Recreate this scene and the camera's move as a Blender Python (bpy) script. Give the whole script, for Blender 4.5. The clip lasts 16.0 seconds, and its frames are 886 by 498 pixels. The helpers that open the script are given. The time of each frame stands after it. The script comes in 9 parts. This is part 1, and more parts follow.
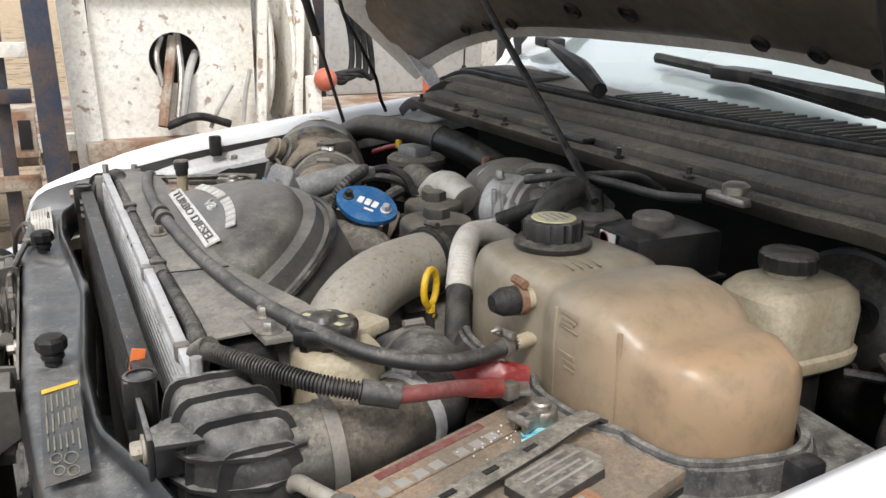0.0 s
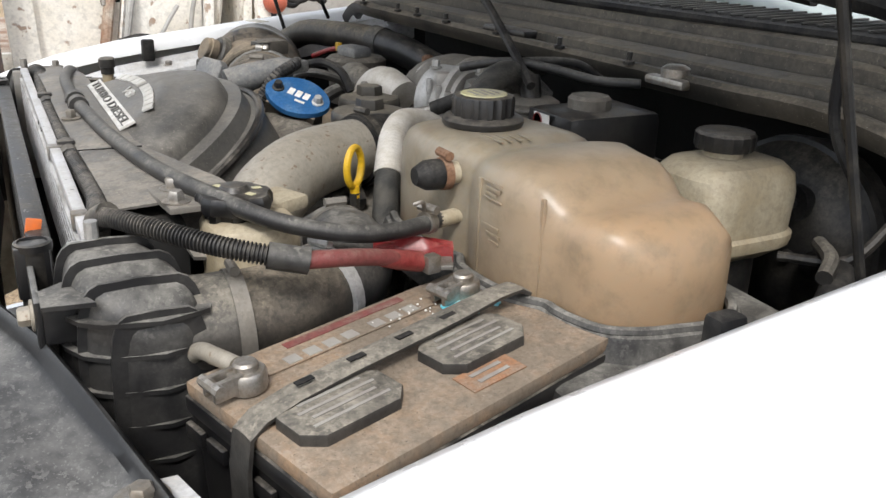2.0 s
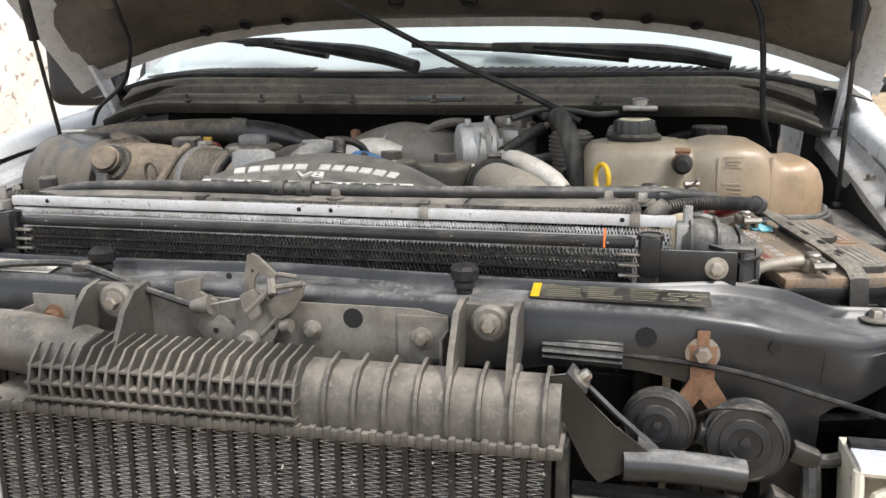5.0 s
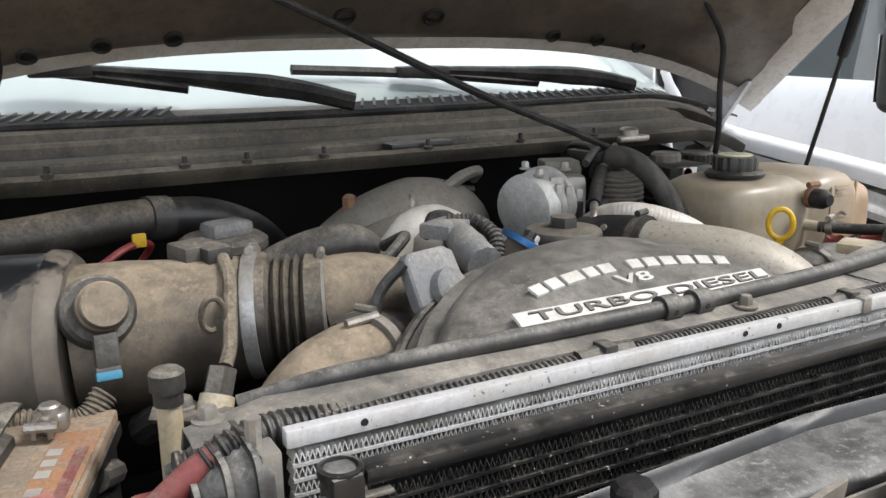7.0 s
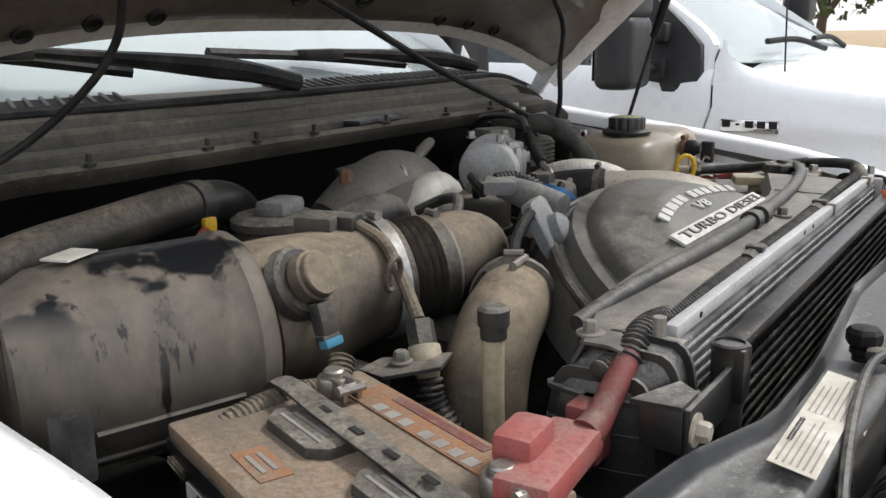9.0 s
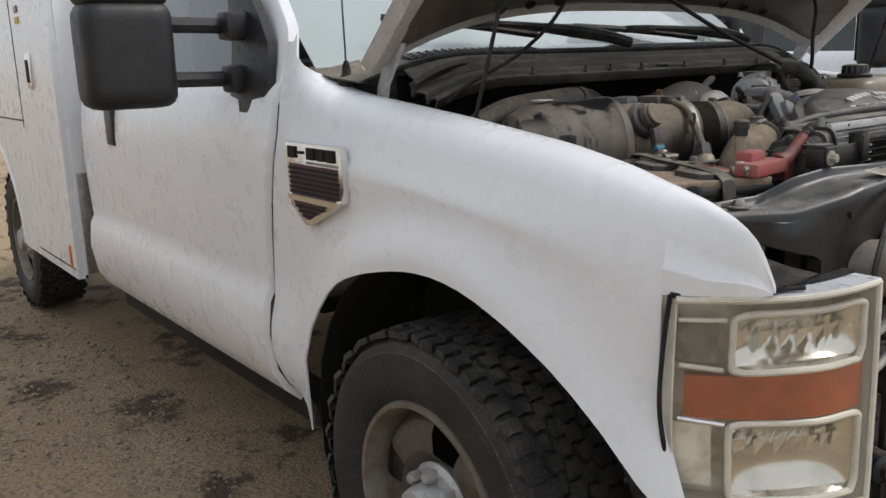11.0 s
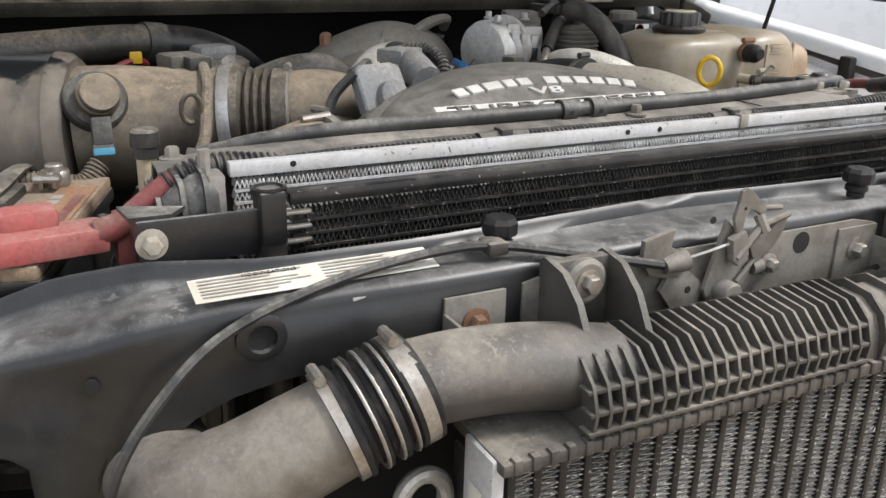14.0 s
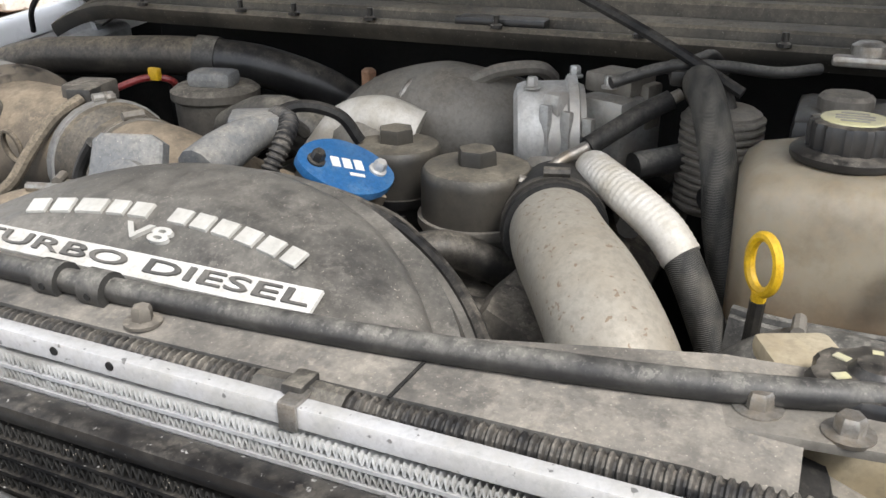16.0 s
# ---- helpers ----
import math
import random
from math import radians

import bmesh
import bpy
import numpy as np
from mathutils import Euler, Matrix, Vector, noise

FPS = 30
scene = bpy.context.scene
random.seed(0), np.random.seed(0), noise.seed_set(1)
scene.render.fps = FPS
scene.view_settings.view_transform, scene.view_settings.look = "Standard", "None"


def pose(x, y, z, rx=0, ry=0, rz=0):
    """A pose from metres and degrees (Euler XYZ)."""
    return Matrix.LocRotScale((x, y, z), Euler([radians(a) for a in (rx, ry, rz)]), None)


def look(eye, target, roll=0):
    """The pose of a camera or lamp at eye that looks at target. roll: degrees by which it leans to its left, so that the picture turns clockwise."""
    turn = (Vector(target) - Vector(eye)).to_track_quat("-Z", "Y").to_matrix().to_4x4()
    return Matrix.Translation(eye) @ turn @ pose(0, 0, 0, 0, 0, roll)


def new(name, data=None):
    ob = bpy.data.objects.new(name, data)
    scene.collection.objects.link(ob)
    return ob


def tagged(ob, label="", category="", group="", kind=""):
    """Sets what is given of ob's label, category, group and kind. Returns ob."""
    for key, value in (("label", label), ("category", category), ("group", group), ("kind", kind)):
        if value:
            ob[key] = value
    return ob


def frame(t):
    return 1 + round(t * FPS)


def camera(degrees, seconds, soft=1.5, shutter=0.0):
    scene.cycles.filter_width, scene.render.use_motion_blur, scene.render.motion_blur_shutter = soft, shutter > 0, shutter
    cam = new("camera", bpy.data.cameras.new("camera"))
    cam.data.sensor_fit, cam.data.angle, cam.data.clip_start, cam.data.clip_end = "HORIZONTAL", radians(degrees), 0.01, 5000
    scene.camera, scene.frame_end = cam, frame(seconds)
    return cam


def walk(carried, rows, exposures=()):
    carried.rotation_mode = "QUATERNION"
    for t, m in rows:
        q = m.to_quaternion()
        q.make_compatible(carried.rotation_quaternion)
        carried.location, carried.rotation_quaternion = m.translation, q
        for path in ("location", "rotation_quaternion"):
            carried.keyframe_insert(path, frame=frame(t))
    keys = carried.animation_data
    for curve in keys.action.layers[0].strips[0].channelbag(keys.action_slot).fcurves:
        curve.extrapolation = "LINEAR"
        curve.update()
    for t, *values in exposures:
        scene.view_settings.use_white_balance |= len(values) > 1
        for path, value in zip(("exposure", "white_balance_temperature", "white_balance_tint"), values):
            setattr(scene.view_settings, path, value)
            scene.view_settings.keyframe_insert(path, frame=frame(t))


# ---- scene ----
cam = camera(54.5, 16.0)
PATH = [
    (0, (-0.009, -1.264, 1.497), (0.81, 0.467, 0.921), 0.7),
    (0.5, (-0.012, -1.259, 1.501), (0.79, 0.478, 0.918), 0.5),
    (1, (-0.007, -1.262, 1.49), (0.807, 0.464, 0.892), 0.6),
    (1.5, (0.015, -1.27, 1.467), (0.859, 0.427, 0.828), 0.6),
    (2, (0.037, -1.265, 1.415), (0.921, 0.387, 0.716), 1.9),
    (2.5, (-0.002, -1.259, 1.376), (0.954, 0.342, 0.651), 2.7),
    (3, (-0.231, -1.203, 1.354), (0.94, 0.252, 0.637), 0.8),
    (3.5, (-0.455, -1.096, 1.341), (0.973, 0.144, 0.693), 0.3),
    (4, (-0.624, -0.92, 1.329), (1.047, 0.065, 0.844), -0.3),
    (4.5, (-0.847, -0.693, 1.35), (0.97, 0.006, 0.891), -1.0),
    (5, (-0.999, -0.44, 1.362), (0.902, -0.012, 0.911), -0.5),
    (5.2, (-0.991, -0.311, 1.365), (0.934, 0.001, 0.925), 0.0),
    (7.3, (-0.349, 0.772, 1.434), (1.223, -0.369, 0.96), -0.6),
    (7.5, (-0.287, 0.866, 1.438), (1.176, -0.412, 0.964), -0.5),
    (8, (-0.135, 0.984, 1.428), (1.058, -0.542, 0.927), -0.9),
    (8.2, (-0.06, 0.999, 1.43), (1.055, -0.582, 0.924), -1.0),
    (10.5, (-0.608, 1.772, 1.309), (0.681, 0.298, 0.903), -0.4),
    (11, (-0.748, 1.979, 1.296), (0.818, 0.813, 0.865), -1.9),
    (11.5, (-0.785, 2.006, 1.282), (0.859, 0.959, 0.835), -1.7),
    (12, (-0.912, 1.938, 1.302), (0.704, 0.85, 0.85), -1.0),
    (12.5, (-1.09, 1.669, 1.297), (0.502, 0.561, 0.809), 0.8),
    (13, (-1.029, 1.31, 1.281), (0.532, 0.196, 0.714), 1.2),
    (13.5, (-0.829, 0.952, 1.351), (0.727, -0.112, 0.684), 0.6),
    (14, (-0.68, 0.629, 1.355), (0.998, -0.22, 0.674), 1.3),
    (14.5, (-0.559, 0.351, 1.397), (1.248, -0.151, 0.701), 2.2),
    (15, (-0.411, 0.107, 1.418), (1.444, 0.012, 0.677), 0.7),
    (15.5, (-0.324, -0.165, 1.397), (1.492, 0.205, 0.645), 0.5),
    (16, (-0.241, -0.413, 1.422), (1.435, 0.347, 0.639), -0.2),
]
EXPOSURE = [(0, 0.65), (2, 0.65), (2.7, 0.3), (3.5, 0.2), (4.2, 0.75), (5, 0.92), (8, 0.88), (10.3, -0.14), (11, 0.0), (11.5, 0.32), (12, 0.45), (13.3, 0.45), (14, 0.85), (15, 1.0), (16, 1.0)]
walk(cam, [(t, look(eye, target, roll)) for t, eye, target, roll in PATH], EXPOSURE)

# ---- world, sun and exposure ----
world = bpy.data.worlds.new("sky")
scene.world = world
world.use_nodes = True
wn = world.node_tree.nodes
sky = wn.new("ShaderNodeTexSky")
sky.sky_type = "NISHITA"
sky.sun_disc = False
sky.sun_elevation, sky.sun_rotation = radians(58), radians(200)
sky.dust_density, sky.air_density, sky.ozone_density = 4.0, 1.0, 1.0
wn["Background"].inputs["Strength"].default_value = 0.15
# a thin high cloud cover evens the blue out of the sky
haze = wn.new("ShaderNodeMix")
haze.data_type = "RGBA"
haze.inputs[0].default_value = 0.65
haze.inputs[7].default_value = (7.0, 7.2, 7.45, 1)
world.node_tree.links.new(sky.outputs[0], haze.inputs[6])
world.node_tree.links.new(haze.outputs[2], wn["Background"].inputs["Color"])
sun = new("sun", bpy.data.lights.new("sun", "SUN"))
sun.data.energy, sun.data.angle, sun.data.color = 1.8, radians(12), (1.0, 0.98, 0.95)
sun.matrix_world = look((-3, -4.5, 8), (0.3, 0, 1.0))

# ---- material makers ----


def nodes_of(name):
    m = bpy.data.materials.new(name)
    m.use_nodes = True
    nt = m.node_tree
    return m, nt, nt.nodes, nt.links, nt.nodes["Principled BSDF"]


def noise_tex(nt, scale, detail=4.0, rough=0.6, coords=None, stretch=None):
    n = nt.nodes.new("ShaderNodeTexNoise")
    n.inputs["Scale"].default_value = scale
    n.inputs["Detail"].default_value = detail
    n.inputs["Roughness"].default_value = rough
    c = coords or nt.nodes.new("ShaderNodeTexCoord").outputs["Object"]
    if stretch:
        mp = nt.nodes.new("ShaderNodeMapping")
        mp.inputs["Scale"].default_value = stretch
        nt.links.new(c, mp.inputs[0])
        c = mp.outputs[0]
    nt.links.new(c, n.inputs["Vector"])
    return n


def ramp(nt, src, lo, hi, a=0.0, b=1.0):
    r = nt.nodes.new("ShaderNodeMapRange")
    r.inputs[1].default_value, r.inputs[2].default_value = lo, hi
    r.inputs[3].default_value, r.inputs[4].default_value = a, b
    nt.links.new(src, r.inputs[0])
    return r.outputs[0]


def math_node(nt, op, a, b):
    n = nt.nodes.new("ShaderNodeMath")
    n.operation = op
    n.use_clamp = True
    for k, v in enumerate((a, b)):
        if isinstance(v, (int, float)):
            n.inputs[k].default_value = v
        else:
            nt.links.new(v, n.inputs[k])
    return n.outputs[0]


def mix_col(nt, fac, a, b):
    n = nt.nodes.new("ShaderNodeMix")
    n.data_type = "RGBA"
    for k, v in ((0, fac), (6, a), (7, b)):
        if isinstance(v, (int, float)):
            n.inputs[k].default_value = v
        elif isinstance(v, tuple):
            n.inputs[k].default_value = (*v[:3], 1)
        else:
            nt.links.new(v, n.inputs[k])
    return n.outputs[2]


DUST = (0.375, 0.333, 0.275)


def surface(name, base, rough=0.5, metal=0.0, second=None, dust=0.0, dustcol=DUST, scale=14.0, bump=0.15, grain=220.0,
            specks=0.0, speckcol=(0.5, 0.45, 0.38), vary=0.0, coat=0.0, patch=(0.42, 0.62), spec=0.45, even=0.12, speck_scale=480, lie=(0.1, 0.9), mottle=0.4):
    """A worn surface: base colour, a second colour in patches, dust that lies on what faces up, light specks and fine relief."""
    m, nt, N, L, B = nodes_of(name)
    co = N.new("ShaderNodeTexCoord").outputs["Object"]
    big = noise_tex(nt, scale, 6, 0.62, co)
    mid = noise_tex(nt, scale * 4.3, 5, 0.6, co)
    fine = noise_tex(nt, grain, 3, 0.6, co)
    col = mix_col(nt, ramp(nt, big.outputs[0], *patch), base, second or tuple(c * 0.75 for c in base))
    if vary:
        inf = N.new("ShaderNodeObjectInfo")
        col = mix_col(nt, ramp(nt, inf.outputs["Random"], 0, 1, 0, vary), col, tuple(min(1, c * 1.6) for c in base))
    rough_out = None
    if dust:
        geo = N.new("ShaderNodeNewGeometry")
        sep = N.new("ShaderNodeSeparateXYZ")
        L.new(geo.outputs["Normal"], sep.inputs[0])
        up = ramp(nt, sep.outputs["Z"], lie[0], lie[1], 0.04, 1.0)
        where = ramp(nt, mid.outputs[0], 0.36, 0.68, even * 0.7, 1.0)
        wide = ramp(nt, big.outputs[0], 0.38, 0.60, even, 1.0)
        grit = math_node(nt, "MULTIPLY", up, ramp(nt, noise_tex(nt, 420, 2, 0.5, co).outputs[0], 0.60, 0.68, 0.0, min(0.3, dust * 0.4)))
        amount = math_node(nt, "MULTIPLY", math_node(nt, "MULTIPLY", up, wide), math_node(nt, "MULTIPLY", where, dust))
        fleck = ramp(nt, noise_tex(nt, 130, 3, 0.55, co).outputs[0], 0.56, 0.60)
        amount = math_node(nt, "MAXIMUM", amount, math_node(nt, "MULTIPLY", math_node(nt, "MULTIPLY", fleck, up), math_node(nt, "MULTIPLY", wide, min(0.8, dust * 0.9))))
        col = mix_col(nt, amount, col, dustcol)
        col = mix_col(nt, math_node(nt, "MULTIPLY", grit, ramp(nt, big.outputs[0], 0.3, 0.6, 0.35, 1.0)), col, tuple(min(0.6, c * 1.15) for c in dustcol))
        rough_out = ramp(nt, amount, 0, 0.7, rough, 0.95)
    if specks:
        sp = noise_tex(nt, speck_scale, 2 if speck_scale > 99 else 5, 0.5, co)
        lim = ramp(nt, sp.outputs[0], 0.72 - 0.12 * specks, 0.76 - 0.12 * specks)
        col = mix_col(nt, math_node(nt, "MULTIPLY", lim, 0.8), col, speckcol)
    if bump:
        grime = noise_tex(nt, scale * 9, 4, 0.7, co)
        col = mix_col(nt, ramp(nt, grime.outputs[0], 0.50, 0.62, 0.0, mottle), col, tuple(c * 0.5 for c in base))
    col = mix_col(nt, ramp(nt, fine.outputs[0], 0.35, 0.75, 0.0, mottle if bump else 0.03), col, tuple(c * 0.5 for c in base))
    L.new(col, B.inputs["Base Color"])
    if rough_out is not None:
        L.new(rough_out, B.inputs["Roughness"])
    else:
        L.new(ramp(nt, mid.outputs[0], 0.3, 0.7, max(0.05, rough - 0.1), min(1, rough + 0.12)), B.inputs["Roughness"])
    B.inputs["Metallic"].default_value = metal
    B.inputs["Specular IOR Level"].default_value = spec
    if coat:
        B.inputs["Coat Weight"].default_value = coat
        B.inputs["Coat Roughness"].default_value = 0.06
    if bump:
        bp = N.new("ShaderNodeBump")
        bp.inputs["Strength"].default_value = min(1.0, bump * 1.2)
        bp.inputs["Distance"].default_value = 0.0014
        L.new(math_node(nt, "ADD", fine.outputs[0], math_node(nt, "MULTIPLY", grime.outputs[0], 0.8)), bp.inputs["Height"])
        L.new(bp.outputs[0], B.inputs["Normal"])
    return m


M = {}
M["white_paint"] = surface("white_paint", (0.80, 0.81, 0.825), 0.30, second=(0.77, 0.78, 0.79), coat=0.2, bump=0.0, scale=3, grain=30, patch=(0.4, 0.7))
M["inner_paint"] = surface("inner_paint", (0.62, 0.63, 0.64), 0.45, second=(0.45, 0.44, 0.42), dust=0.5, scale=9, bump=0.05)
M["hood_under"] = surface("hood_under", (0.060, 0.050, 0.040), 0.42, second=(0.125, 0.103, 0.078), scale=5, bump=0.12, grain=160, spec=0.5, patch=(0.40, 0.66))
M["hood_edge"] = surface("hood_edge", (0.55, 0.54, 0.52), 0.5, second=(0.42, 0.39, 0.34), scale=7, bump=0.1)
M["black_plastic"] = surface("black_plastic", (0.009, 0.009, 0.010), 0.34, second=(0.022, 0.021, 0.020), dust=0.5, spec=0.5, scale=16, lie=(0.3, 0.95), bump=0.06, mottle=0.25)
# grey on up-facing faces: dust, with the sky's sheen painted in as well
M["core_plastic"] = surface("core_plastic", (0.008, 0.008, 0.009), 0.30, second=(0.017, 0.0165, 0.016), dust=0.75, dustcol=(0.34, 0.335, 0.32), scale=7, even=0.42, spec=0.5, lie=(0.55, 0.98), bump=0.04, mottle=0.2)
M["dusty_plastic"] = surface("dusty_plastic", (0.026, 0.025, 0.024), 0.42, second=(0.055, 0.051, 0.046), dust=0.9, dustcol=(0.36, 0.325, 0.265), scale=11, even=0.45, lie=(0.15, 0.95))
M["cover_plastic"] = surface("cover_plastic", (0.050, 0.049, 0.047), 0.33, second=(0.085, 0.080, 0.073), dust=0.45, dustcol=(0.36, 0.335, 0.29), scale=9, specks=0.15, even=0.4, bump=0.08, mottle=0.25, spec=0.55)
M["shield_plastic"] = surface("shield_plastic", (0.085, 0.083, 0.079), 0.38, second=(0.19, 0.18, 0.163), dust=0.75, scale=8, specks=0.2, even=0.35, bump=0.08, mottle=0.3, spec=0.55)
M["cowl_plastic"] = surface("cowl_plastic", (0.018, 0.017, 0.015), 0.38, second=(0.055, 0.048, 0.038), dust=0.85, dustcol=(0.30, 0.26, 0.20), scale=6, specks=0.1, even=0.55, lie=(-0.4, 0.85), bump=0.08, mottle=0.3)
M["raised_mark"] = surface("raised_mark", (0.52, 0.51, 0.48), 0.5, second=(0.42, 0.41, 0.38), dust=0.2, scale=20, mottle=0.2)
M["dusty_rubber"] = surface("dusty_rubber", (0.022, 0.020, 0.018), 0.45, second=(0.05, 0.044, 0.036), dust=0.7, dustcol=(0.36, 0.30, 0.22), scale=16, even=0.5, lie=(0.0, 0.9))
M["rail_alloy"] = surface("rail_alloy", (0.55, 0.55, 0.56), 0.36, metal=0.15, second=(0.47, 0.465, 0.45), dust=0.15, scale=20, specks=0.35, speckcol=(0.07, 0.068, 0.065), speck_scale=150, mottle=0.25)
M["rubber"] = surface("rubber", (0.016, 0.016, 0.017), 0.45, second=(0.038, 0.037, 0.035), dust=0.6, dustcol=(0.36, 0.34, 0.30), scale=18, even=0.35, bump=0.08, mottle=0.25)
M["clean_rubber"] = surface("clean_rubber", (0.012, 0.012, 0.013), 0.55, spec=0.2, second=(0.035, 0.034, 0.032), dust=0.15, scale=20)
M["loom"] = surface("loom", (0.014, 0.014, 0.015), 0.5, second=(0.05, 0.047, 0.042), dust=0.6, scale=26)
M["alloy"] = surface("alloy", (0.46, 0.46, 0.45), 0.42, metal=0.6, second=(0.30, 0.28, 0.25), dust=0.35, scale=18, bump=0.3, grain=260)
M["bright_alloy"] = surface("bright_alloy", (0.56, 0.56, 0.55), 0.50, metal=0.4, second=(0.38, 0.36, 0.33), dust=0.35, scale=14, bump=0.2)
M["dull_pipe"] = surface("dull_pipe", (0.35, 0.322, 0.272), 0.5, metal=0.2, second=(0.31, 0.275, 0.22), dust=0.3, scale=12, specks=0.6, speckcol=(0.20, 0.135, 0.085), bump=0.15, speck_scale=140, mottle=0.3)
M["dark_metal"] = surface("dark_metal", (0.014, 0.014, 0.014), 0.45, metal=0.2, second=(0.05, 0.045, 0.038), dust=0.45, scale=20)
M["steel"] = surface("steel", (0.42, 0.40, 0.37), 0.40, metal=0.8, second=(0.28, 0.24, 0.19), dust=0.3, scale=40)
M["rust"] = surface("rust", (0.15, 0.08, 0.045), 0.85, second=(0.24, 0.13, 0.075), dust=0.2, scale=30, bump=0.5)
M["dirt_engine"] = surface("dirt_engine", (0.10, 0.09, 0.075), 0.8, second=(0.055, 0.05, 0.045), dust=0.8, scale=14, bump=0.4)
M["dust_alloy"] = surface("dust_alloy", (0.22, 0.205, 0.18), 0.6, metal=0.3, second=(0.12, 0.108, 0.092), dust=0.7, scale=16, bump=0.15, mottle=0.3)
# near-black: shade of bay depths, core backs and holes as colour; also black print
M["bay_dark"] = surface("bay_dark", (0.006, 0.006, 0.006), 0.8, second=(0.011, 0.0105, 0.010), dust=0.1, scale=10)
M["chrome"] = surface("chrome", (0.78, 0.78, 0.78), 0.12, metal=1.0, second=(0.66, 0.65, 0.62), scale=8, bump=0.0)
M["yellow"] = surface("yellow", (0.72, 0.44, 0.01), 0.45, second=(0.55, 0.33, 0.02), dust=0.15, scale=40, bump=0.05)
M["red_plastic"] = surface("red_plastic", (0.18, 0.012, 0.014), 0.30, second=(0.30, 0.055, 0.05), dust=0.18, scale=18, bump=0.1)
M["red_cable"] = surface("red_cable", (0.19, 0.045, 0.042), 0.55, second=(0.13, 0.055, 0.045), dust=0.5, scale=25)
M["blue_paint"] = surface("blue_paint", (0.025, 0.13, 0.33), 0.35, second=(0.04, 0.17, 0.38), dust=0.2, scale=40, metal=0.2, bump=0.05)
M["white_mark"] = surface("white_mark", (0.72, 0.71, 0.68), 0.6, second=(0.60, 0.58, 0.53), dust=0.2, scale=30, bump=0.0)
M["plate_white"] = surface("plate_white", (0.66, 0.65, 0.62), 0.5, second=(0.52, 0.50, 0.46), dust=0.3, scale=25, bump=0.1)
M["letter_grey"] = surface("letter_grey", (0.075, 0.073, 0.069), 0.5, second=(0.11, 0.105, 0.097), dust=0.15, scale=40, bump=0.0)
M["sticker_grey"] = surface("sticker_grey", (0.016, 0.016, 0.016), 0.35, second=(0.03, 0.029, 0.027), dust=0.35, scale=14, bump=0.0)
M["paper"] = surface("paper", (0.60, 0.58, 0.52), 0.7, second=(0.47, 0.44, 0.37), dust=0.3, scale=20, bump=0.0)
M["faded_print"] = surface("faded_print", (0.20, 0.19, 0.13), 0.6, second=(0.11, 0.105, 0.08), dust=0.1, scale=60, bump=0.0)
M["grey_mark"] = surface("grey_mark", (0.30, 0.29, 0.26), 0.7, second=(0.24, 0.22, 0.2), scale=20, bump=0.0)
M["foil"] = surface("foil", (0.60, 0.57, 0.52), 0.5, metal=0.1, second=(0.48, 0.44, 0.37), dust=0.25, scale=30, bump=0.5, grain=300, mottle=0.2)
M["tyre"] = surface("tyre", (0.022, 0.022, 0.023), 0.6, second=(0.036, 0.035, 0.033), dust=0.3, scale=10, bump=0.25, specks=0.5, speckcol=(0.20, 0.185, 0.16), speck_scale=330)
M["wheel_steel"] = surface("wheel_steel", (0.30, 0.28, 0.25), 0.5, metal=0.35, second=(0.20, 0.15, 0.10), dust=0.3, scale=14)
M["louvre_red"] = surface("louvre_red", (0.06, 0.02, 0.03), 0.4, second=(0.09, 0.03, 0.04), scale=30, bump=0.0)
M["cap_yellow"] = surface("cap_yellow", (0.55, 0.52, 0.30), 0.6, second=(0.42, 0.40, 0.28), dust=0.3, scale=40, bump=0.0)
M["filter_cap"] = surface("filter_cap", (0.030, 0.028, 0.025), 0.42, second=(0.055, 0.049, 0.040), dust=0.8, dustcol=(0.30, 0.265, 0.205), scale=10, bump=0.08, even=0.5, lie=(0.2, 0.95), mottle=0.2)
M["grey_cover"] = surface("grey_cover", (0.15, 0.155, 0.16), 0.6, second=(0.24, 0.235, 0.22), dust=0.4, scale=20, specks=0.3)
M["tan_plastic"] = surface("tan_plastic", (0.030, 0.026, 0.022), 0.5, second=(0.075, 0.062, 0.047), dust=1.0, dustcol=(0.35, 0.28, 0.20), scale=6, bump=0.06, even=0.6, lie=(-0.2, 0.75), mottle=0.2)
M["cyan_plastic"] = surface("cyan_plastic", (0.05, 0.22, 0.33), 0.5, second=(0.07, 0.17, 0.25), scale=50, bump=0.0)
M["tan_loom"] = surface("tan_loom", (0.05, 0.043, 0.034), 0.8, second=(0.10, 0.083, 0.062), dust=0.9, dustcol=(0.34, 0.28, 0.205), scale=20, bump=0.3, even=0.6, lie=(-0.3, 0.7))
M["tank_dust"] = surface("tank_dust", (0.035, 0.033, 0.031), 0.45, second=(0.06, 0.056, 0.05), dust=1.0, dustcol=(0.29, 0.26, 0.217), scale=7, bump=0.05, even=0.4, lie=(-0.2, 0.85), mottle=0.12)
M["red_faded"] = surface("red_faded", (0.36, 0.085, 0.08), 0.5, second=(0.30, 0.12, 0.105), dust=0.5, scale=18, bump=0.08, even=0.4)
M["cast_dull"] = surface("cast_dull", (0.25, 0.228, 0.195), 0.45, metal=0.35, second=(0.11, 0.096, 0.078), dust=0.5, scale=9, bump=0.25)
M["fin_light"] = surface("fin_light", (0.62, 0.62, 0.61), 0.42, metal=0.3, second=(0.34, 0.33, 0.31), scale=12, bump=0.0)
M["mirror_black"] = surface("mirror_black", (0.014, 0.014, 0.016), 0.5, second=(0.022, 0.022, 0.023), scale=12, bump=0.25)
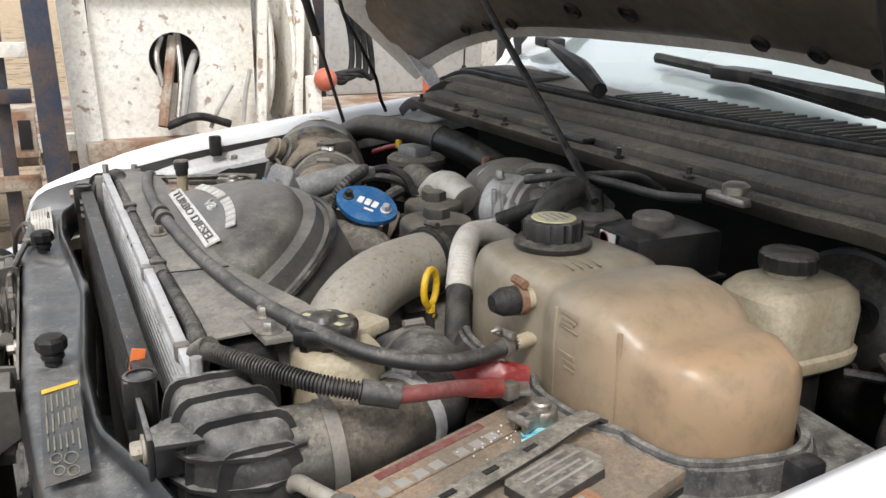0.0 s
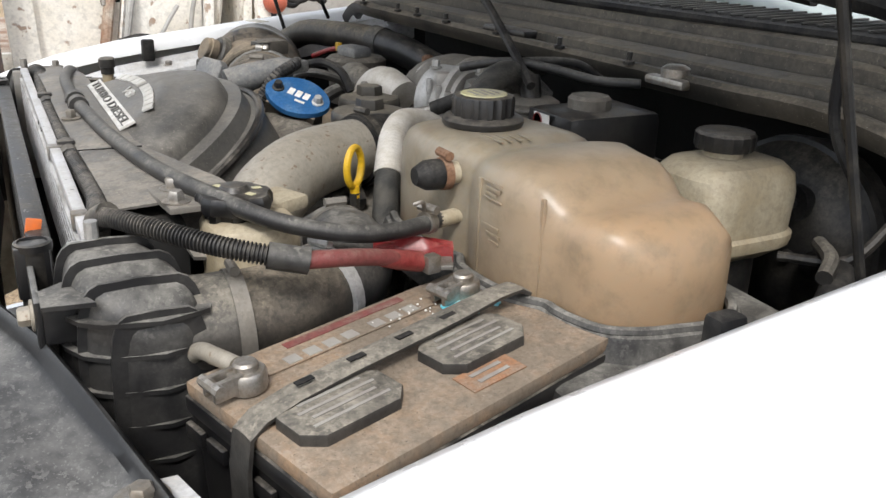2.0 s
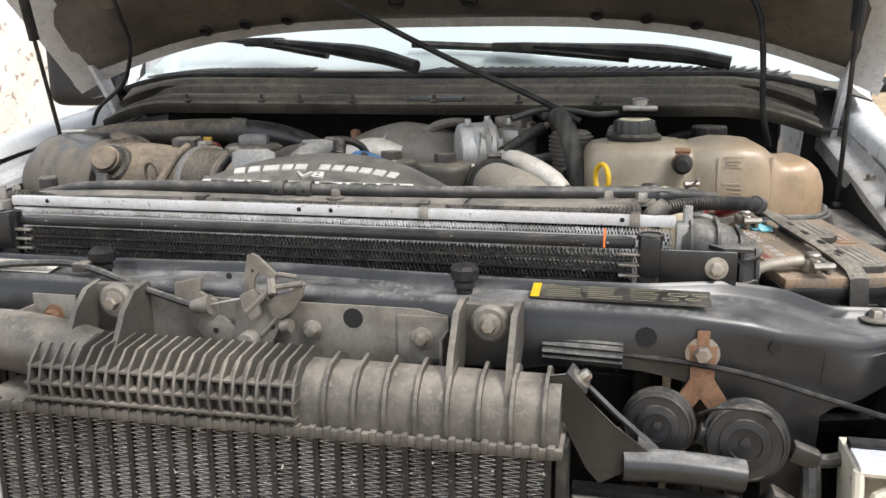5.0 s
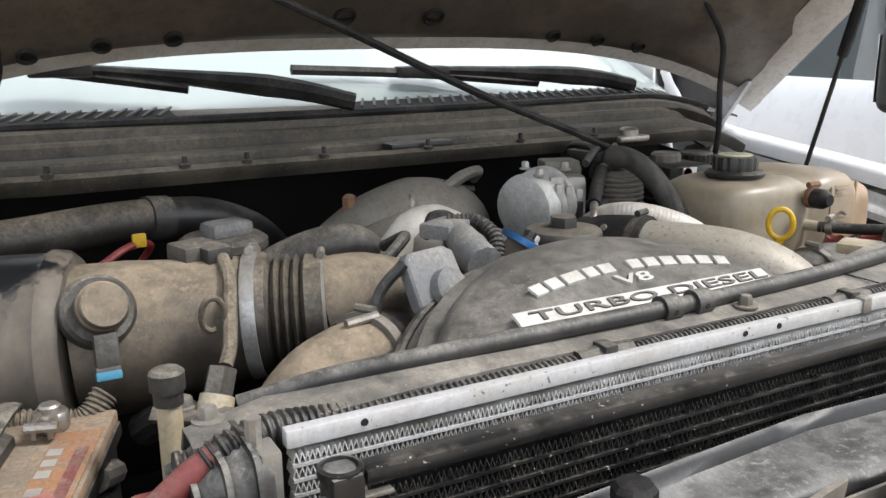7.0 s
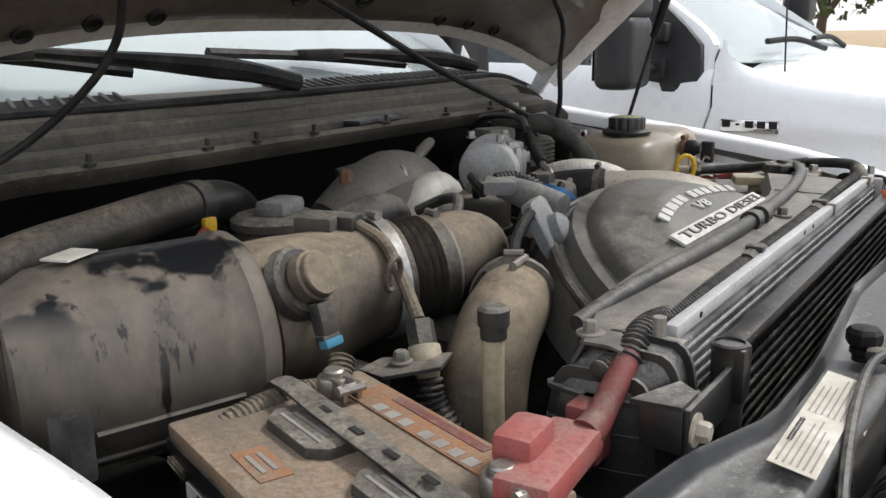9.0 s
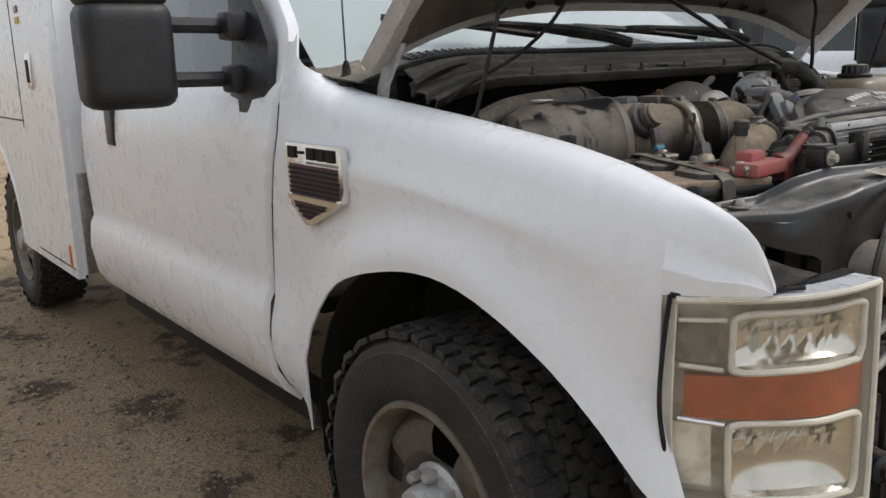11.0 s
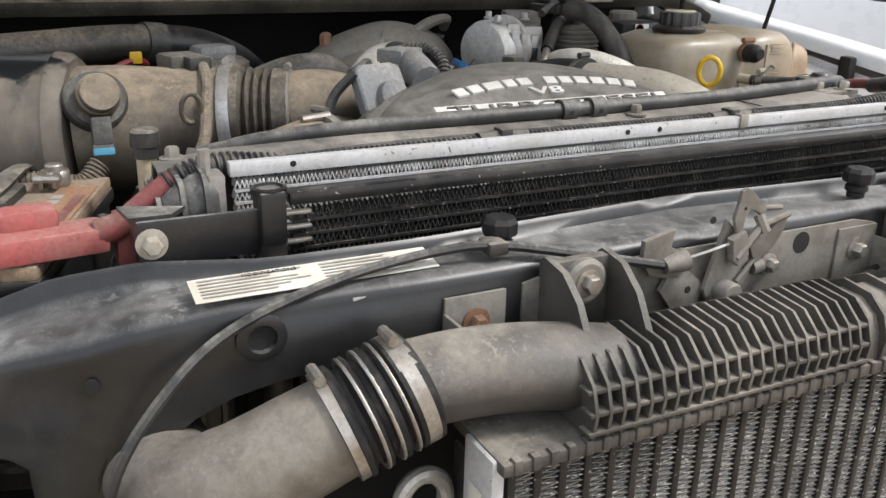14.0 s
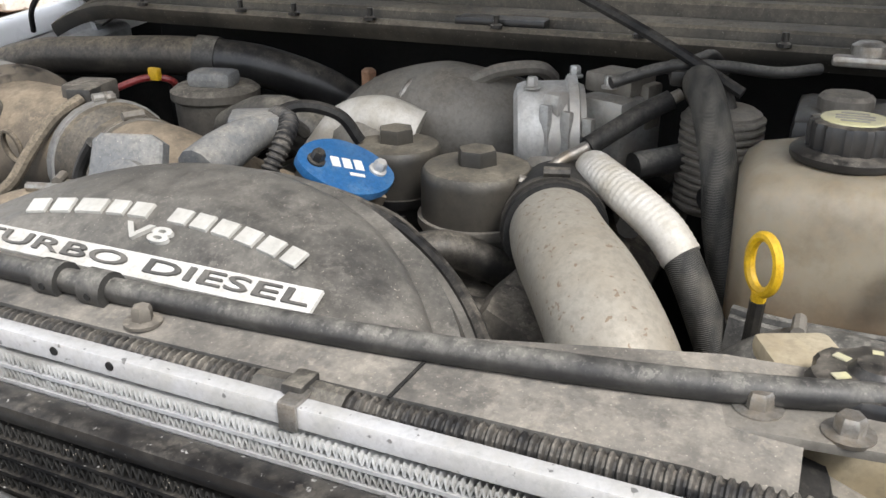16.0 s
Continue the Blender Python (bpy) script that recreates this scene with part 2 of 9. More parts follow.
M["cond_tube"] = surface("cond_tube", (0.010, 0.010, 0.011), 0.32, second=(0.022, 0.0215, 0.021), dust=0.25, scale=20, specks=0.25, speckcol=(0.45, 0.44, 0.42), speck_scale=210, bump=0.05)
M["cond_fin"] = surface("cond_fin", (0.012, 0.012, 0.012), 0.5, second=(0.03, 0.029, 0.027), scale=20, specks=0.3, bump=0.0)
M["float_red"] = surface("float_red", (0.55, 0.13, 0.07), 0.5, second=(0.45, 0.14, 0.10), dust=0.2, scale=12)
M["orange"] = surface("orange", (0.70, 0.16, 0.03), 0.5, second=(0.5, 0.14, 0.05), scale=40, bump=0.0)
M["cyan"] = surface("cyan", (0.16, 0.60, 0.72), 0.8, second=(0.55, 0.75, 0.78), scale=90, bump=0.5)
M["aged_nylon"] = surface("aged_nylon", (0.46, 0.40, 0.29), 0.5, second=(0.38, 0.31, 0.20), dust=0.35, scale=14, bump=0.08)
M["battery_top"] = surface("battery_top", (0.20, 0.16, 0.12), 0.75, second=(0.29, 0.19, 0.115), dust=0.55, scale=17, specks=0.4, speckcol=(0.07, 0.06, 0.05), bump=0.4)
M["battery_rust"] = surface("battery_rust", (0.33, 0.16, 0.08), 0.8, second=(0.22, 0.15, 0.10), dust=0.4, scale=34, specks=0.4, speckcol=(0.10, 0.06, 0.04), bump=0.4)
M["rusty_white"] = surface("rusty_white", (0.86, 0.84, 0.78), 0.55, second=(0.78, 0.74, 0.65), scale=3.2, specks=0.85, speckcol=(0.24, 0.12, 0.05), bump=0.1, grain=60, speck_scale=16)
M["rust_rail"] = surface("rust_rail", (0.24, 0.14, 0.09), 0.85, second=(0.45, 0.40, 0.33), scale=6, bump=0.4)
M["navy_steel"] = surface("navy_steel", (0.035, 0.045, 0.07), 0.5, second=(0.10, 0.07, 0.055), scale=7, specks=0.3, speckcol=(0.3, 0.2, 0.13))
M["grey_panel"] = surface("grey_panel", (0.42, 0.42, 0.40), 0.6, second=(0.36, 0.35, 0.33), scale=2)


def glass_material(name, tint, alpha, rough=0.03):
    """A thin pane: mostly clear, with a mirror-like surface."""
    m, nt, N, L, B = nodes_of(name)
    B.inputs["Base Color"].default_value = (*tint, 1)
    B.inputs["Roughness"].default_value = rough
    B.inputs["IOR"].default_value = 1.5
    B.inputs["Alpha"].default_value = alpha
    B.inputs["Coat Weight"].default_value = 1.0
    B.inputs["Coat Roughness"].default_value = rough
    return m


M["glass"] = glass_material("glass", (0.03, 0.045, 0.045), 0.45)
# pale tint puts the bright sky's reflection into the colour, with a dusty film
M["windshield_glass"] = glass_material("windshield_glass", (0.46, 0.53, 0.52), 0.56, 0.04)
M["lens"] = glass_material("lens", (0.70, 0.64, 0.48), 0.05, 0.05)
M["amber_lens"] = surface("amber_lens", (0.33, 0.050, 0.006), 0.12, second=(0.24, 0.034, 0.004), scale=25, bump=0.0, coat=0.8)

# aged translucent tank: pale cream above, stained brown low down and at the nose
m, nt, N, L, B = nodes_of("stained_tank")
co = N.new("ShaderNodeTexCoord").outputs["Object"]
sp = N.new("ShaderNodeSeparateXYZ")
L.new(co, sp.inputs[0])
nz = noise_tex(nt, 9, 5, 0.6, co)
fine = noise_tex(nt, 90, 4, 0.6, co)
nose = math_node(nt, "MULTIPLY", ramp(nt, sp.outputs["Y"], -0.56, -0.70), ramp(nt, nz.outputs[0], 0.2, 0.7, 0.75, 1.0))
low = math_node(nt, "MULTIPLY", ramp(nt, sp.outputs["Z"], 1.14, 1.07), ramp(nt, nz.outputs[0], 0.3, 0.7, 0.3, 0.9))
c = mix_col(nt, ramp(nt, nz.outputs[0], 0.35, 0.7), (0.30, 0.262, 0.20), (0.19, 0.165, 0.125))
c = mix_col(nt, nose, c, (0.35, 0.235, 0.14))
c = mix_col(nt, ramp(nt, noise_tex(nt, 34, 5, 0.65, co).outputs[0], 0.46, 0.66, 0, 0.55), c, (0.17, 0.135, 0.09))
c = mix_col(nt, low, c, (0.20, 0.125, 0.07))
c = mix_col(nt, ramp(nt, fine.outputs[0], 0.45, 0.75, 0, 0.4), c, (0.30, 0.23, 0.15))
L.new(c, B.inputs["Base Color"])
B.inputs["Roughness"].default_value = 0.38
B.inputs["Subsurface Weight"].default_value = 0.12
B.inputs["Subsurface Radius"].default_value = (0.03, 0.018, 0.008)
B.inputs["Subsurface Scale"].default_value = 0.5
M["stained_tank"] = m

# woven hose cover: crossed strands, dark in the gaps
m, nt, N, L, B = nodes_of("braid")
co = N.new("ShaderNodeTexCoord").outputs["Object"]
strands = []
for turn in ((0.9, 0.5, 0.6), (-0.9, 0.5, -0.6)):
    mp = N.new("ShaderNodeMapping")
    mp.inputs["Rotation"].default_value = turn
    L.new(co, mp.inputs[0])
    w = N.new("ShaderNodeTexWave")
    w.inputs["Scale"].default_value = 230
    w.inputs["Distortion"].default_value = 0.6
    L.new(mp.outputs[0], w.inputs["Vector"])
    strands.append(w.outputs[1])
weave = math_node(nt, "MULTIPLY", strands[0], strands[1])
dusty = noise_tex(nt, 30, 4, 0.6, co)
c = mix_col(nt, ramp(nt, weave, 0.08, 0.55), (0.012, 0.012, 0.012), (0.115, 0.110, 0.098))
c = mix_col(nt, ramp(nt, dusty.outputs[0], 0.45, 0.75, 0.0, 0.4), c, (0.20, 0.18, 0.145))
L.new(c, B.inputs["Base Color"])
B.inputs["Roughness"].default_value = 0.65
bp = N.new("ShaderNodeBump")
bp.inputs["Strength"].default_value = 0.6
bp.inputs["Distance"].default_value = 0.0012
L.new(weave, bp.inputs["Height"])
L.new(bp.outputs[0], B.inputs["Normal"])
M["braid"] = m

# air filter canister: tan dust, darker towards the bottom, washed off to bare black in runs
m, nt, N, L, B = nodes_of("canister")
co = N.new("ShaderNodeTexCoord").outputs["Object"]
sp = N.new("ShaderNodeSeparateXYZ")
L.new(co, sp.inputs[0])
patch_ = noise_tex(nt, 9, 4, 0.55, co, (1.0, 1.0, 1.6))
runs = noise_tex(nt, 42, 4, 0.6, co, (1.0, 1.0, 0.14))
veil = noise_tex(nt, 26, 5, 0.6, co, (1.0, 1.0, 0.5))
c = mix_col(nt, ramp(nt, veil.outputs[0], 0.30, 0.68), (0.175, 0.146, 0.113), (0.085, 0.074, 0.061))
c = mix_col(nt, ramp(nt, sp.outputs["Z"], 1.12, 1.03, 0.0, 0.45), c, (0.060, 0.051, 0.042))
wash = ramp(nt, patch_.outputs[0], 0.50, 0.545)
wash = math_node(nt, "MULTIPLY", wash, ramp(nt, sp.outputs["Z"], 1.150, 1.172))
wash = math_node(nt, "MAXIMUM", wash, math_node(nt, "MULTIPLY", ramp(nt, runs.outputs[0], 0.575, 0.62), ramp(nt, patch_.outputs[0], 0.36, 0.50, 0.0, 0.9)))
c = mix_col(nt, wash, c, (0.010, 0.011, 0.013))
L.new(c, B.inputs["Base Color"])
L.new(ramp(nt, wash, 0, 1, 0.62, 0.30), B.inputs["Roughness"])
M["canister"] = m

# ---- mesh makers ----


def frame_axes(d):
    d = Vector(d).normalized()
    a = Vector((0, 0, 1)) if abs(d.z) < 0.9 else Vector((1, 0, 0))
    u = d.cross(a).normalized()
    return u, u.cross(d).normalized(), d


def smooth_path(pts, n=8):
    """Catmull-Rom through pts."""
    p = [Vector(q) for q in pts]
    if len(p) < 3:
        return [p[0].lerp(p[1], k / n) for k in range(n + 1)]
    p = [p[0] * 2 - p[1]] + p + [p[-1] * 2 - p[-2]]
    out = []
    for i in range(1, len(p) - 2):
        a, b, c, d = p[i - 1:i + 3]
        for k in range(n):
            t = k / n
            out.append(0.5 * ((2 * b) + (c - a) * t + (2 * a - 5 * b + 4 * c - d) * t * t + (3 * b - a - 3 * c + d) * t ** 3))
    out.append(p[-2])
    return out


def tube(bm, pts, r, seg=12, n=8, ribs=0, depth=0.0, cap=True, smooth=True):
    """A round tube along a smooth path; r is a number or a list of radii; ribs: ring ridges along it, of a depth."""
    path = smooth_path(pts, n) if n else [Vector(q) for q in pts]
    rad = [r] * len(pts) if isinstance(r, (int, float)) else list(r)
    length = [0.0]
    for a, b in zip(path, path[1:]):
        length.append(length[-1] + (b - a).length)
    if ribs:
        fine, total, k = [], length[-1], 0
        for j in range(ribs * 4 + 1):
            s = total * j / (ribs * 4)
            while k < len(path) - 2 and length[k + 1] < s:
                k += 1
            f = (s - length[k]) / max(1e-9, length[k + 1] - length[k])
            fine.append((path[k].lerp(path[k + 1], f), s))
        path, length = [q for q, s in fine], [s for q, s in fine]
    u = None
    rings = []
    for i, q in enumerate(path):
        d = (path[min(i + 1, len(path) - 1)] - path[max(i - 1, 0)]).normalized()
        if u is None:
            u = frame_axes(d)[0]
        u = (u - d * u.dot(d)).normalized()
        v = d.cross(u)
        s = length[i] / max(1e-9, length[-1]) * (len(rad) - 1)
        k = min(int(s), len(rad) - 2) if len(rad) > 1 else 0
        rr = rad[k] + (rad[min(k + 1, len(rad) - 1)] - rad[k]) * (s - k)
        if ribs:
            rr += depth * (1 if i % 4 in (1, 2) else -1) * 0.5
        rings.append([bm.verts.new(q + (u * math.cos(a) + v * math.sin(a)) * rr) for a in [2 * math.pi * j / seg for j in range(seg)]])
    faces = []
    for a, b in zip(rings, rings[1:]):
        for j in range(seg):
            faces.append(bm.faces.new((a[j], a[(j + 1) % seg], b[(j + 1) % seg], b[j])))
    if cap:
        bm.faces.new(rings[0][::-1])
        bm.faces.new(rings[-1])
    for f in faces:
        f.smooth = smooth
    return bm


def lathe(bm, profile, at=(0, 0, 0), axis=(0, 0, 1), seg=28, smooth=True, wave=0, wave_depth=0.0, cap=True):
    """Turn (radius, height) pairs round an axis; wave: ridges round the rim, as on a cap."""
    u, v, d = frame_axes(axis)
    o = Vector(at)
    rings = []
    for r, h in profile:
        ring = []
        for j in range(seg):
            a = 2 * math.pi * j / seg
            rr = r
            if wave and r > 0.6 * max(q for q, w in profile):
                rr += wave_depth * (1 if (j * wave // seg * 2 + (1 if (j * wave % seg) * 2 >= seg else 0)) % 2 else 0)
            ring.append(bm.verts.new(o + d * h + (u * math.cos(a) + v * math.sin(a)) * max(rr, 1e-5)))
        rings.append(ring)
    for k, (a, b) in enumerate(zip(rings, rings[1:])):
        for j in range(seg):
            f = bm.faces.new((a[j], a[(j + 1) % seg], b[(j + 1) % seg], b[j]))
            f.smooth = smooth
    if cap:
        bm.faces.new(rings[0][::-1])
        bm.faces.new(rings[-1])
    return bm


def rbox(bm, centre, size, bevel=0.004, rz=0.0, rx=0.0, ry=0.0, taper=1.0, seg=2):
    """A box with rounded edges; taper narrows its top."""
    g = bmesh.ops.create_cube(bm, size=1.0)["verts"]
    for q in g:
        k = taper if q.co.z > 0 else 1.0
        q.co = Vector((q.co.x * size[0] * k, q.co.y * size[1] * k, q.co.z * size[2]))
    if bevel:
        es = list({e for q in g for e in q.link_edges})
        res = bmesh.ops.bevel(bm, geom=es, offset=min(bevel, 0.45 * min(size)), segments=seg, profile=0.6, affect="EDGES")
        g = list({q for f in res["faces"] for q in f.verts} | {q for q in g if q.is_valid})
        # all corners of the box belong to a bevel face
    mt = pose(*centre, rx, ry, rz)
    bmesh.ops.transform(bm, matrix=mt, verts=g)
    return bm


def prism(bm, poly, z0, z1, mt=None, bevel=0.0, seg=2):
    """A polygon of (x, y) pulled up from z0 to z1, then placed by mt."""
    a = [bm.verts.new((x, y, z0)) for x, y in poly]
    b = [bm.verts.new((x, y, z1)) for x, y in poly]
    n = len(poly)
    fs = [bm.faces.new(a[::-1]), bm.faces.new(b)]
    fs += [bm.faces.new((a[i], a[(i + 1) % n], b[(i + 1) % n], b[i])) for i in range(n)]
    vs = a + b
    bmesh.ops.recalc_face_normals(bm, faces=fs)
    if bevel:
        es = [e for e in fs[1].edges]
        res = bmesh.ops.bevel(bm, geom=es, offset=bevel, segments=seg, profile=0.6, affect="EDGES")
        vs = list({q for q in vs if q.is_valid} | {q for f in res["faces"] for q in f.verts})
    if mt is not None:
        bmesh.ops.transform(bm, matrix=mt, verts=vs)
    return bm


def loft(bm, rings, closed=True, cap=True, smooth=True):
    """Skin a row of rings that have one number of points each."""
    rs = [[bm.verts.new(q) for q in ring] for ring in rings]
    n = len(rs[0])
    for a, b in zip(rs, rs[1:]):
        for j in range(n if closed else n - 1):
            f = bm.faces.new((a[j], a[(j + 1) % n], b[(j + 1) % n], b[j]))
            f.smooth = smooth
    if cap and closed:
        bm.faces.new(rs[0][::-1])
        bm.faces.new(rs[-1])
    return bm


def sheet(bm, rows, thick, smooth=True):
    """A skin over rows of points, given a thickness."""
    rs = [[bm.verts.new(q) for q in row] for row in rows]
    fs = []
    for a, b in zip(rs, rs[1:]):
        for j in range(len(a) - 1):
            f = bm.faces.new((a[j], a[j + 1], b[j + 1], b[j]))
            f.smooth = smooth
            fs.append(f)
    bmesh.ops.recalc_face_normals(bm, faces=fs)
    if thick:
        for row in rs:
            for q in row:
                q.normal_update()
        off = [[bm.verts.new(q.co - q.normal * thick) for q in row] for row in rs]
        for a, b in zip(off, off[1:]):
            for j in range(len(a) - 1):
                f = bm.faces.new((a[j], b[j], b[j + 1], a[j + 1]))
                f.smooth = smooth
        m, n = len(rs) - 1, len(rs[0]) - 1
        for i in range(m):
            bm.faces.new((rs[i][0], rs[i + 1][0], off[i + 1][0], off[i][0]))
            bm.faces.new((rs[i][n], off[i][n], off[i + 1][n], rs[i + 1][n]))
        for j in range(n):
            bm.faces.new((rs[0][j], off[0][j], off[0][j + 1], rs[0][j + 1]))
            bm.faces.new((rs[m][j], rs[m][j + 1], off[m][j + 1], off[m][j]))
    return bm


def B_():
    return bmesh.new()


def part(name, bm, material, parent=None, label="", sharp=35.0):
    """Link a bmesh, drawn in world coordinates, as one mesh object under a thing or a part."""
    bmesh.ops.recalc_face_normals(bm, faces=bm.faces[:])
    me = bpy.data.meshes.new(name)
    bm.to_mesh(me)
    bm.free()
    me.set_sharp_from_angle(angle=radians(sharp))
    me.materials.append(M[material] if isinstance(material, str) else material)
    ob = new(name, me)
    if parent is not None:
        ob.parent = parent
        ob.matrix_parent_inverse = rest[parent.name].inverted()
    rest[ob.name] = Matrix.Identity(4)
    if label:
        ob["label"] = label
    return ob


rest = {}


def thing(name, at, label, category, group="", kind=""):
    """An empty at a thing's base, to carry its parts."""
    ob = new(name)
    ob.empty_display_size = 0.05
    ob.location = at
    rest[ob.name] = Matrix.Translation(at)
    return tagged(ob, label, category, group, kind)


def words(text, size, material, parent, mt, depth=0.001, name="lettering", bold=0.0, label=""):
    cu = bpy.data.curves.new(name, "FONT")
    cu.body, cu.size, cu.extrude, cu.offset = text, size, depth, bold
    cu.align_x, cu.align_y = "CENTER", "CENTER"
    cu.resolution_u = 3
    ob = new(name, cu)
    me = bpy.data.meshes.new_from_object(ob)
    bpy.data.objects.remove(ob)
    bpy.data.curves.remove(cu)
    me.transform(mt)
    me.materials.append(M[material])
    ob = new(name, me)
    ob.parent = parent
    ob.matrix_parent_inverse = rest[parent.name].inverted()
    rest[ob.name] = Matrix.Identity(4)
    if label:
        ob["label"] = label
    return ob


def lerp_table(table, x):
    """Read a small table of (key, value) between its keys."""
    if x <= table[0][0]:
        return table[0][1]
    for (a, p), (b, q) in zip(table, table[1:]):
        if x <= b:
            return p + (q - p) * (x - a) / (b - a)
    return table[-1][1]

# ---- ground ----


def ground_material():
    m, nt, N, L, B = nodes_of("gravel_dirt")
    co = N.new("ShaderNodeTexCoord").outputs["Object"]
    a = noise_tex(nt, 1.3, 6, 0.65, co)
    b = noise_tex(nt, 60, 4, 0.7, co)
    v = N.new("ShaderNodeTexVoronoi")
    v.inputs["Scale"].default_value = 95
    L.new(co, v.inputs["Vector"])
    c = mix_col(nt, ramp(nt, a.outputs[0], 0.35, 0.7), (0.53, 0.405, 0.265), (0.40, 0.30, 0.195))
    c = mix_col(nt, ramp(nt, v.outputs["Distance"], 0.05, 0.4, 0.75, 0.0), c, (0.52, 0.43, 0.31))
    c = mix_col(nt, ramp(nt, b.outputs[0], 0.48, 0.62, 0, 0.62), c, (0.17, 0.122, 0.08))
    s = noise_tex(nt, 2.6, 5, 0.7, co)
    c = mix_col(nt, ramp(nt, s.outputs[0], 0.55, 0.62, 0, 0.85), c, (0.085, 0.068, 0.055))
    L.new(c, B.inputs["Base Color"])
    B.inputs["Roughness"].default_value = 0.95
    B.inputs["Specular IOR Level"].default_value = 0.15
    bp = N.new("ShaderNodeBump")
    bp.inputs["Strength"].default_value = 1.0
    bp.inputs["Distance"].default_value = 0.03
    L.new(b.outputs[0], bp.inputs["Height"])
    L.new(bp.outputs[0], B.inputs["Normal"])
    return m


M["gravel_dirt"] = ground_material()
bm = B_()
bmesh.ops.create_grid(bm, x_segments=60, y_segments=60, size=1.0)
for q in bm.verts:
    s = 9 + 900 * max(abs(q.co.x), abs(q.co.y)) ** 4
    q.co.x, q.co.y = q.co.x * s + 3, q.co.y * s
    if s < 60:
        q.co.z = 0.014 * noise.noise(Vector((q.co.x * 0.7, q.co.y * 0.7, 0))) - 0.082
tagged(part("ground", bm, "gravel_dirt"), "packed brown dirt and gravel yard with dark oil stains", "ground", kind="structure")

# stones scattered over the yard beside the truck
rs = random.Random(4)
OCTA = [(1, 0, 0), (-1, 0, 0), (0, 1, 0), (0, -1, 0), (0, 0, 0.7), (0, 0, -0.7), (0.7, 0.7, 0.3), (-0.7, -0.7, 0.3)]
OFACE = [(0, 6, 4), (6, 2, 4), (2, 1, 4), (1, 7, 4), (7, 3, 4), (3, 0, 4), (6, 0, 5), (2, 6, 5), (1, 2, 5), (7, 1, 5), (3, 7, 5), (0, 3, 5)]
vs, fs = [], []
for k in range(9500):
    x, y = rs.uniform(-0.5, 6), rs.uniform(0.85, 4.2)
    r = rs.choice((0.004, 0.005, 0.006, 0.008, 0.013)) * rs.uniform(0.7, 1.3)
    z = 0.014 * noise.noise(Vector((x * 0.7, y * 0.7, 0))) - 0.082
    n, a = len(vs), rs.uniform(0, 6.3)
    for p in OCTA:
        e = r * rs.uniform(0.7, 1.25)
        vs.append((x + e * (p[0] * math.cos(a) - p[1] * math.sin(a)), y + e * (p[0] * math.sin(a) + p[1] * math.cos(a)), z + e * (p[2] + 0.3)))
    fs += [tuple(n + q for q in f) for f in OFACE]
me = bpy.data.meshes.new("gravel")
me.from_pydata(vs, [], fs)
M["stone"] = surface("stone", (0.34, 0.28, 0.21), 0.9, second=(0.22, 0.18, 0.14), scale=40, bump=0.2)
me.materials.append(M["stone"])
tagged(new("gravel", me), "loose tan gravel stones on the dirt", "gravel", kind="stuff")

# ---- pickup truck body ----
truck = thing("pickup_truck", (2.2, 0, 0), "white service pickup truck with its hood propped open", "truck")

DOOR_Y = [(0.37, 0.93), (0.38, 0.93), (0.42, 0.975), (0.47, 1.005), (0.55, 1.024), (0.62, 1.018), (0.68, 1.003), (0.75, 1.0), (0.85, 1.004), (0.95, 1.006), (1.05, 1.006), (1.12, 1.0), (1.2, 0.985), (1.28, 0.965), (1.36, 0.94), (1.40, 0.925)]
SEAM = [(0.37, 0.085), (0.74, 0.08), (0.97, 0.04), (1.13, 0.0), (1.2, 0.008), (1.3, 0.012), (1.36, -0.012)]
CROWN = [(-0.068, 0.950), (-0.064, 0.966), (-0.054, 1.003), (-0.042, 1.032), (-0.02, 1.053), (0.0, 1.064), (0.034, 1.079), (0.10, 1.099), (0.20, 1.123), (0.32, 1.147), (0.62, 1.186), (0.95, 1.222), (1.04, 1.237), (1.12, 1.258), (1.18, 1.287), (1.215, 1.318), (1.25, 1.372)]
GUTTER = [(0.01, 1.002), (0.10, 1.056), (0.28, 1.116), (0.62, 1.170), (0.95, 1.215), (1.25, 1.248)]
INNER = [(-0.068, 0.866), (-0.054, 0.877), (-0.04, 0.886), (-0.01, 0.886), (0.05, 0.877), (0.12, 0.872), (1.3, 0.872)]
OUTER = [(-0.068, 0.872), (-0.054, 0.889), (-0.04, 0.901), (0.0, 0.920), (0.04, 0.9345), (0.0775, 0.9475), (0.12, 0.9600), (0.2, 0.979), (0.3, 0.990), (0.4, 0.995), (1.25, 1.005)]
ARCH = [(0.10, 0.585), (0.123, 0.62), (0.2, 0.73), (0.338, 0.82), (0.515, 0.875), (0.704, 0.87), (0.939, 0.80), (1.07, 0.67), (1.124, 0.565), (1.13, 0.37)]


ARCH = [(q[0], q[2]) for q in smooth_path([(x, 0, z) for x, z in ARCH], 6)]


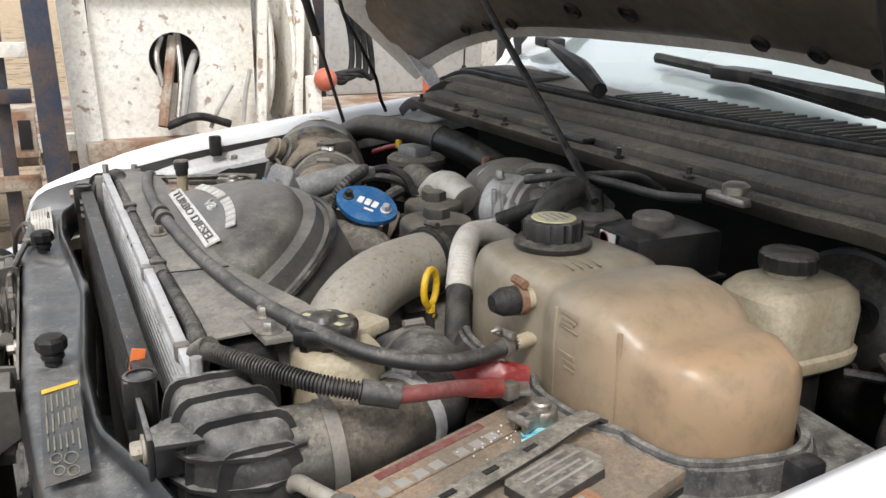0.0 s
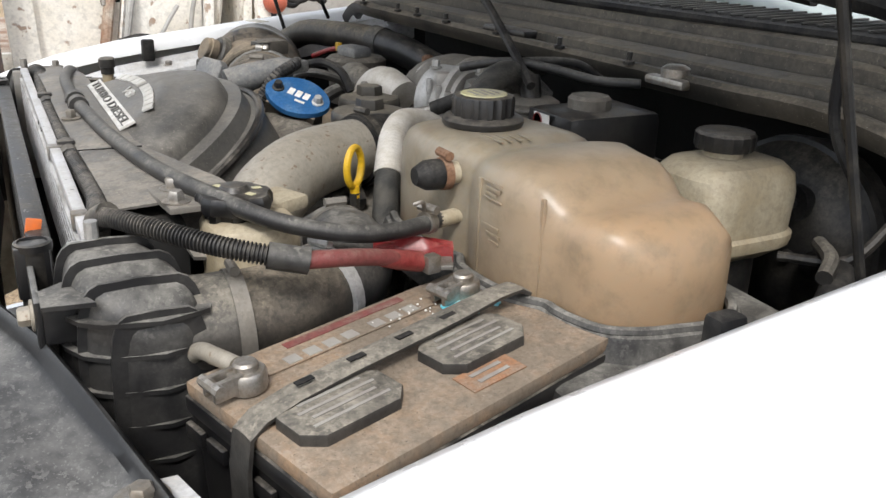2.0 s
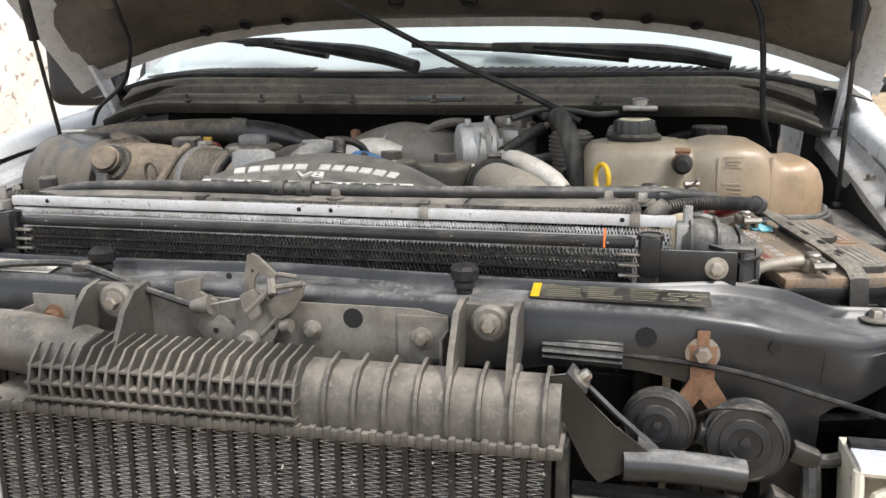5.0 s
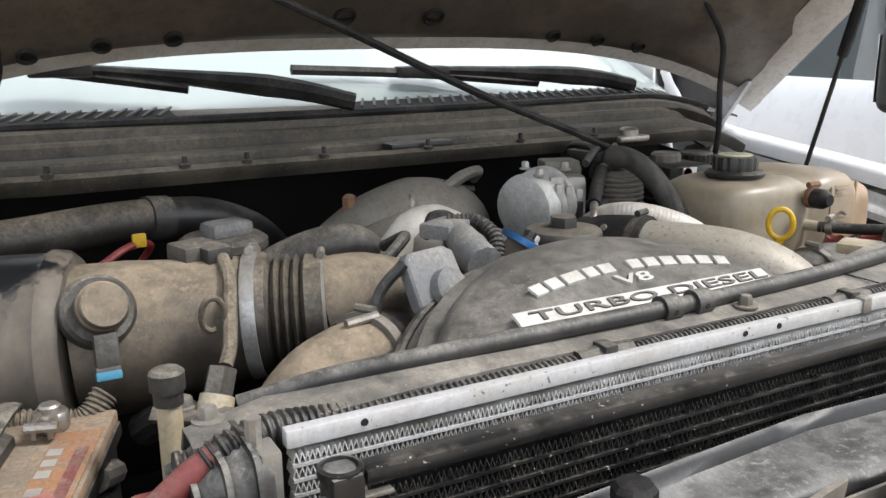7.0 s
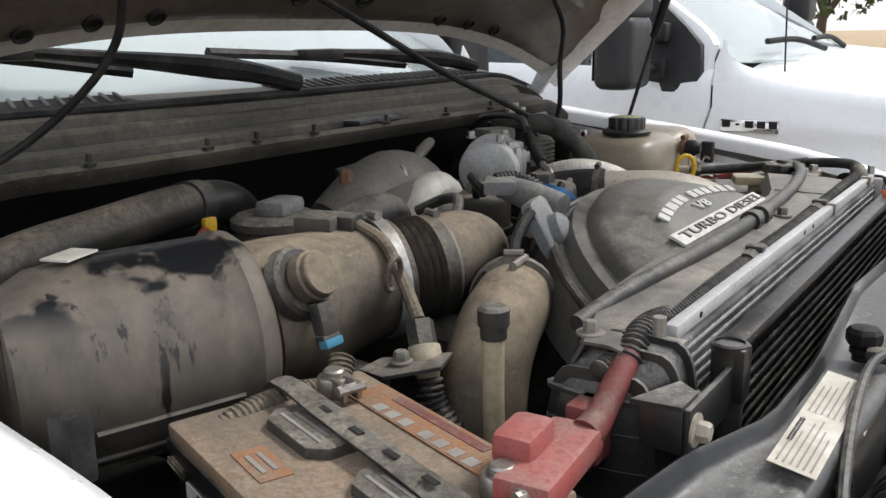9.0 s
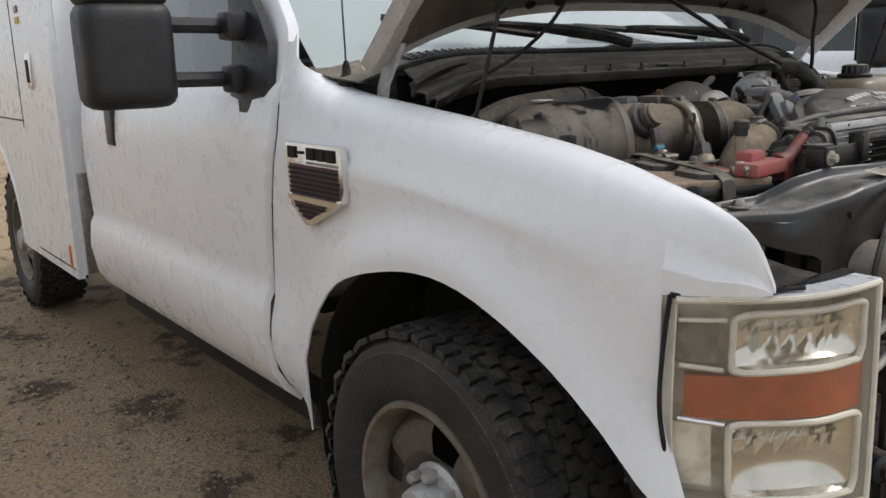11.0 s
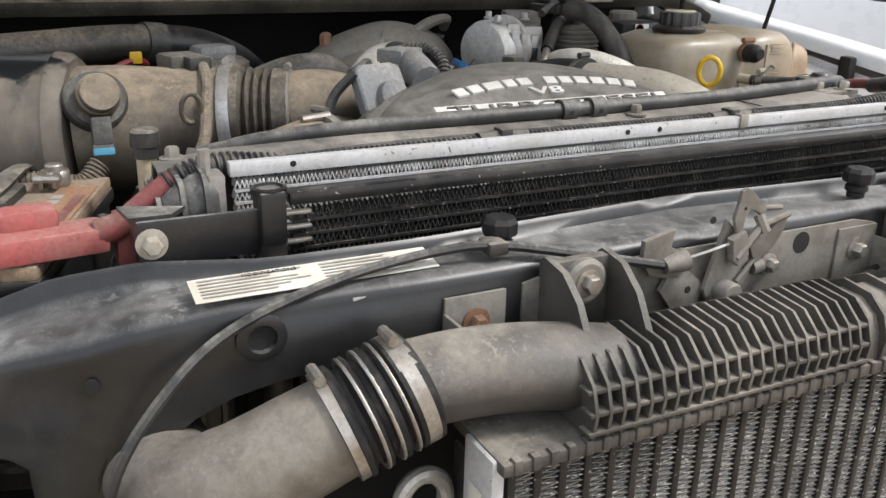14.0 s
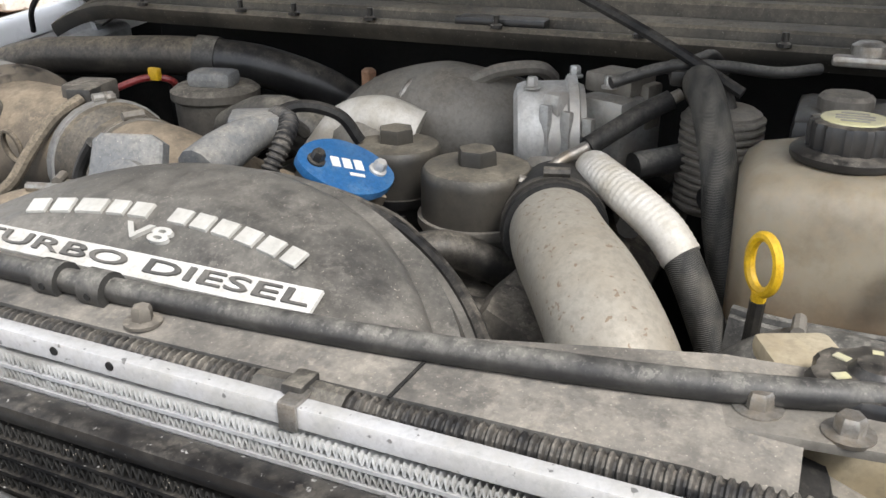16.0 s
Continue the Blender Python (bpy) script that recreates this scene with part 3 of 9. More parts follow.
def fender_rows(xs, nose, side):
    rows = []
    for x in xs:
        zc, yo = lerp_table(CROWN, x), lerp_table(OUTER, x)
        if nose:
            zb = 0.93 + 0.012 * (0.0765 - x) / 0.13
        elif x < 0.1:
            zb = 0.60
        elif x <= 1.128:
            zb = lerp_table(ARCH, x)
        else:
            zb = 0.37
        zb = min(zb, zc - 0.012)
        n = max(0.0, min(1.0, (0.16 - x) / 0.2))
        yi = lerp_table(INNER, x)
        h = min(1.0, (zc - zb) / 0.13)
        f = max(0.0, min(1.0, (x - 1.10) / 0.14))
        f = f * f * (3 - 2 * f)
        yi = yi + (0.915 - yi) * f
        # down from the hood gap, over the crown and down the flank; at the cab the flank leans in to the pillar
        base = ((0.0, 0.035), (0.004, 0.012), (0.022, 0.002), (0.45, 0.003), (0.72, 0.024), (0.9, 0.065), (1.0, 0.125))
        rear = (0.03, 0.008, 0.0, 0.035, 0.09, 0.16, 0.25)
        row = []
        for k, (fy, dz) in enumerate(base):
            ang = radians(15 * k)
            y = yi + fy if k < 3 else yi + (yo - 0.004 - yi) * fy
            d = dz * h
            y = y + (yi + (yo - 0.004 - yi) * math.sin(ang) - y) * n
            d = d + (0.10 * h * (1 - math.cos(ang)) + (0.012 if k == 0 else 0) - d) * n
            d = d + (rear[k] - d) * f
            z = zc - d
            y = y + (lerp_table(DOOR_Y, z) - (0.02, 0.012, 0.004, 0, 0, 0, 0)[k] - y) * f
            row.append((y, z))
        z0 = row[-1][1]
        for k in range(1, 13):
            z = z0 + (zb - z0) * k / 12
            # the arch stands out from the flank, with a soft crease above it
            if x < 0.09:
                d = 1.0
            else:
                d = abs(math.hypot(x - 0.62, (z - 0.42) * 1.06) - 0.50)
            flare = 0.032 * math.exp(-((d / 0.09) ** 2)) * (0 if nose else 1)
            shoulder = 0.006 * math.exp(-(((z - 1.05) / 0.05) ** 2))
            y = yo + flare + shoulder
            row.append((y + (lerp_table(DOOR_Y, z) - y) * f, z))

        def fwd(z):
            if x > 1.13:
                return x + lerp_table(SEAM, z) * (x - 1.13) / 0.12
            if nose or x > 0.24:
                return x
            edge = lerp_table([(0.58, 0.012), (0.68, 0.050), (0.767, 0.081), (0.92, 0.078), (0.94, 0.078)], z)
            return x + (edge - 0.078) * (1 - (x - 0.078) / 0.162)
        rows.append([(fwd(z), side * y, z) for y, z in row])
    return rows


def fender(side, name="fender"):
    bm = B_()
    sheet(bm, fender_rows([-0.066, -0.062, -0.055, -0.045, -0.03, -0.01, 0.015, 0.04, 0.06, 0.0775], True, side), 0.005)
    sheet(bm, fender_rows([0.0775, 0.10, 0.123] + [0.123 + 0.0455 * k for k in range(1, 23)] + [1.129, 1.135, 1.16, 1.19, 1.215, 1.235, 1.25], False, side), 0.005)
    return part(name, bm, "white_paint", truck, sharp=60)


fender(1)
fender(-1)


def fender_flange(side):
    """The painted gutter under the hood's edge, with bolts."""
    rows = []
    for x in [0.10 + 0.05 * k for k in range(20)]:
        z = lerp_table(GUTTER, x)
        rows.append([(x, side * min(0.874, lerp_table(OUTER, x) - 0.02), z - 0.03), (x, side * 0.866, z - 0.046), (x, side * 0.840, z - 0.050), (x, side * 0.833, z - 0.056), (x, side * 0.831, z - 0.085)])
    bm = B_()
    sheet(bm, rows, 0.003)
    ob = part("fender_flange", bm, "inner_paint", truck)
    for x in (0.2, 0.42, 0.66):
        bm = B_()
        z = lerp_table(GUTTER, x) - 0.054
        lathe(bm, [(0.013, 0), (0.013, 0.002), (0.008, 0.003), (0.008, 0.01), (0.006, 0.012)], (x, side * 0.853, z + 0.006), seg=12)
        part("bolt", bm, "steel", ob)
    bm = B_()
    rbox(bm, (0.375 if side > 0 else 0.50, side * 0.850, 1.128), (0.028, 0.020, 0.05), 0.005)
    part("rubber_stop", bm, "clean_rubber", ob)
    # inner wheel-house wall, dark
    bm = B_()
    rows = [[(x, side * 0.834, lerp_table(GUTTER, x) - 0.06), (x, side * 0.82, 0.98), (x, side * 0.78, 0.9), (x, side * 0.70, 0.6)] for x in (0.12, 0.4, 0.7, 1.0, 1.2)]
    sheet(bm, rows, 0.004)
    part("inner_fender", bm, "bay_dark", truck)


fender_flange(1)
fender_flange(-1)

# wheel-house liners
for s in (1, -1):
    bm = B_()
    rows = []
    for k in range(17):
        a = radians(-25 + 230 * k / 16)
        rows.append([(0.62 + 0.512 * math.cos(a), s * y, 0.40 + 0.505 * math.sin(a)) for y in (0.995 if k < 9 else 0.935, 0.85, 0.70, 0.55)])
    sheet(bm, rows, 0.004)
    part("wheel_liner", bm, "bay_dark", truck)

# door, cab corner and sill
for s in (1, -1):
    rows = []
    for x in [1.256 + 0.0725 * k for k in range(25)]:
        top = 1.245 + 0.02 * min(1, (x - 1.25))
        zs = [top, top - 0.02, 1.2, 1.12, 1.05, 0.95, 0.85, 0.75, 0.70, 0.668, 0.58, 0.47, 0.42, 0.38]
        ys = [0.945, 0.965, 0.985, 1.0, 1.006, 1.006, 1.004, 0.999, 0.997, 1.014, 1.024, 1.005, 0.975, 0.93]
        rows.append([(x + lerp_table(SEAM, z) * max(0.0, (1.62 - x) / 0.364), s * y, z) for y, z in zip(ys, zs)])
    bm = B_()
    sheet(bm, rows, 0.02 * -s)
    door = part("door", bm, "white_paint", truck, sharp=60)
    bm = B_()
    rbox(bm, (2.585, s * 1.020, 1.095), (0.085, 0.03, 0.15), 0.008)
    part("door_handle", bm, "black_plastic", door)
    # near-black sill box stands in for the shadow under the door
    bm = B_()
    rbox(bm, (2.1, s * 0.88, 0.34), (1.8, 0.10, 0.09), 0.02)
    part("sill", bm, "bay_dark", truck)

# cab: pillars, roof, rear wall and windows
bm = B_()
rows = []
for x, z, y in ((1.266, 1.20, 0.957), (1.274, 1.30, 0.930), (1.262, 1.352, 0.916), (1.285, 1.385, 0.902), (1.325, 1.42, 0.890), (1.60, 1.61, 0.815), (1.95, 1.82, 0.725), (2.1, 1.86, 0.70)):
    rows.append([(x, z, y), (x + 0.015, z, y + 0.022), (x + 0.05, z, y + 0.030), (x + 0.105, z, y + 0.026), (x + 0.10, z - 0.01, y - 0.035)])
for s in (1, -1):
    b2 = B_()
    loft(b2, [[(x, s * y, z) for x, z, y in r] for r in rows], closed=True)
    part("windshield_pillar", b2, "white_paint", truck)
    b2 = B_()
    rbox(b2, (2.98, s * 0.83, 1.53), (0.12, 0.08, 0.62), 0.02, rx=s * 9)
    part("rear_pillar", b2, "white_paint", truck)
    b2 = B_()
    sheet(b2, [[(1.36, s * 0.955, 1.255), (1.42, s * 0.90, 1.36), (1.95, s * 0.735, 1.77)], [(2.93, s * 0.955, 1.255), (2.93, s * 0.90, 1.36), (2.93, s * 0.735, 1.77)]], 0.004, False)
    g = part("side_window", b2, "glass", truck)
    g.visible_shadow = False
bm.free()
bm = B_()
rbox(bm, (2.52, 0, 1.86), (1.15, 1.44, 0.09), 0.04)
part("roof", bm, "white_paint", truck)
bm = B_()
rbox(bm, (3.04, 0, 1.1), (0.04, 1.8, 1.4), 0.02)
part("cab_rear", bm, "white_paint", truck)
bm = B_()
rows = []
for k in range(9):
    f = k / 8
    rows.append([(0.965 + 1.0 * f + (0.22 - 0.12 * f) * yy * yy, yy * (0.915 - 0.2 * f), 1.285 + 0.53 * f) for yy in [-1 + 0.2 * j for j in range(11)]])
sheet(bm, rows, 0.005)
ws = part("windshield", bm, "windshield_glass", truck)
ws.visible_shadow = False
# dark inside: dashboard and seats
bm = B_()
rbox(bm, (1.55, 0, 1.20), (0.5, 1.6, 0.22), 0.05)
part("dashboard", bm, "clean_rubber", truck)
for s in (1, -1):
    bm = B_()
    rbox(bm, (2.6, s * 0.42, 1.28), (0.16, 0.5, 0.72), 0.05, ry=-8)
    part("seat_back", bm, "dusty_plastic", truck)
bm = B_()
rbox(bm, (2.2, 0, 0.62), (1.7, 1.7, 0.05), 0.01)
part("cab_floor", bm, "bay_dark", truck)


def side_mirror(s):
    bm = B_()
    rbox(bm, (1.50, s * 1.28, 1.33), (0.15, 0.225, 0.265), 0.05, seg=4)
    rbox(bm, (1.50, s * 1.28, 1.53), (0.15, 0.225, 0.17), 0.05, seg=4)
    ob = part("mirror_head", bm, "mirror_black", truck, "black telescoping tow mirror housing")
    bm = B_()
    for z in (1.262, 1.40):
        tube(bm, [(1.49, s * 0.97, z), (1.485, s * 1.19, z + 0.004)], 0.021, 10, 2)
        rbox(bm, (1.47, s * 0.995, z), (0.075, 0.075, 0.075), 0.018)
    rows = [[(xf + w * q, s * (0.962 - 0.16 * (z - 1.3) + t_), z) for q, t_ in ((0, 0), (0.03, 0.022), (0.5, 0.030), (1, 0.022), (1, 0.0))] for z, xf, w in ((1.175, 1.335, 0.17), (1.185, 1.315, 0.21), (1.25, 1.300, 0.23), (1.35, 1.310, 0.23), (1.42, 1.375, 0.19), (1.50, 1.47, 0.13), (1.55, 1.54, 0.08))]
    loft(bm, rows, closed=True)
    part("mirror_arm", bm, "mirror_black", ob)
    bm = B_()
    rbox(bm, (1.578, s * 1.28, 1.33), (0.004, 0.19, 0.20), 0.002)
    part("mirror_glass", bm, "chrome", ob)


side_mirror(1)
side_mirror(-1)

# service body behind the cab
bm = B_()
xs = [3.12, 3.14, 3.5, 4.12] + [4.12 + 0.0712 * k for k in range(1, 17)] + [5.27, 5.3, 5.7]
rows = []
for x in xs:
    zb = 0.41
    if 4.13 < x < 5.27:
        zb = 0.42 + math.sqrt(max(0.0, 0.57 ** 2 - (x - 4.70) ** 2)) * 0.93
    rows.append([(x, 1.05, z) for z in (1.65, 1.3, 1.1, zb + (1.05 - zb) * 0.3 if zb < 1.05 else zb, zb)])
sheet(bm, rows, -0.03)
svc = part("service_body", bm, "white_paint", truck, "white steel utility service body")
bm = B_()
rbox(bm, (3.13, 0.6, 1.05), (0.03, 0.9, 1.25), 0.004)
part("service_body_front", bm, "white_paint", svc)
bm = B_()
rbox(bm, (4.4, -1.05, 1.02), (2.6, 0.04, 1.2), 0.004)
part("service_body_side", bm, "white_paint", svc)
bm = B_()
rbox(bm, (4.4, 0, 0.98), (2.6, 2.0, 0.05), 0.004)
part("service_bed", bm, "grey_panel", svc)
for x, z, dx, dz in ((3.80, 1.34, 0.010, 0.60), (5.15, 1.12, 0.012, 0.9), (4.47, 1.072, 1.36, 0.007), (3.47, 0.45, 0.66, 0.006)):
    bm = B_()
    rbox(bm, (x, 1.0805, z), (dx, 0.003, dz), 0.0008)
    part("door_seam", bm, "bay_dark", svc)
for x, z in ((3.515, 1.302), (4.276, 1.56), (5.586, 1.437)):
    bm = B_()
    rbox(bm, (x, 1.085, z), (0.085, 0.014, 0.155), 0.006)
    hp = part("latch_plate", bm, "chrome", svc)
    bm = B_()
    rbox(bm, (x, 1.092, z), (0.045, 0.008, 0.10), 0.003)
    part("latch_paddle", bm, "bay_dark", hp)
bm = B_()
rbox(bm, (3.2, 1.082, 0.50), (0.03, 0.006, 0.10), 0.002)
part("side_reflector", bm, "orange", svc)
bm = B_()
rbox(bm, (3.108, 0.97, 0.65), (0.008, 0.14, 0.44), 0.002)
part("rock_guard", bm, "steel", svc, "scuffed bare metal rock guard")
# arch trim of the service body
bm = B_()
tube(bm, [(4.70 + 0.57 * math.cos(radians(a)), 1.06, 0.42 + 0.53 * math.sin(radians(a))) for a in range(0, 181, 15)], 0.028, 8, 2)
part("arch_trim", bm, "white_paint", svc)
for k, (y, z) in enumerate(((1.083, 1.58), (1.083, 1.53))):
    bm = B_()
    rbox(bm, (3.65, y, z), (0.07, 0.003, 0.03), 0.001)
    part("warning_sticker", bm, ("red_plastic", "yellow")[k], svc)


# ---- wheels ----


def wheel(x, y, s, name="wheel"):
    """s: the side that the rim faces."""
    o = Vector((x, y, 0.335))
    ax = Vector((0, s, 0))

    def wpart(name, bm, material, parent, label=""):
        for q in bm.verts:
            q.co.x, q.co.z = o.x + (q.co.x - o.x) * 1.075, o.z + (q.co.z - o.z) * 1.075
        return part(name, bm, material, parent, label)

    bm = B_()
    lathe(bm, [(0.225, -0.13), (0.30, -0.135), (0.345, -0.128), (0.366, -0.105), (0.371, -0.05), (0.372, 0.0), (0.371, 0.05), (0.366, 0.10), (0.352, 0.124), (0.335, 0.130),
               (0.333, 0.133), (0.30, 0.137), (0.265, 0.132), (0.24, 0.12), (0.225, 0.105)], o, ax, 56, cap=False)
    ty = wpart("tyre", bm, "tyre", truck, "black all-terrain tyre with worn blocky tread")
    # tread blocks in staggered rows
    u, v, d = frame_axes(ax)
    tr = random.Random(4)
    for row, (off, wid, rad, count) in enumerate(((-0.104, 0.042, 0.3715, 58), (-0.060, 0.034, 0.3765, 64), (-0.020, 0.034, 0.3775, 64), (0.020, 0.034, 0.3775, 64), (0.060, 0.034, 0.3765, 64), (0.104, 0.044, 0.3715, 58))):
        bm = B_()
        for k in range(count):
            a = 2 * math.pi * (k + 0.5 * (row % 2)) / count
            n = u * math.cos(a) + v * math.sin(a)
            t = d.cross(n)
            c = o + n * rad + d * (off + 0.005 * (1 if k % 2 else -1))
            mt = Matrix(((*t,), (*d,), (*n,))).transposed().to_4x4()
            ln, skew = 0.0172 if wid < 0.04 else 0.0165, 0.006 * (1 if (row + k) % 2 else -1)
            outline = [(-ln, -wid / 2), (-ln * 0.1, -wid / 2 - 0.004), (ln, -wid / 2 + skew), (ln * 0.82, 0.0), (ln, wid / 2), (ln * 0.1, wid / 2 + 0.004), (-ln, wid / 2 + skew), (-ln * 0.8, 0.0)]
            drop = tr.uniform(0, 0.001)
            top = [bm.verts.new(Matrix.Translation(c) @ mt @ Vector((x_ * 0.94, y_ * 0.94, 0.0055 - drop))) for x_, y_ in outline]
            low_ = [bm.verts.new(Matrix.Translation(c) @ mt @ Vector((x_, y_, -0.008))) for x_, y_ in outline]
            bm.faces.new(top)
            for i in range(8):
                bm.faces.new((low_[i], low_[(i + 1) % 8], top[(i + 1) % 8], top[i]))
        tagged(wpart("tread", bm, "tyre", ty), kind="stuff")
    bm = B_()
    lathe(bm, [(0.236, -0.02), (0.236, 0.105), (0.228, 0.124), (0.219, 0.122), (0.212, 0.10), (0.205, 0.04), (0.19, 0.03)], o, ax, 48, cap=False)
    wpart("rim", bm, "wheel_steel", ty, "dusty grey steel rim with rust stains")
    bm = B_()
    seg, holes = 72, 4
    rings = [(0.205, 0.05), (0.185, 0.082), (0.165, 0.09), (0.12, 0.088), (0.10, 0.07), (0.088, 0.06), (0.03, 0.06)]
    vs = [[bm.verts.new(o + d * h + (u * math.cos(a) + v * math.sin(a)) * r) for a in [2 * math.pi * j / seg for j in range(seg)]] for r, h in rings]
    for i, (a, b) in enumerate(zip(vs, vs[1:])):
        for j in range(seg):
            ang = (j / seg * holes + 0.35) % 1.0
            if i in (1, 2) and 0.35 < ang < 0.65:
                continue
            f = bm.faces.new((a[j], a[(j + 1) % seg], b[(j + 1) % seg], b[j]))
            f.smooth = True
    bmesh.ops.solidify(bm, geom=bm.faces[:], thickness=0.012)
    wpart("wheel_disc", bm, "wheel_steel", ty)
    # near-black disc paints the shadow seen through the wheel holes
    bm = B_()
    lathe(bm, [(0.21, 0.0), (0.21, 0.005)], o, ax, 32)
    wpart("brake_shadow_plate", bm, "bay_dark", ty)
    bm = B_()
    lathe(bm, [(0.092, 0.055), (0.095, 0.075), (0.085, 0.085), (0.06, 0.088), (0.058, 0.13), (0.05, 0.142), (0.015, 0.146)], o, ax, 32)
    wpart("hub_cover", bm, "bright_alloy", ty, "scuffed silver hub")
    for k in range(8):
        a = 2 * math.pi * k / 8
        c = o + (u * math.cos(a) + v * math.sin(a)) * 0.075
        bm = B_()
        lathe(bm, [(0.014, 0.08), (0.014, 0.108), (0.010, 0.116), (0.003, 0.118)], c, ax, 6, smooth=False)
        wpart("lug_nut", bm, "bright_alloy", ty)
    return ty


wheel(0.65, 0.895, 1)
wheel(4.75, 0.86, 1)
wheel(0.65, -0.895, -1)
wheel(4.75, -0.86, -1)

# chassis below, its shade put into a near-black colour
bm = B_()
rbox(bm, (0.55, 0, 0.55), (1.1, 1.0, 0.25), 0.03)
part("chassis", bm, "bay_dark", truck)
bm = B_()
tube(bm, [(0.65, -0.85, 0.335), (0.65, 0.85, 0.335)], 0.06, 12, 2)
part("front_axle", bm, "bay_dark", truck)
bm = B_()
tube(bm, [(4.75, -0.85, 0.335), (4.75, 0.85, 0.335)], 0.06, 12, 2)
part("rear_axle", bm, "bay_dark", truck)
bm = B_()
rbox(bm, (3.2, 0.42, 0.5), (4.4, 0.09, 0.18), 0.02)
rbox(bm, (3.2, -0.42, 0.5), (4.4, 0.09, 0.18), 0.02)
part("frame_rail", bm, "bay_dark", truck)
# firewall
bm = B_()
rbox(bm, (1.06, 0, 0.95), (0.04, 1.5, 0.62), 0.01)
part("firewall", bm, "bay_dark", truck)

M["cowl_slat"] = surface("cowl_slat", (0.10, 0.098, 0.094), 0.5, second=(0.06, 0.058, 0.054), dust=0.5, scale=12)
# ---- cowl ----
COWL = [(0.797, 1.228), (0.789, 1.241), (0.787, 1.250), (0.797, 1.2555), (0.820, 1.253), (0.826, 1.244), (0.831, 1.244), (0.832, 1.262), (0.836, 1.2655), (0.860, 1.268), (0.878, 1.268), (0.884, 1.259), (0.889, 1.259), (0.890, 1.282), (0.896, 1.287), (0.915, 1.288), (0.922, 1.280), (0.927, 1.280), (0.929, 1.299), (0.940, 1.3025), (0.975, 1.306), (0.99, 1.308)]


def cowl_drop(y):
    return 0.055 * max(0.0, (abs(y) - 0.60) / 0.22) ** 2


bm = B_()
rows = []
for k in range(41):
    y = -0.80 + 0.04 * k
    dy = cowl_drop(y)
    rows.append([(x + (0.05 * max(0, abs(y) - 0.55) / 0.25 if x < 0.9 else 0), y, z - dy * (1 if x < 0.95 else 0.6)) for x, z in COWL])
sheet(bm, rows, 0.005)
cowl = part("cowl_panel", bm, "cowl_plastic", truck, "dusty grey plastic cowl trim")
bm = B_()
tube(bm, [(0.935 + 0.04 * (abs(y) / 0.8) ** 2, y, 1.306 - 0.6 * cowl_drop(y)) for y in [-0.82 + 0.082 * k for k in range(21)]], 0.0085, 8, 2)
part("hood_seal", bm, "clean_rubber", cowl)
for y in (0.55, 0.37, 0.28, 0.16, -0.02, -0.2, -0.36):
    bm = B_()
    lathe(bm, [(0.008, 0), (0.008, 0.004), (0.004, 0.006), (0.004, 0.016)], (0.79, y, 1.254), seg=8)
    part("clip", bm, "black_plastic", cowl)
bm = B_()
rbox(bm, (0.822, -0.017, 1.258), (0.04, 0.12, 0.012), 0.004, rz=4)
part("wiring_clip", bm, "black_plastic", cowl)
bm = B_()
rbox(bm, (0.80, -0.445, 1.245), (0.05, 0.07, 0.012), 0.005)
lathe(bm, [(0.018, 0), (0.018, 0.014), (0.012, 0.018)], (0.795, -0.445, 1.247), seg=14)
part("seal_bracket", bm, "steel", cowl)
# louvred grille in front of the windshield
bm = B_()
rows = [[(0.975, y, 1.3095 - 0.5 * cowl_drop(y)), (1.01 + 0.10 * y * y, y, 1.314 - 0.45 * cowl_drop(y)), (1.06 + 0.22 * y * y, y, 1.318 - 0.3 * cowl_drop(y))] for y in [-0.92 + 0.092 * k for k in range(21)]]
sheet(bm, rows, 0.004)
part("cowl_top", bm, "cowl_plastic", cowl)
for y0, y1 in ((0.34, 0.76), (-0.76, 0.04)):
    n = int((y1 - y0) / 0.023)
    for k in range(n):
        y = y0 + (y1 - y0) * (k + 0.5) / n
        bm = B_()
        rbox(bm, (0.998 + 0.06 * y * y, y, 1.3180 - 0.5 * cowl_drop(y)), (0.088, 0.0055, 0.004), 0.001, rz=-24, ry=-5)
        part("louvre", bm, "cowl_slat", cowl)
    # no real recess: a flat near-black sheet paints the shade between slats
    bm = B_()
    sheet(bm, [[(0.957 + 0.06 * y * y, y, 1.3122 - 0.5 * cowl_drop(y)), (1.039 + 0.06 * y * y, y, 1.3195 - 0.5 * cowl_drop(y))] for y in [y0 + (y1 - y0) * q / 12 for q in range(13)]], 0.002)
    part("grille_recess", bm, "bay_dark", cowl)

# wipers
for piv, tip, start in (((0.925, 0.05, 1.325), (1.105, 0.60, 1.395), 0.46), ((1.010, -0.634, 1.328), (1.054, -0.03, 1.372), 0.36)):
    w = thing("windshield_wiper", piv, "black windshield wiper resting low on the glass", "wiper", "wipers")
    p, t = Vector(piv), Vector(tip)
    bm = B_()
    tube(bm, [p, p.lerp(t, 0.2) + Vector((0, 0, 0.012)), p.lerp(t, 0.55) + Vector((0, 0, 0.012)), p.lerp(t, 0.8) + Vector((0.01, 0, 0.008))], [0.015, 0.019, 0.011, 0.007], 8, 6)
    part("wiper_arm", bm, "clean_rubber", w)
    bm = B_()
    a, b = p.lerp(t, start), t + (t - p) * 0.22
    tube(bm, [a + Vector((0.03, 0, -0.005)), a.lerp(b, 0.5) + Vector((0.03, 0, 0.0)), b + Vector((0.03, 0, -0.005))], 0.0105, 6, 6)
    part("wiper_blade", bm, "clean_rubber", w)
    bm = B_()
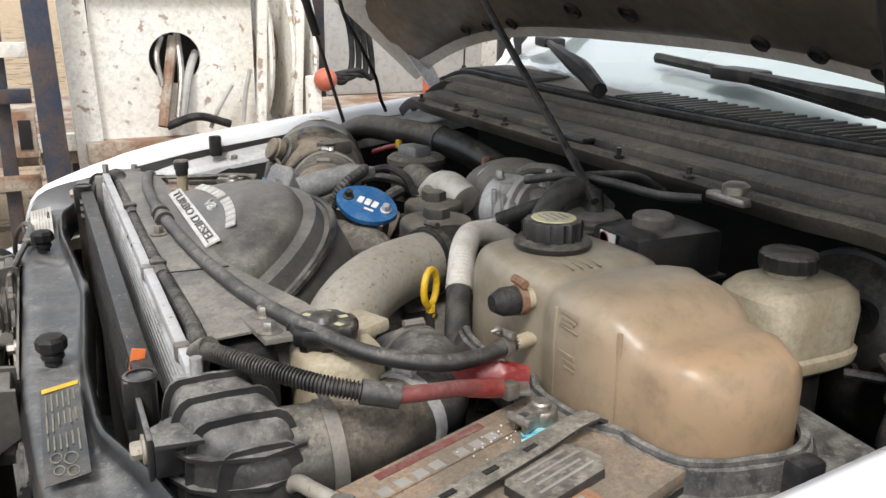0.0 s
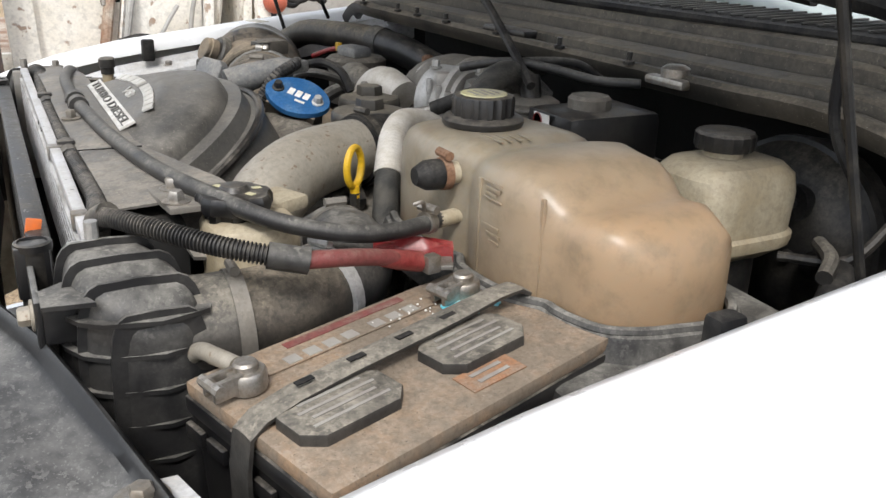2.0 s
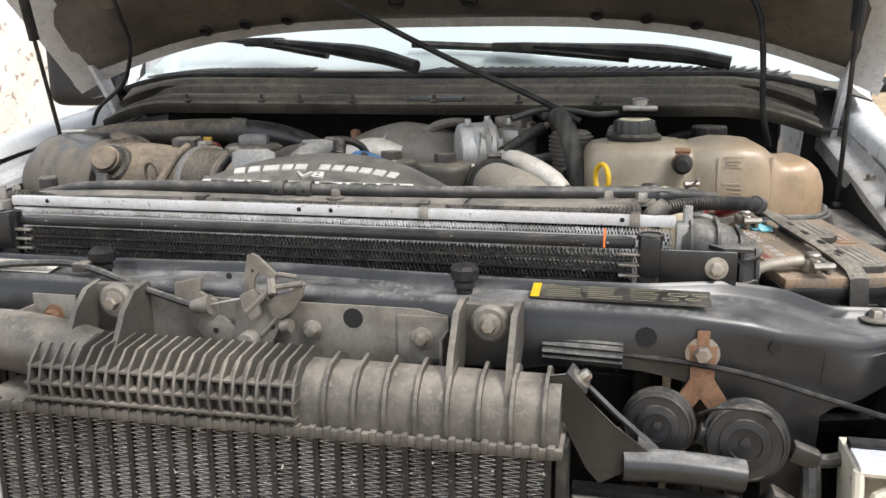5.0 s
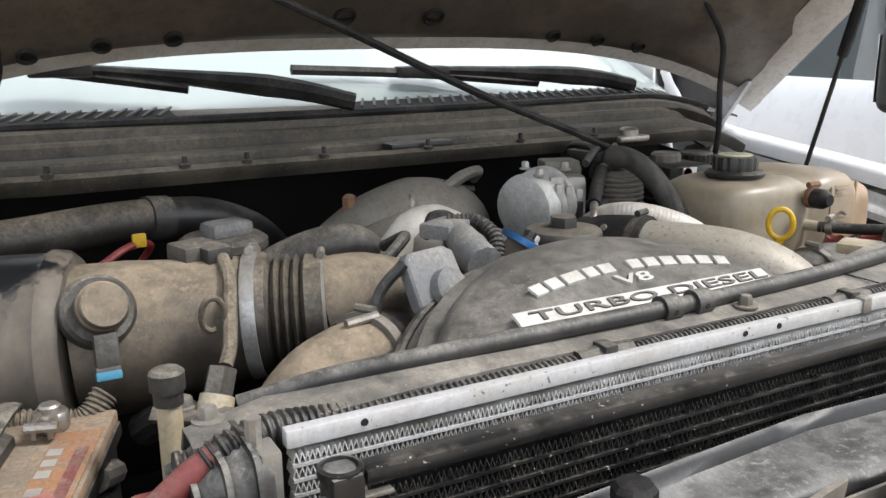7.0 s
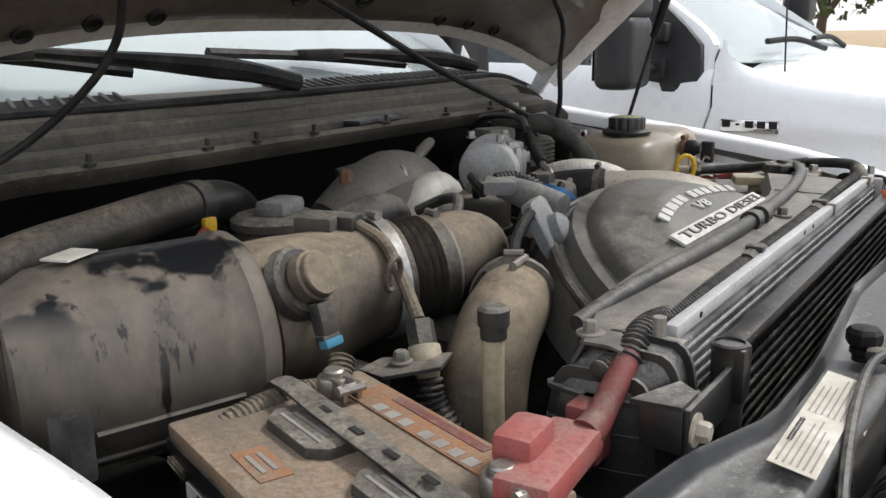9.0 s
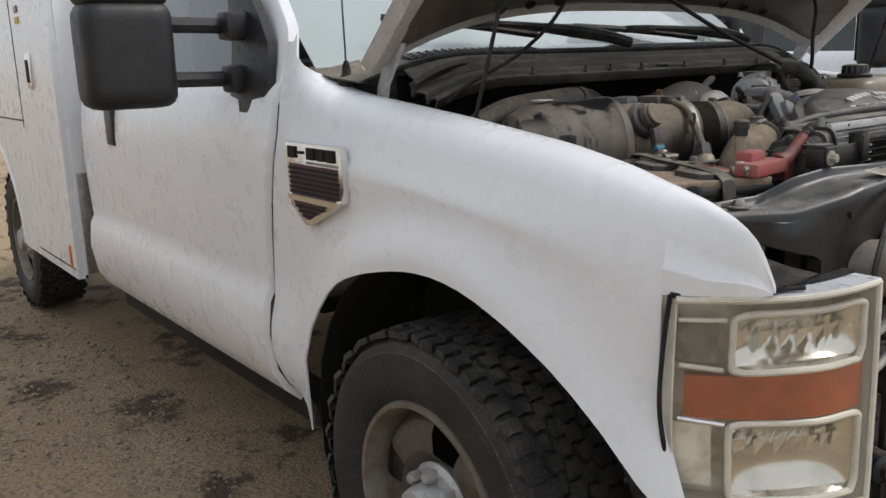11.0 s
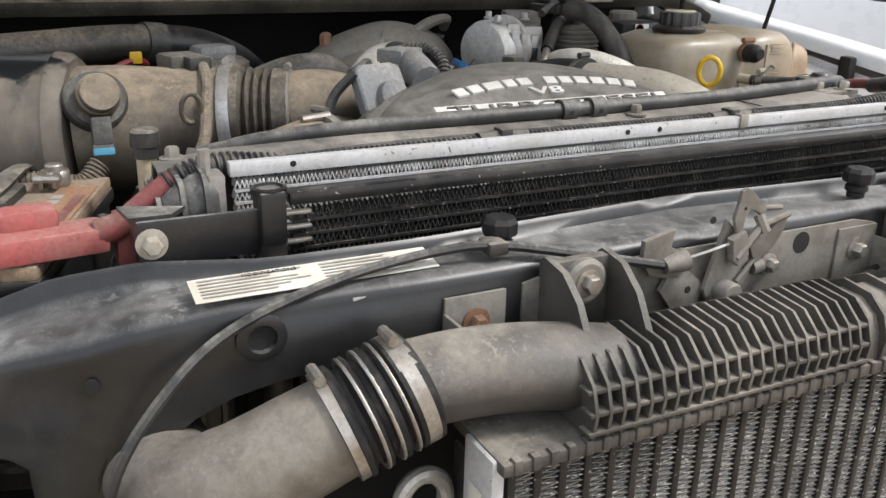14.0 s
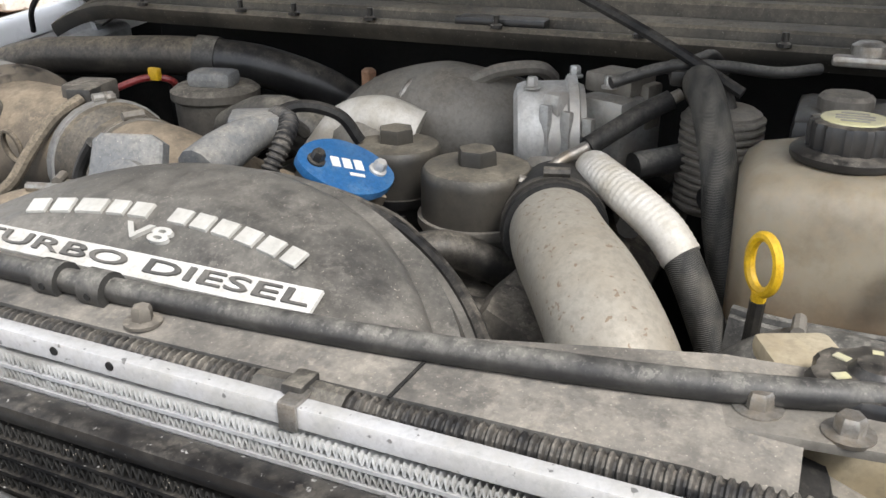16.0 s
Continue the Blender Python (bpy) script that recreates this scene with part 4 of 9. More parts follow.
    rbox(bm, tuple(p.lerp(t, 0.8) + Vector((0.02, 0, 0.004))), (0.05, 0.10, 0.022), 0.006, rz=math.degrees(math.atan2((t - p).y, (t - p).x)) - 90)
    part("blade_joint", bm, "clean_rubber", w)

# ---- hood, propped open ----
TILT_HOOD = radians(42)


def hood_at(y, s, lift=0.0):
    """A point of the hood: y across, s along it from the rear edge, lift out of its underside."""
    a = min(1.0, abs(y) / 0.92)
    x0, z0 = 0.958 - 0.02 * a ** 2, 1.420 - 0.15 * a ** 3.2
    c, d = math.cos(TILT_HOOD), math.sin(TILT_HOOD)
    return Vector((x0 - s * c + lift * d, y, z0 + s * d + lift * c))


hood = thing("hood", (0.958, 0, 1.42), "open white hood with a dusty grey inner frame", "hood")
bm = B_()
sheet(bm, [[hood_at(y, s, 0.045 - 0.03 * (abs(y) / 0.92) ** 6) for y in [-0.92 + 0.092 * k for k in range(21)]] for s in (0.0, 0.02, 0.15, 0.4, 0.7, 0.95, 1.1)], 0.004)
part("outer_skin", bm, "white_paint", hood)
bm = B_()
rows = []
for i, s in enumerate((0.0, 0.012, 0.03, 0.045, 0.06, 0.085, 0.10, 0.12, 0.20, 0.24, 0.5, 0.9, 1.1)):
    prof = (0.03, 0.0, -0.007, -0.014, -0.015, -0.0155, -0.016, -0.017, -0.014, 0.010, 0.020, 0.022, 0.02)[i]
    row = []
    for k in range(37):
        y = -0.915 + 1.83 * k / 36
        e = max(0.0, (abs(y) - 0.80) / 0.115)
        rib = 0.026 * math.exp(-((abs(y) - 0.40) / 0.055) ** 4) + 0.024 * math.exp(-((abs(y) - 0.70) / 0.05) ** 4) if s > 0.14 else 0.0
        row.append(hood_at(y, s, (prof - rib) * (1 - e) + 0.004 * math.sin(k * 2.1) * (1 if 0.1 < s < 1 else 0)))
    rows.append(row)
sheet(bm, rows, 0.002)
part("inner_frame", bm, "hood_under", hood)
bm = B_()
sheet(bm, [[hood_at(y, s, h) for y in [-0.92 + 0.046 * k for k in range(41)]] for s, h in ((-0.004, 0.045), (-0.008, 0.02), (-0.004, -0.004), (0.03, -0.006), (0.034, -0.002))], 0.002)
part("rear_lip", bm, "hood_edge", hood, "pale painted rear lip of the hood")
for s in (1, -1):
    bm = B_()
    sheet(bm, [[hood_at(s * 0.84, u, 0.002), hood_at(s * 0.865, u, -0.012), hood_at(s * 0.915, u, -0.010), hood_at(s * 0.925, u, 0.03)] for u in (0.0, 0.04, 0.3, 0.7, 1.08)], 0.003)
    part("side_lip", bm, "hood_edge", hood)
    bm = B_()
    p = hood_at(s * 0.86, 0.05)
    sheet(bm, [[(0.985, s * 0.855, 1.16), (1.015, s * 0.855, 1.16)], [(0.955, s * 0.86, 1.24), (0.99, s * 0.86, 1.24)], [p + Vector((-0.02, 0, 0)), p + Vector((0.03, 0, 0.01))]], 0.012, False)
    part("hinge", bm, "inner_paint", hood)
# holes punched through the inner frame: dark cups
for y, s, r in [(q * sg, 0.050, 0.0125) for q in (0.551, 0.451, 0.348) for sg in (1, -1)] + [(q, 0.090, 0.0165) for q in (0.082, -0.080)]:
    bm = B_()
    n = (hood_at(y, s) - hood_at(y, s, 1.0)).normalized()
    lathe(bm, [(r * 1.15, -0.004), (r * 1.15, 0.002), (r * 0.95, 0.003), (r * 0.9, -0.008), (0.001, -0.009)], hood_at(y, s, -0.0215), n, 18)
    part("punched_hole", bm, "bay_dark", hood)

# gas struts
for s in (1, -1):
    lo, hi = Vector((0.724, s * 0.8145, 1.068)), Vector((0.622, s * 0.797, 1.39))
    st = thing("hood_strut", lo, "black gas strut holding the hood up", "strut", "hood struts")
    bm = B_()
    tube(bm, [lo, hi], 0.0045, 8, 2)
    part("strut_rod", bm, "dark_metal", st)
    bm = B_()
    tube(bm, [hi, hi + (hi - lo) * 0.6], 0.0105, 10, 2)
    part("strut_tube", bm, "clean_rubber", st)
    bm = B_()
    bmesh.ops.create_uvsphere(bm, u_segments=12, v_segments=8, radius=0.012, matrix=Matrix.Translation(lo))
    part("ball_end", bm, "dark_metal", st)

# washer hoses that hang from the hood
for pts, r in (([(0.835, 0.47, 1.588), (0.80, 0.36, 1.545), (0.755, 0.15, 1.45), (0.713, -0.07, 1.345), (0.675, -0.24, 1.274), (0.655, -0.335, 1.228)], 0.0062),
               ([(0.60, 0.62, 1.62), (0.62, 0.60, 1.46), (0.66, 0.60, 1.38), (0.72, 0.66, 1.30), (0.77, 0.76, 1.24), (0.80, 0.80, 1.20)], 0.0045),
               ([(0.80, -0.62, 1.50), (0.785, -0.66, 1.42), (0.798, -0.674, 1.33), (0.800, -0.680, 1.24), (0.83, -0.70, 1.17)], 0.006)):
    h = thing("washer_hose", pts[-1], "thin black rubber washer hose hanging from the hood", "hose", "washer hoses")
    bm = B_()
    tube(bm, pts, r, 8, 8)
    part("hose", bm, "clean_rubber", h)


def bolt(parent, at, axis, r=0.009, material="steel", washer=1.7, name="bolt"):
    """A flanged hex bolt."""
    bm = B_()
    lathe(bm, [(r * washer, 0), (r * washer, 0.0022), (r * 1.05, 0.003)], at, axis, 18)
    lathe(bm, [(r, 0.003), (r, 0.010), (r * 0.8, 0.0125), (r * 0.3, 0.0128)], at, axis, 6, smooth=False)
    return part(name, bm, material, parent)


def clamp(parent, at, axis, r, w=0.012, material="bright_alloy"):
    """A worm-drive band with its screw housing."""
    bm = B_()
    lathe(bm, [(r, -w / 2), (r + 0.0015, -w / 2), (r + 0.0015, w / 2), (r, w / 2)], at, axis, 28)
    u, v, d = frame_axes(axis)
    c = Vector(at) + v * (r + 0.005)
    tube(bm, [c - u * 0.012, c + u * 0.012], 0.005, 8, 1)
    return part("hose_clamp", bm, material, parent)


# ---- radiator support ----
support = thing("radiator_support", (0.0, 0, 1.0), "black plastic radiator support bar with dust and water marks", "radiator support")
S_FRONT = [(0.0, -0.058), (0.32, -0.060), (0.5, -0.047), (0.574, -0.038), (0.613, -0.030), (0.703, 0.005), (0.78, 0.060), (0.80, 0.072)]
S_REAR = [(0.0, 0.030), (0.3, 0.012), (0.45, 0.016), (0.55, 0.050), (0.62, 0.072), (0.68, 0.096), (0.79, 0.120), (0.80, 0.120)]
S_ZR = [(0.0, 1.092), (0.55, 1.090), (0.62, 1.078), (0.68, 1.052), (0.83, 1.046)]
S_ZF = [(0.0, 1.080), (0.32, 1.079), (0.5, 1.076), (0.574, 1.067), (0.613, 1.057), (0.703, 1.038), (0.83, 1.036)]
S_LOW = [(0.0, 0.992), (0.30, 1.0), (0.38, 1.010), (0.454, 1.006), (0.50, 0.996), (0.53, 0.982), (0.562, 0.958), (0.586, 0.924), (0.598, 0.885), (0.606, 0.60)]
S_OUT = [(0.606, 0.60), (0.648, 0.62), (0.656, 0.95), (0.67, 0.96), (0.72, 0.972), (0.78, 1.0), (0.83, 1.02)]
bm = B_()
rows = []
ys = sorted([s * y for s in (1, -1) for y in [0.0] + [0.04 * k for k in range(1, 11)] + [0.43, 0.46, 0.48, 0.50, 0.515, 0.53, 0.545, 0.56, 0.574, 0.586, 0.594, 0.600, 0.605, 0.607, 0.625, 0.647, 0.652, 0.657, 0.67, 0.685, 0.703, 0.74, 0.77, 0.79, 0.80]])
for y in ys:
    a = abs(y)
    xf, xr, zr, zf = (lerp_table(t, a) for t in (S_FRONT, S_REAR, S_ZR, S_ZF))
    zl = lerp_table(S_LOW, a) if a < 0.606 else lerp_table(S_OUT, a)
    wave = 0.0025 * math.sin(a * 23) if a < 0.4 else 0.0
    rows.append([(xr + 0.004, y, zr - 0.05), (xr, y, zr - 0.004), (xr - 0.005, y, zr), (xr - 0.009, y, zr - 0.004), (xr - 0.012, y, zr - 0.013), (xr - 0.02, y, (zr + zf) / 2 - 0.010 + wave), ((xr + xf) / 2, y, (zr + zf) / 2 - 0.009 + wave),
                 (xf + 0.018, y, zf), (xf + 0.010, y, zf - 0.0005), (xf + 0.003, y, zf - 0.005), (xf, y, zf - 0.012), (xf - 0.0005, y, zf - 0.018), (xf - 0.003, y, zf - 0.3 * (zf - zl)), (xf - 0.003, y, zl + 0.25 * (zf - zl)), (xf - 0.003, y, zl), (xf + 0.022, y, zl + 0.002)])
sheet(bm, rows, 0.004)
part("support_beam", bm, "core_plastic", support, sharp=50)
# steel centre face of the support
bm = B_()
prism(bm, [(-0.235, 0.0), (-0.235, 0.055), (-0.20, 0.062), (0.20, 0.062), (0.235, 0.055), (0.235, 0.0), (0.15, -0.012), (-0.15, -0.012)], 0, 0.003, Matrix(((0, 0, -1, -0.062), (-1, 0, 0, 0.0), (0, 1, 0, 1.005), (0, 0, 0, 1))), 0.001)
part("centre_plate", bm, "dust_alloy", support, "dusty grey steel plate behind the latch")
for y, z, r in ((-0.119, 1.051, 0.0115), (0.075, 1.043, 0.0085), (0.475, 1.048, 0.011), (-0.46, 1.046, 0.011), (0.604, 1.023, 0.005), (-0.60, 1.037, 0.0055)):
    bm = B_()
    x = lerp_table(S_FRONT, abs(y)) - (0.0065 if abs(y) < 0.3 else 0.0045)
    lathe(bm, [(r + 0.001, 0.003), (r, -0.001), (0.001, -0.0012)], (x + 0.003, y, z), (-1, 0, 0), 20)
    part("hole", bm, "bay_dark", support)
# raised ring round the moulded hole
bm = B_()
lathe(bm, [(0.021, 0), (0.021, 0.004), (0.016, 0.006), (0.0125, 0.006), (0.0115, -0.004)], (-0.053, 0.475, 1.048), (-1, 0, 0), 26)
part("moulded_ring", bm, "core_plastic", support)
bm = B_()
lathe(bm, [(0.010, 0), (0.0125, 0.002), (0.0125, 0.004), (0.010, 0.005)], (-0.053, 0.36, 1.046), (-1, 0, 0), 20)
rbox(bm, (-0.053, 0.368, 1.030), (0.003, 0.050, 0.006), 0.001)
rbox(bm, (-0.053, 0.34, 1.050), (0.003, 0.024, 0.005), 0.001)
rbox(bm, (-0.053, 0.375, 1.062), (0.003, 0.042, 0.014), 0.005)
part("moulded_mark", bm, "grey_mark", support)
# bump stops on top of the bar
for s in (1, -1):
    bm = B_()
    o = (-0.024, s * 0.2425 - 0.004, 1.078)
    lathe(bm, [(0.010, 0), (0.010, 0.006), (0.013, 0.008), (0.013, 0.013), (0.009, 0.016), (0.009, 0.019)], o, seg=12)
    lathe(bm, [(0.0165, 0.018), (0.0175, 0.021), (0.0175, 0.030), (0.014, 0.0345), (0.004, 0.0365)], o, seg=8, smooth=False)
    part("bump_stop", bm, "clean_rubber", support)
    bm = B_()
    o = (0.119, s * 0.819, 1.033)
    lathe(bm, [(0.008, 0), (0.0115, 0.003), (0.0115, 0.010), (0.005, 0.012), (0.005, 0.030)], o, seg=14)
    part("stop_stud", bm, "steel", support)
    bm = B_()
    lathe(bm, [(0.008, 0.026), (0.013, 0.028), (0.0142, 0.032), (0.0142, 0.040), (0.012, 0.045), (0.004, 0.047)], o, seg=18)
    part("bump_stop", bm, "clean_rubber", support)
    for x, y in ((0.092, 0.734), (0.099, 0.789)):
        bolt(support, (x, s * y, 1.038), (0, 0, 1), 0.0095, "steel", 2.1)
    bm = B_()
    lathe(bm, [(0.004, 0), (0.0035, 0.001)], (0.097, s * 0.762, 1.0405), seg=12)
    part("hole", bm, "bay_dark", support)
    # painted fender apron below the outer ends, with the black light bracket
    bm = B_()
    rows = []
    for f in [k / 6 for k in range(7)]:
        y = 0.70 + 0.185 * f
        rows.append([(0.122 + 0.05 * f, s * y, 1.028), (0.085 + 0.03 * f, s * y, 1.029), (0.066 + 0.03 * f, s * y, 1.022), (0.060 + 0.03 * f, s * y, 1.0), (0.062 + 0.03 * f, s * y, 0.955 + 0.03 * f)])
    sheet(bm, rows, 0.003)
    part("apron", bm, "inner_paint", support)
    bm = B_()
    sheet(bm, [[(0.068, s * 0.782, 1.026), (0.070, s * 0.824, 1.026)], [(0.056, s * 0.780, 0.99), (0.058, s * 0.826, 0.99)], [(0.03, s * 0.772, 0.972), (0.03, s * 0.835, 0.972)], [(-0.02, s * 0.755, 0.958), (-0.02, s * 0.85, 0.958)], [(-0.06, s * 0.74, 0.952), (-0.06, s * 0.86, 0.950)]], 0.004)
    br = part("light_bracket", bm, "clean_rubber", support)
    bolt(br, (0.056, s * 0.803, 1.008), (-1, 0, 0), 0.0085, "dark_metal", 1.6)
    bm = B_()
    tube(bm, [(-0.02, s * 0.56, 0.90), (0.0, s * 0.64, 0.955), (0.035, s * 0.73, 0.985), (0.08, s * 0.80, 1.02)], 0.008, 8, 5)
    part("edge_seal", bm, "dusty_plastic", support)
bolt(support, (-0.05, -0.522, 1.030), (-1, 0, 0), 0.010, "steel", 1.9)
bm = B_()
rbox(bm, (-0.052, -0.522, 1.043), (0.004, 0.014, 0.028), 0.002)
part("tab", bm, "rust", support)
bolt(support, (-0.04, 0.565, 0.93), (-1, 0, 0), 0.012, "bright_alloy", 1.6)
# stickers: small print stands as bars
def sticker(y0, y1, x0, x1, z0, z1, base, yellow):
    s = thing("info_sticker", ((x0 + x1) / 2, (y0 + y1) / 2, z0), "worn printed service sticker on the radiator support", "sticker")
    def at(u, v, h):
        return Vector((x0 + (x1 - x0) * v, y0 + (y1 - y0) * u, z0 + (z1 - z0) * v + h))
    bm = B_()
    sheet(bm, [[at(u, v, 0.0012) for u in (0, 0.25, 0.5, 0.75, 1)] for v in (0, 0.5, 1)], 0.0005)
    part("sheet", bm, base, s)
    rr = random.Random(int(abs(y0) * 1000))
    for col in range(3 if yellow else 2):
        w = 0.22 if yellow else 0.46
        for row in range(6):
            u0, v = 0.08 + col * (w + 0.02) if yellow else 0.03 + col * 0.49, 0.12 + row * 0.14
            u1 = u0 + w * rr.uniform(0.6, 1.0)
            bm = B_()
            sheet(bm, [[at(u0, v, 0.0022), at(u1, v, 0.0022)], [at(u0, v + 0.04, 0.0022), at(u1, v + 0.04, 0.0022)]], 0.0003)
            part("print_line", bm, "faded_print" if yellow else "grey_mark", s)
    if yellow:
        bm = B_()
        sheet(bm, [[at(0.0, 0.05, 0.0024), at(0.05, 0.05, 0.0024)], [at(0.0, 0.98, 0.0024), at(0.05, 0.98, 0.0024)]], 0.0004)
        part("yellow_band", bm, "yellow", s)
        for k, (u, v, r) in enumerate(((0.78, 0.3, 0.009), (0.82, 0.62, 0.011), (0.9, 0.35, 0.008), (0.94, 0.65, 0.009))):
            bm = B_()
            tube(bm, [at(u, v, 0.002) + Vector((r * 0.55 * math.cos(q), r * math.sin(q), 0)) for q in [k2 * math.pi / 5 for k2 in range(11)]], 0.0006, 5, 2)
            part("belt_drawing", bm, "faded_print", s)
    return s


sticker(-0.327, -0.53, -0.040, -0.001, 1.0800, 1.0865, "sticker_grey", True)
st2 = sticker(0.522, 0.309, -0.042, -0.006, 1.0795, 1.0855, "paper", False)
words("MODIFICATIONS", 0.0062, "bay_dark", st2, pose(-0.012, 0.455, 1.0868, 6, 0, -90), 0.0003)

# ---- hood latch ----
latch = thing("hood_latch", (-0.08, 0.0, 1.0), "dusty grey steel hood latch with release cable", "latch")
LM = Matrix(((0, 0, -1, -0.066), (-1, 0, 0, 0.0), (0, 1, 0, 1.0), (0, 0, 0, 1)))
for nm, poly, d0, d1 in (("main_plate", [(-0.0095, 0.097), (-0.030, 0.0255), (-0.024, 0.014), (-0.008, 0.010), (0.0207, 0.0185), (0.0346, 0.044), (0.0335, 0.060), (0.009, 0.081)], 0.010, 0.015),
                         ("striker_guide", [(-0.008, 0.100), (-0.002, 0.128), (0.004, 0.131), (0.012, 0.127), (0.034, 0.107), (0.030, 0.098), (0.022, 0.104), (0.012, 0.108), (0.006, 0.100), (0.004, 0.084), (-0.002, 0.082)], 0.018, 0.0225),
                         ("catch", [(0.018, 0.070), (0.030, 0.080), (0.046, 0.083), (0.0625, 0.0985), (0.068, 0.096), (0.064, 0.080), (0.054, 0.064), (0.037, 0.052), (0.026, 0.054)], 0.016, 0.021),
                         ("pawl", [(-0.012, 0.080), (0.004, 0.088), (0.010, 0.078), (0.012, 0.056), (0.002, 0.050), (-0.008, 0.058)], 0.019, 0.028),
                         ("cable_bracket", [(-0.107, 0.086), (-0.070, 0.094), (-0.074, 0.076), (-0.052, 0.066), (-0.052, 0.048), (-0.060, 0.041), (-0.078, 0.044), (-0.098, 0.050), (-0.108, 0.066)], 0.004, 0.010),
                         ("lower_plate", [(-0.082, 0.030), (-0.065, 0.008), (-0.030, 0.006), (-0.026, 0.030), (-0.046, 0.046), (-0.07, 0.05)], 0.004, 0.009)):
    bm = B_()
    prism(bm, poly, d0, d1, LM, 0.0012)
    part(nm, bm, "dust_alloy", latch)
for p0, p1, r in (((-0.004, 0.060, 0.026), (0.028, 0.090, 0.024), 0.0042), ((0.028, 0.090, 0.024), (0.066, 0.0975, 0.022), 0.0036), ((0.026, 0.100, 0.02), (0.030, 0.084, 0.028), 0.006), ((0.034, 0.106, 0.018), (0.058, 0.104, 0.018), 0.003), ((0.010, 0.030, 0.018), (0.032, 0.054, 0.018), 0.0025)):
    bm = B_()
    tube(bm, [LM @ Vector(p0), LM @ Vector(p1)], r, 8, 2)
    part("lever", bm, "dust_alloy", latch)
bm = B_()
lathe(bm, [(0.0125, 0.010), (0.0128, 0.030), (0.011, 0.033), (0.001, 0.0335)], LM @ Vector((-0.006, 0.022, 0)), (-1, 0, 0), 20)
part("pivot_pin", bm, "dust_alloy", latch)
bm = B_()
tube(bm, [LM @ Vector((-0.083, 0.058, 0.012)), LM @ Vector((-0.058, 0.062, 0.012))], [0.0075, 0.0125], 14, 3)
part("cable_ferrule", bm, "dust_alloy", latch)
bm = B_()
tube(bm, [LM @ Vector((0.034, 0.040, 0.012)), LM @ Vector((0.046, 0.042, 0.014))], 0.0085, 12, 2)
part("cable_ferrule", bm, "dust_alloy", latch)
for u, v, w in ((-0.052, 0.030, 0.004), (0.022, 0.040, 0.004), (-0.030, 0.10, 0.004), (0.004, 0.110, 0.0018)):
    bm = B_()
    lathe(bm, [(w, 0), (w * 0.9, 0.0006)], LM @ Vector((u, v, 0.0225 if v == 0.110 else 0.0155)), (-1, 0, 0), 12)
    part("punched_hole", bm, "bay_dark", latch)
bolt(latch, (-0.068, -0.069, 1.035), (-1, 0, 0), 0.0075, "steel", 1.6)
bm = B_()
tube(bm, [(-0.078, 0.085, 1.06), (-0.072, 0.15, 1.075), (-0.05, 0.24, 1.092), (-0.04, 0.30, 1.094), (-0.045, 0.40, 1.085), (-0.058, 0.50, 1.06), (-0.075, 0.56, 1.02), (-0.08, 0.60, 0.96), (-0.075, 0.61, 0.88), (-0.06, 0.60, 0.80), (-0.04, 0.59, 0.72)], 0.0048, 8, 8)
part("cable", bm, "rubber", latch)
bm = B_()
tube(bm, [(-0.078, 0.058, 1.062), (-0.085, 0.03, 1.070), (-0.088, 0.006, 1.076)], 0.0015, 6, 5)
part("bare_wire", bm, "bright_alloy", latch)
bm = B_()
rbox(bm, (-0.042, 0.255, 1.092), (0.024, 0.02, 0.012), 0.003)
part("cable_clip", bm, "dusty_plastic", latch)
rel = thing("release_cable", (-0.06, -0.4, 1.0), "black hood release cable with a ribbed plastic sleeve", "cable")
bm = B_()
tube(bm, [(-0.085, -0.045, 1.0), (-0.088, -0.12, 0.998), (-0.085, -0.20, 1.006), (-0.07, -0.28, 1.018), (-0.056, -0.33, 1.026), (-0.052, -0.45, 1.022), (-0.055, -0.56, 1.012), (-0.05, -0.66, 0.985), (-0.02, -0.76, 0.95), (0.02, -0.82, 0.93)], 0.0034, 8, 8)
part("cable", bm, "clean_rubber", rel)
bm = B_()
tube(bm, [(-0.053, -0.345, 1.0265), (-0.052, -0.435, 1.0235)], 0.0125, 10, 4)
part("sleeve_core", bm, "rubber", rel)
for k in range(10):
    bm = B_()
    a = 2 * math.pi * k / 10
    tube(bm, [(-0.053 + 0.013 * math.cos(a), -0.345, 1.0265 + 0.013 * math.sin(a)), (-0.052 + 0.013 * math.cos(a), -0.435, 1.0235 + 0.013 * math.sin(a))], 0.0028, 5, 2)
    part("sleeve_rib", bm, "rubber", rel)

M["tank_plastic"] = surface("tank_plastic", (0.012, 0.012, 0.013), 0.36, second=(0.03, 0.029, 0.028), dust=0.8, dustcol=(0.36, 0.345, 0.31), scale=14, even=0.4, lie=(0.0, 0.9), bump=0.06, mottle=0.25)
# ---- radiator ----
radiator = thing("radiator", (0.09, 0, 0.6), "aluminium radiator with bent dusty fins and black end tanks", "radiator")
bm = B_()
rbox(bm, (0.096, -0.0165, 1.150), (0.012, 0.953, 0.014), 0.002)
part("top_rail", bm, "rail_alloy", radiator, "bare aluminium top rail with chipped paint")
for y in (-0.427, 0.007, -0.039, 0.400):
    bm = B_()
    lathe(bm, [(0.0032, 0), (0.0029, 0.0008)], (0.0898, y, 1.151), (-1, 0, 0), 10)
    part("hole", bm, "bay_dark", radiator)
for y in (-0.169, -0.443):
    bm = B_()
    rbox(bm, (0.097, y, 1.1585), (0.018, 0.012, 0.003), 0.001)
    rbox(bm, (0.0885, y, 1.151), (0.0025, 0.012, 0.017), 0.001)
    part("clip", bm, "steel", radiator)


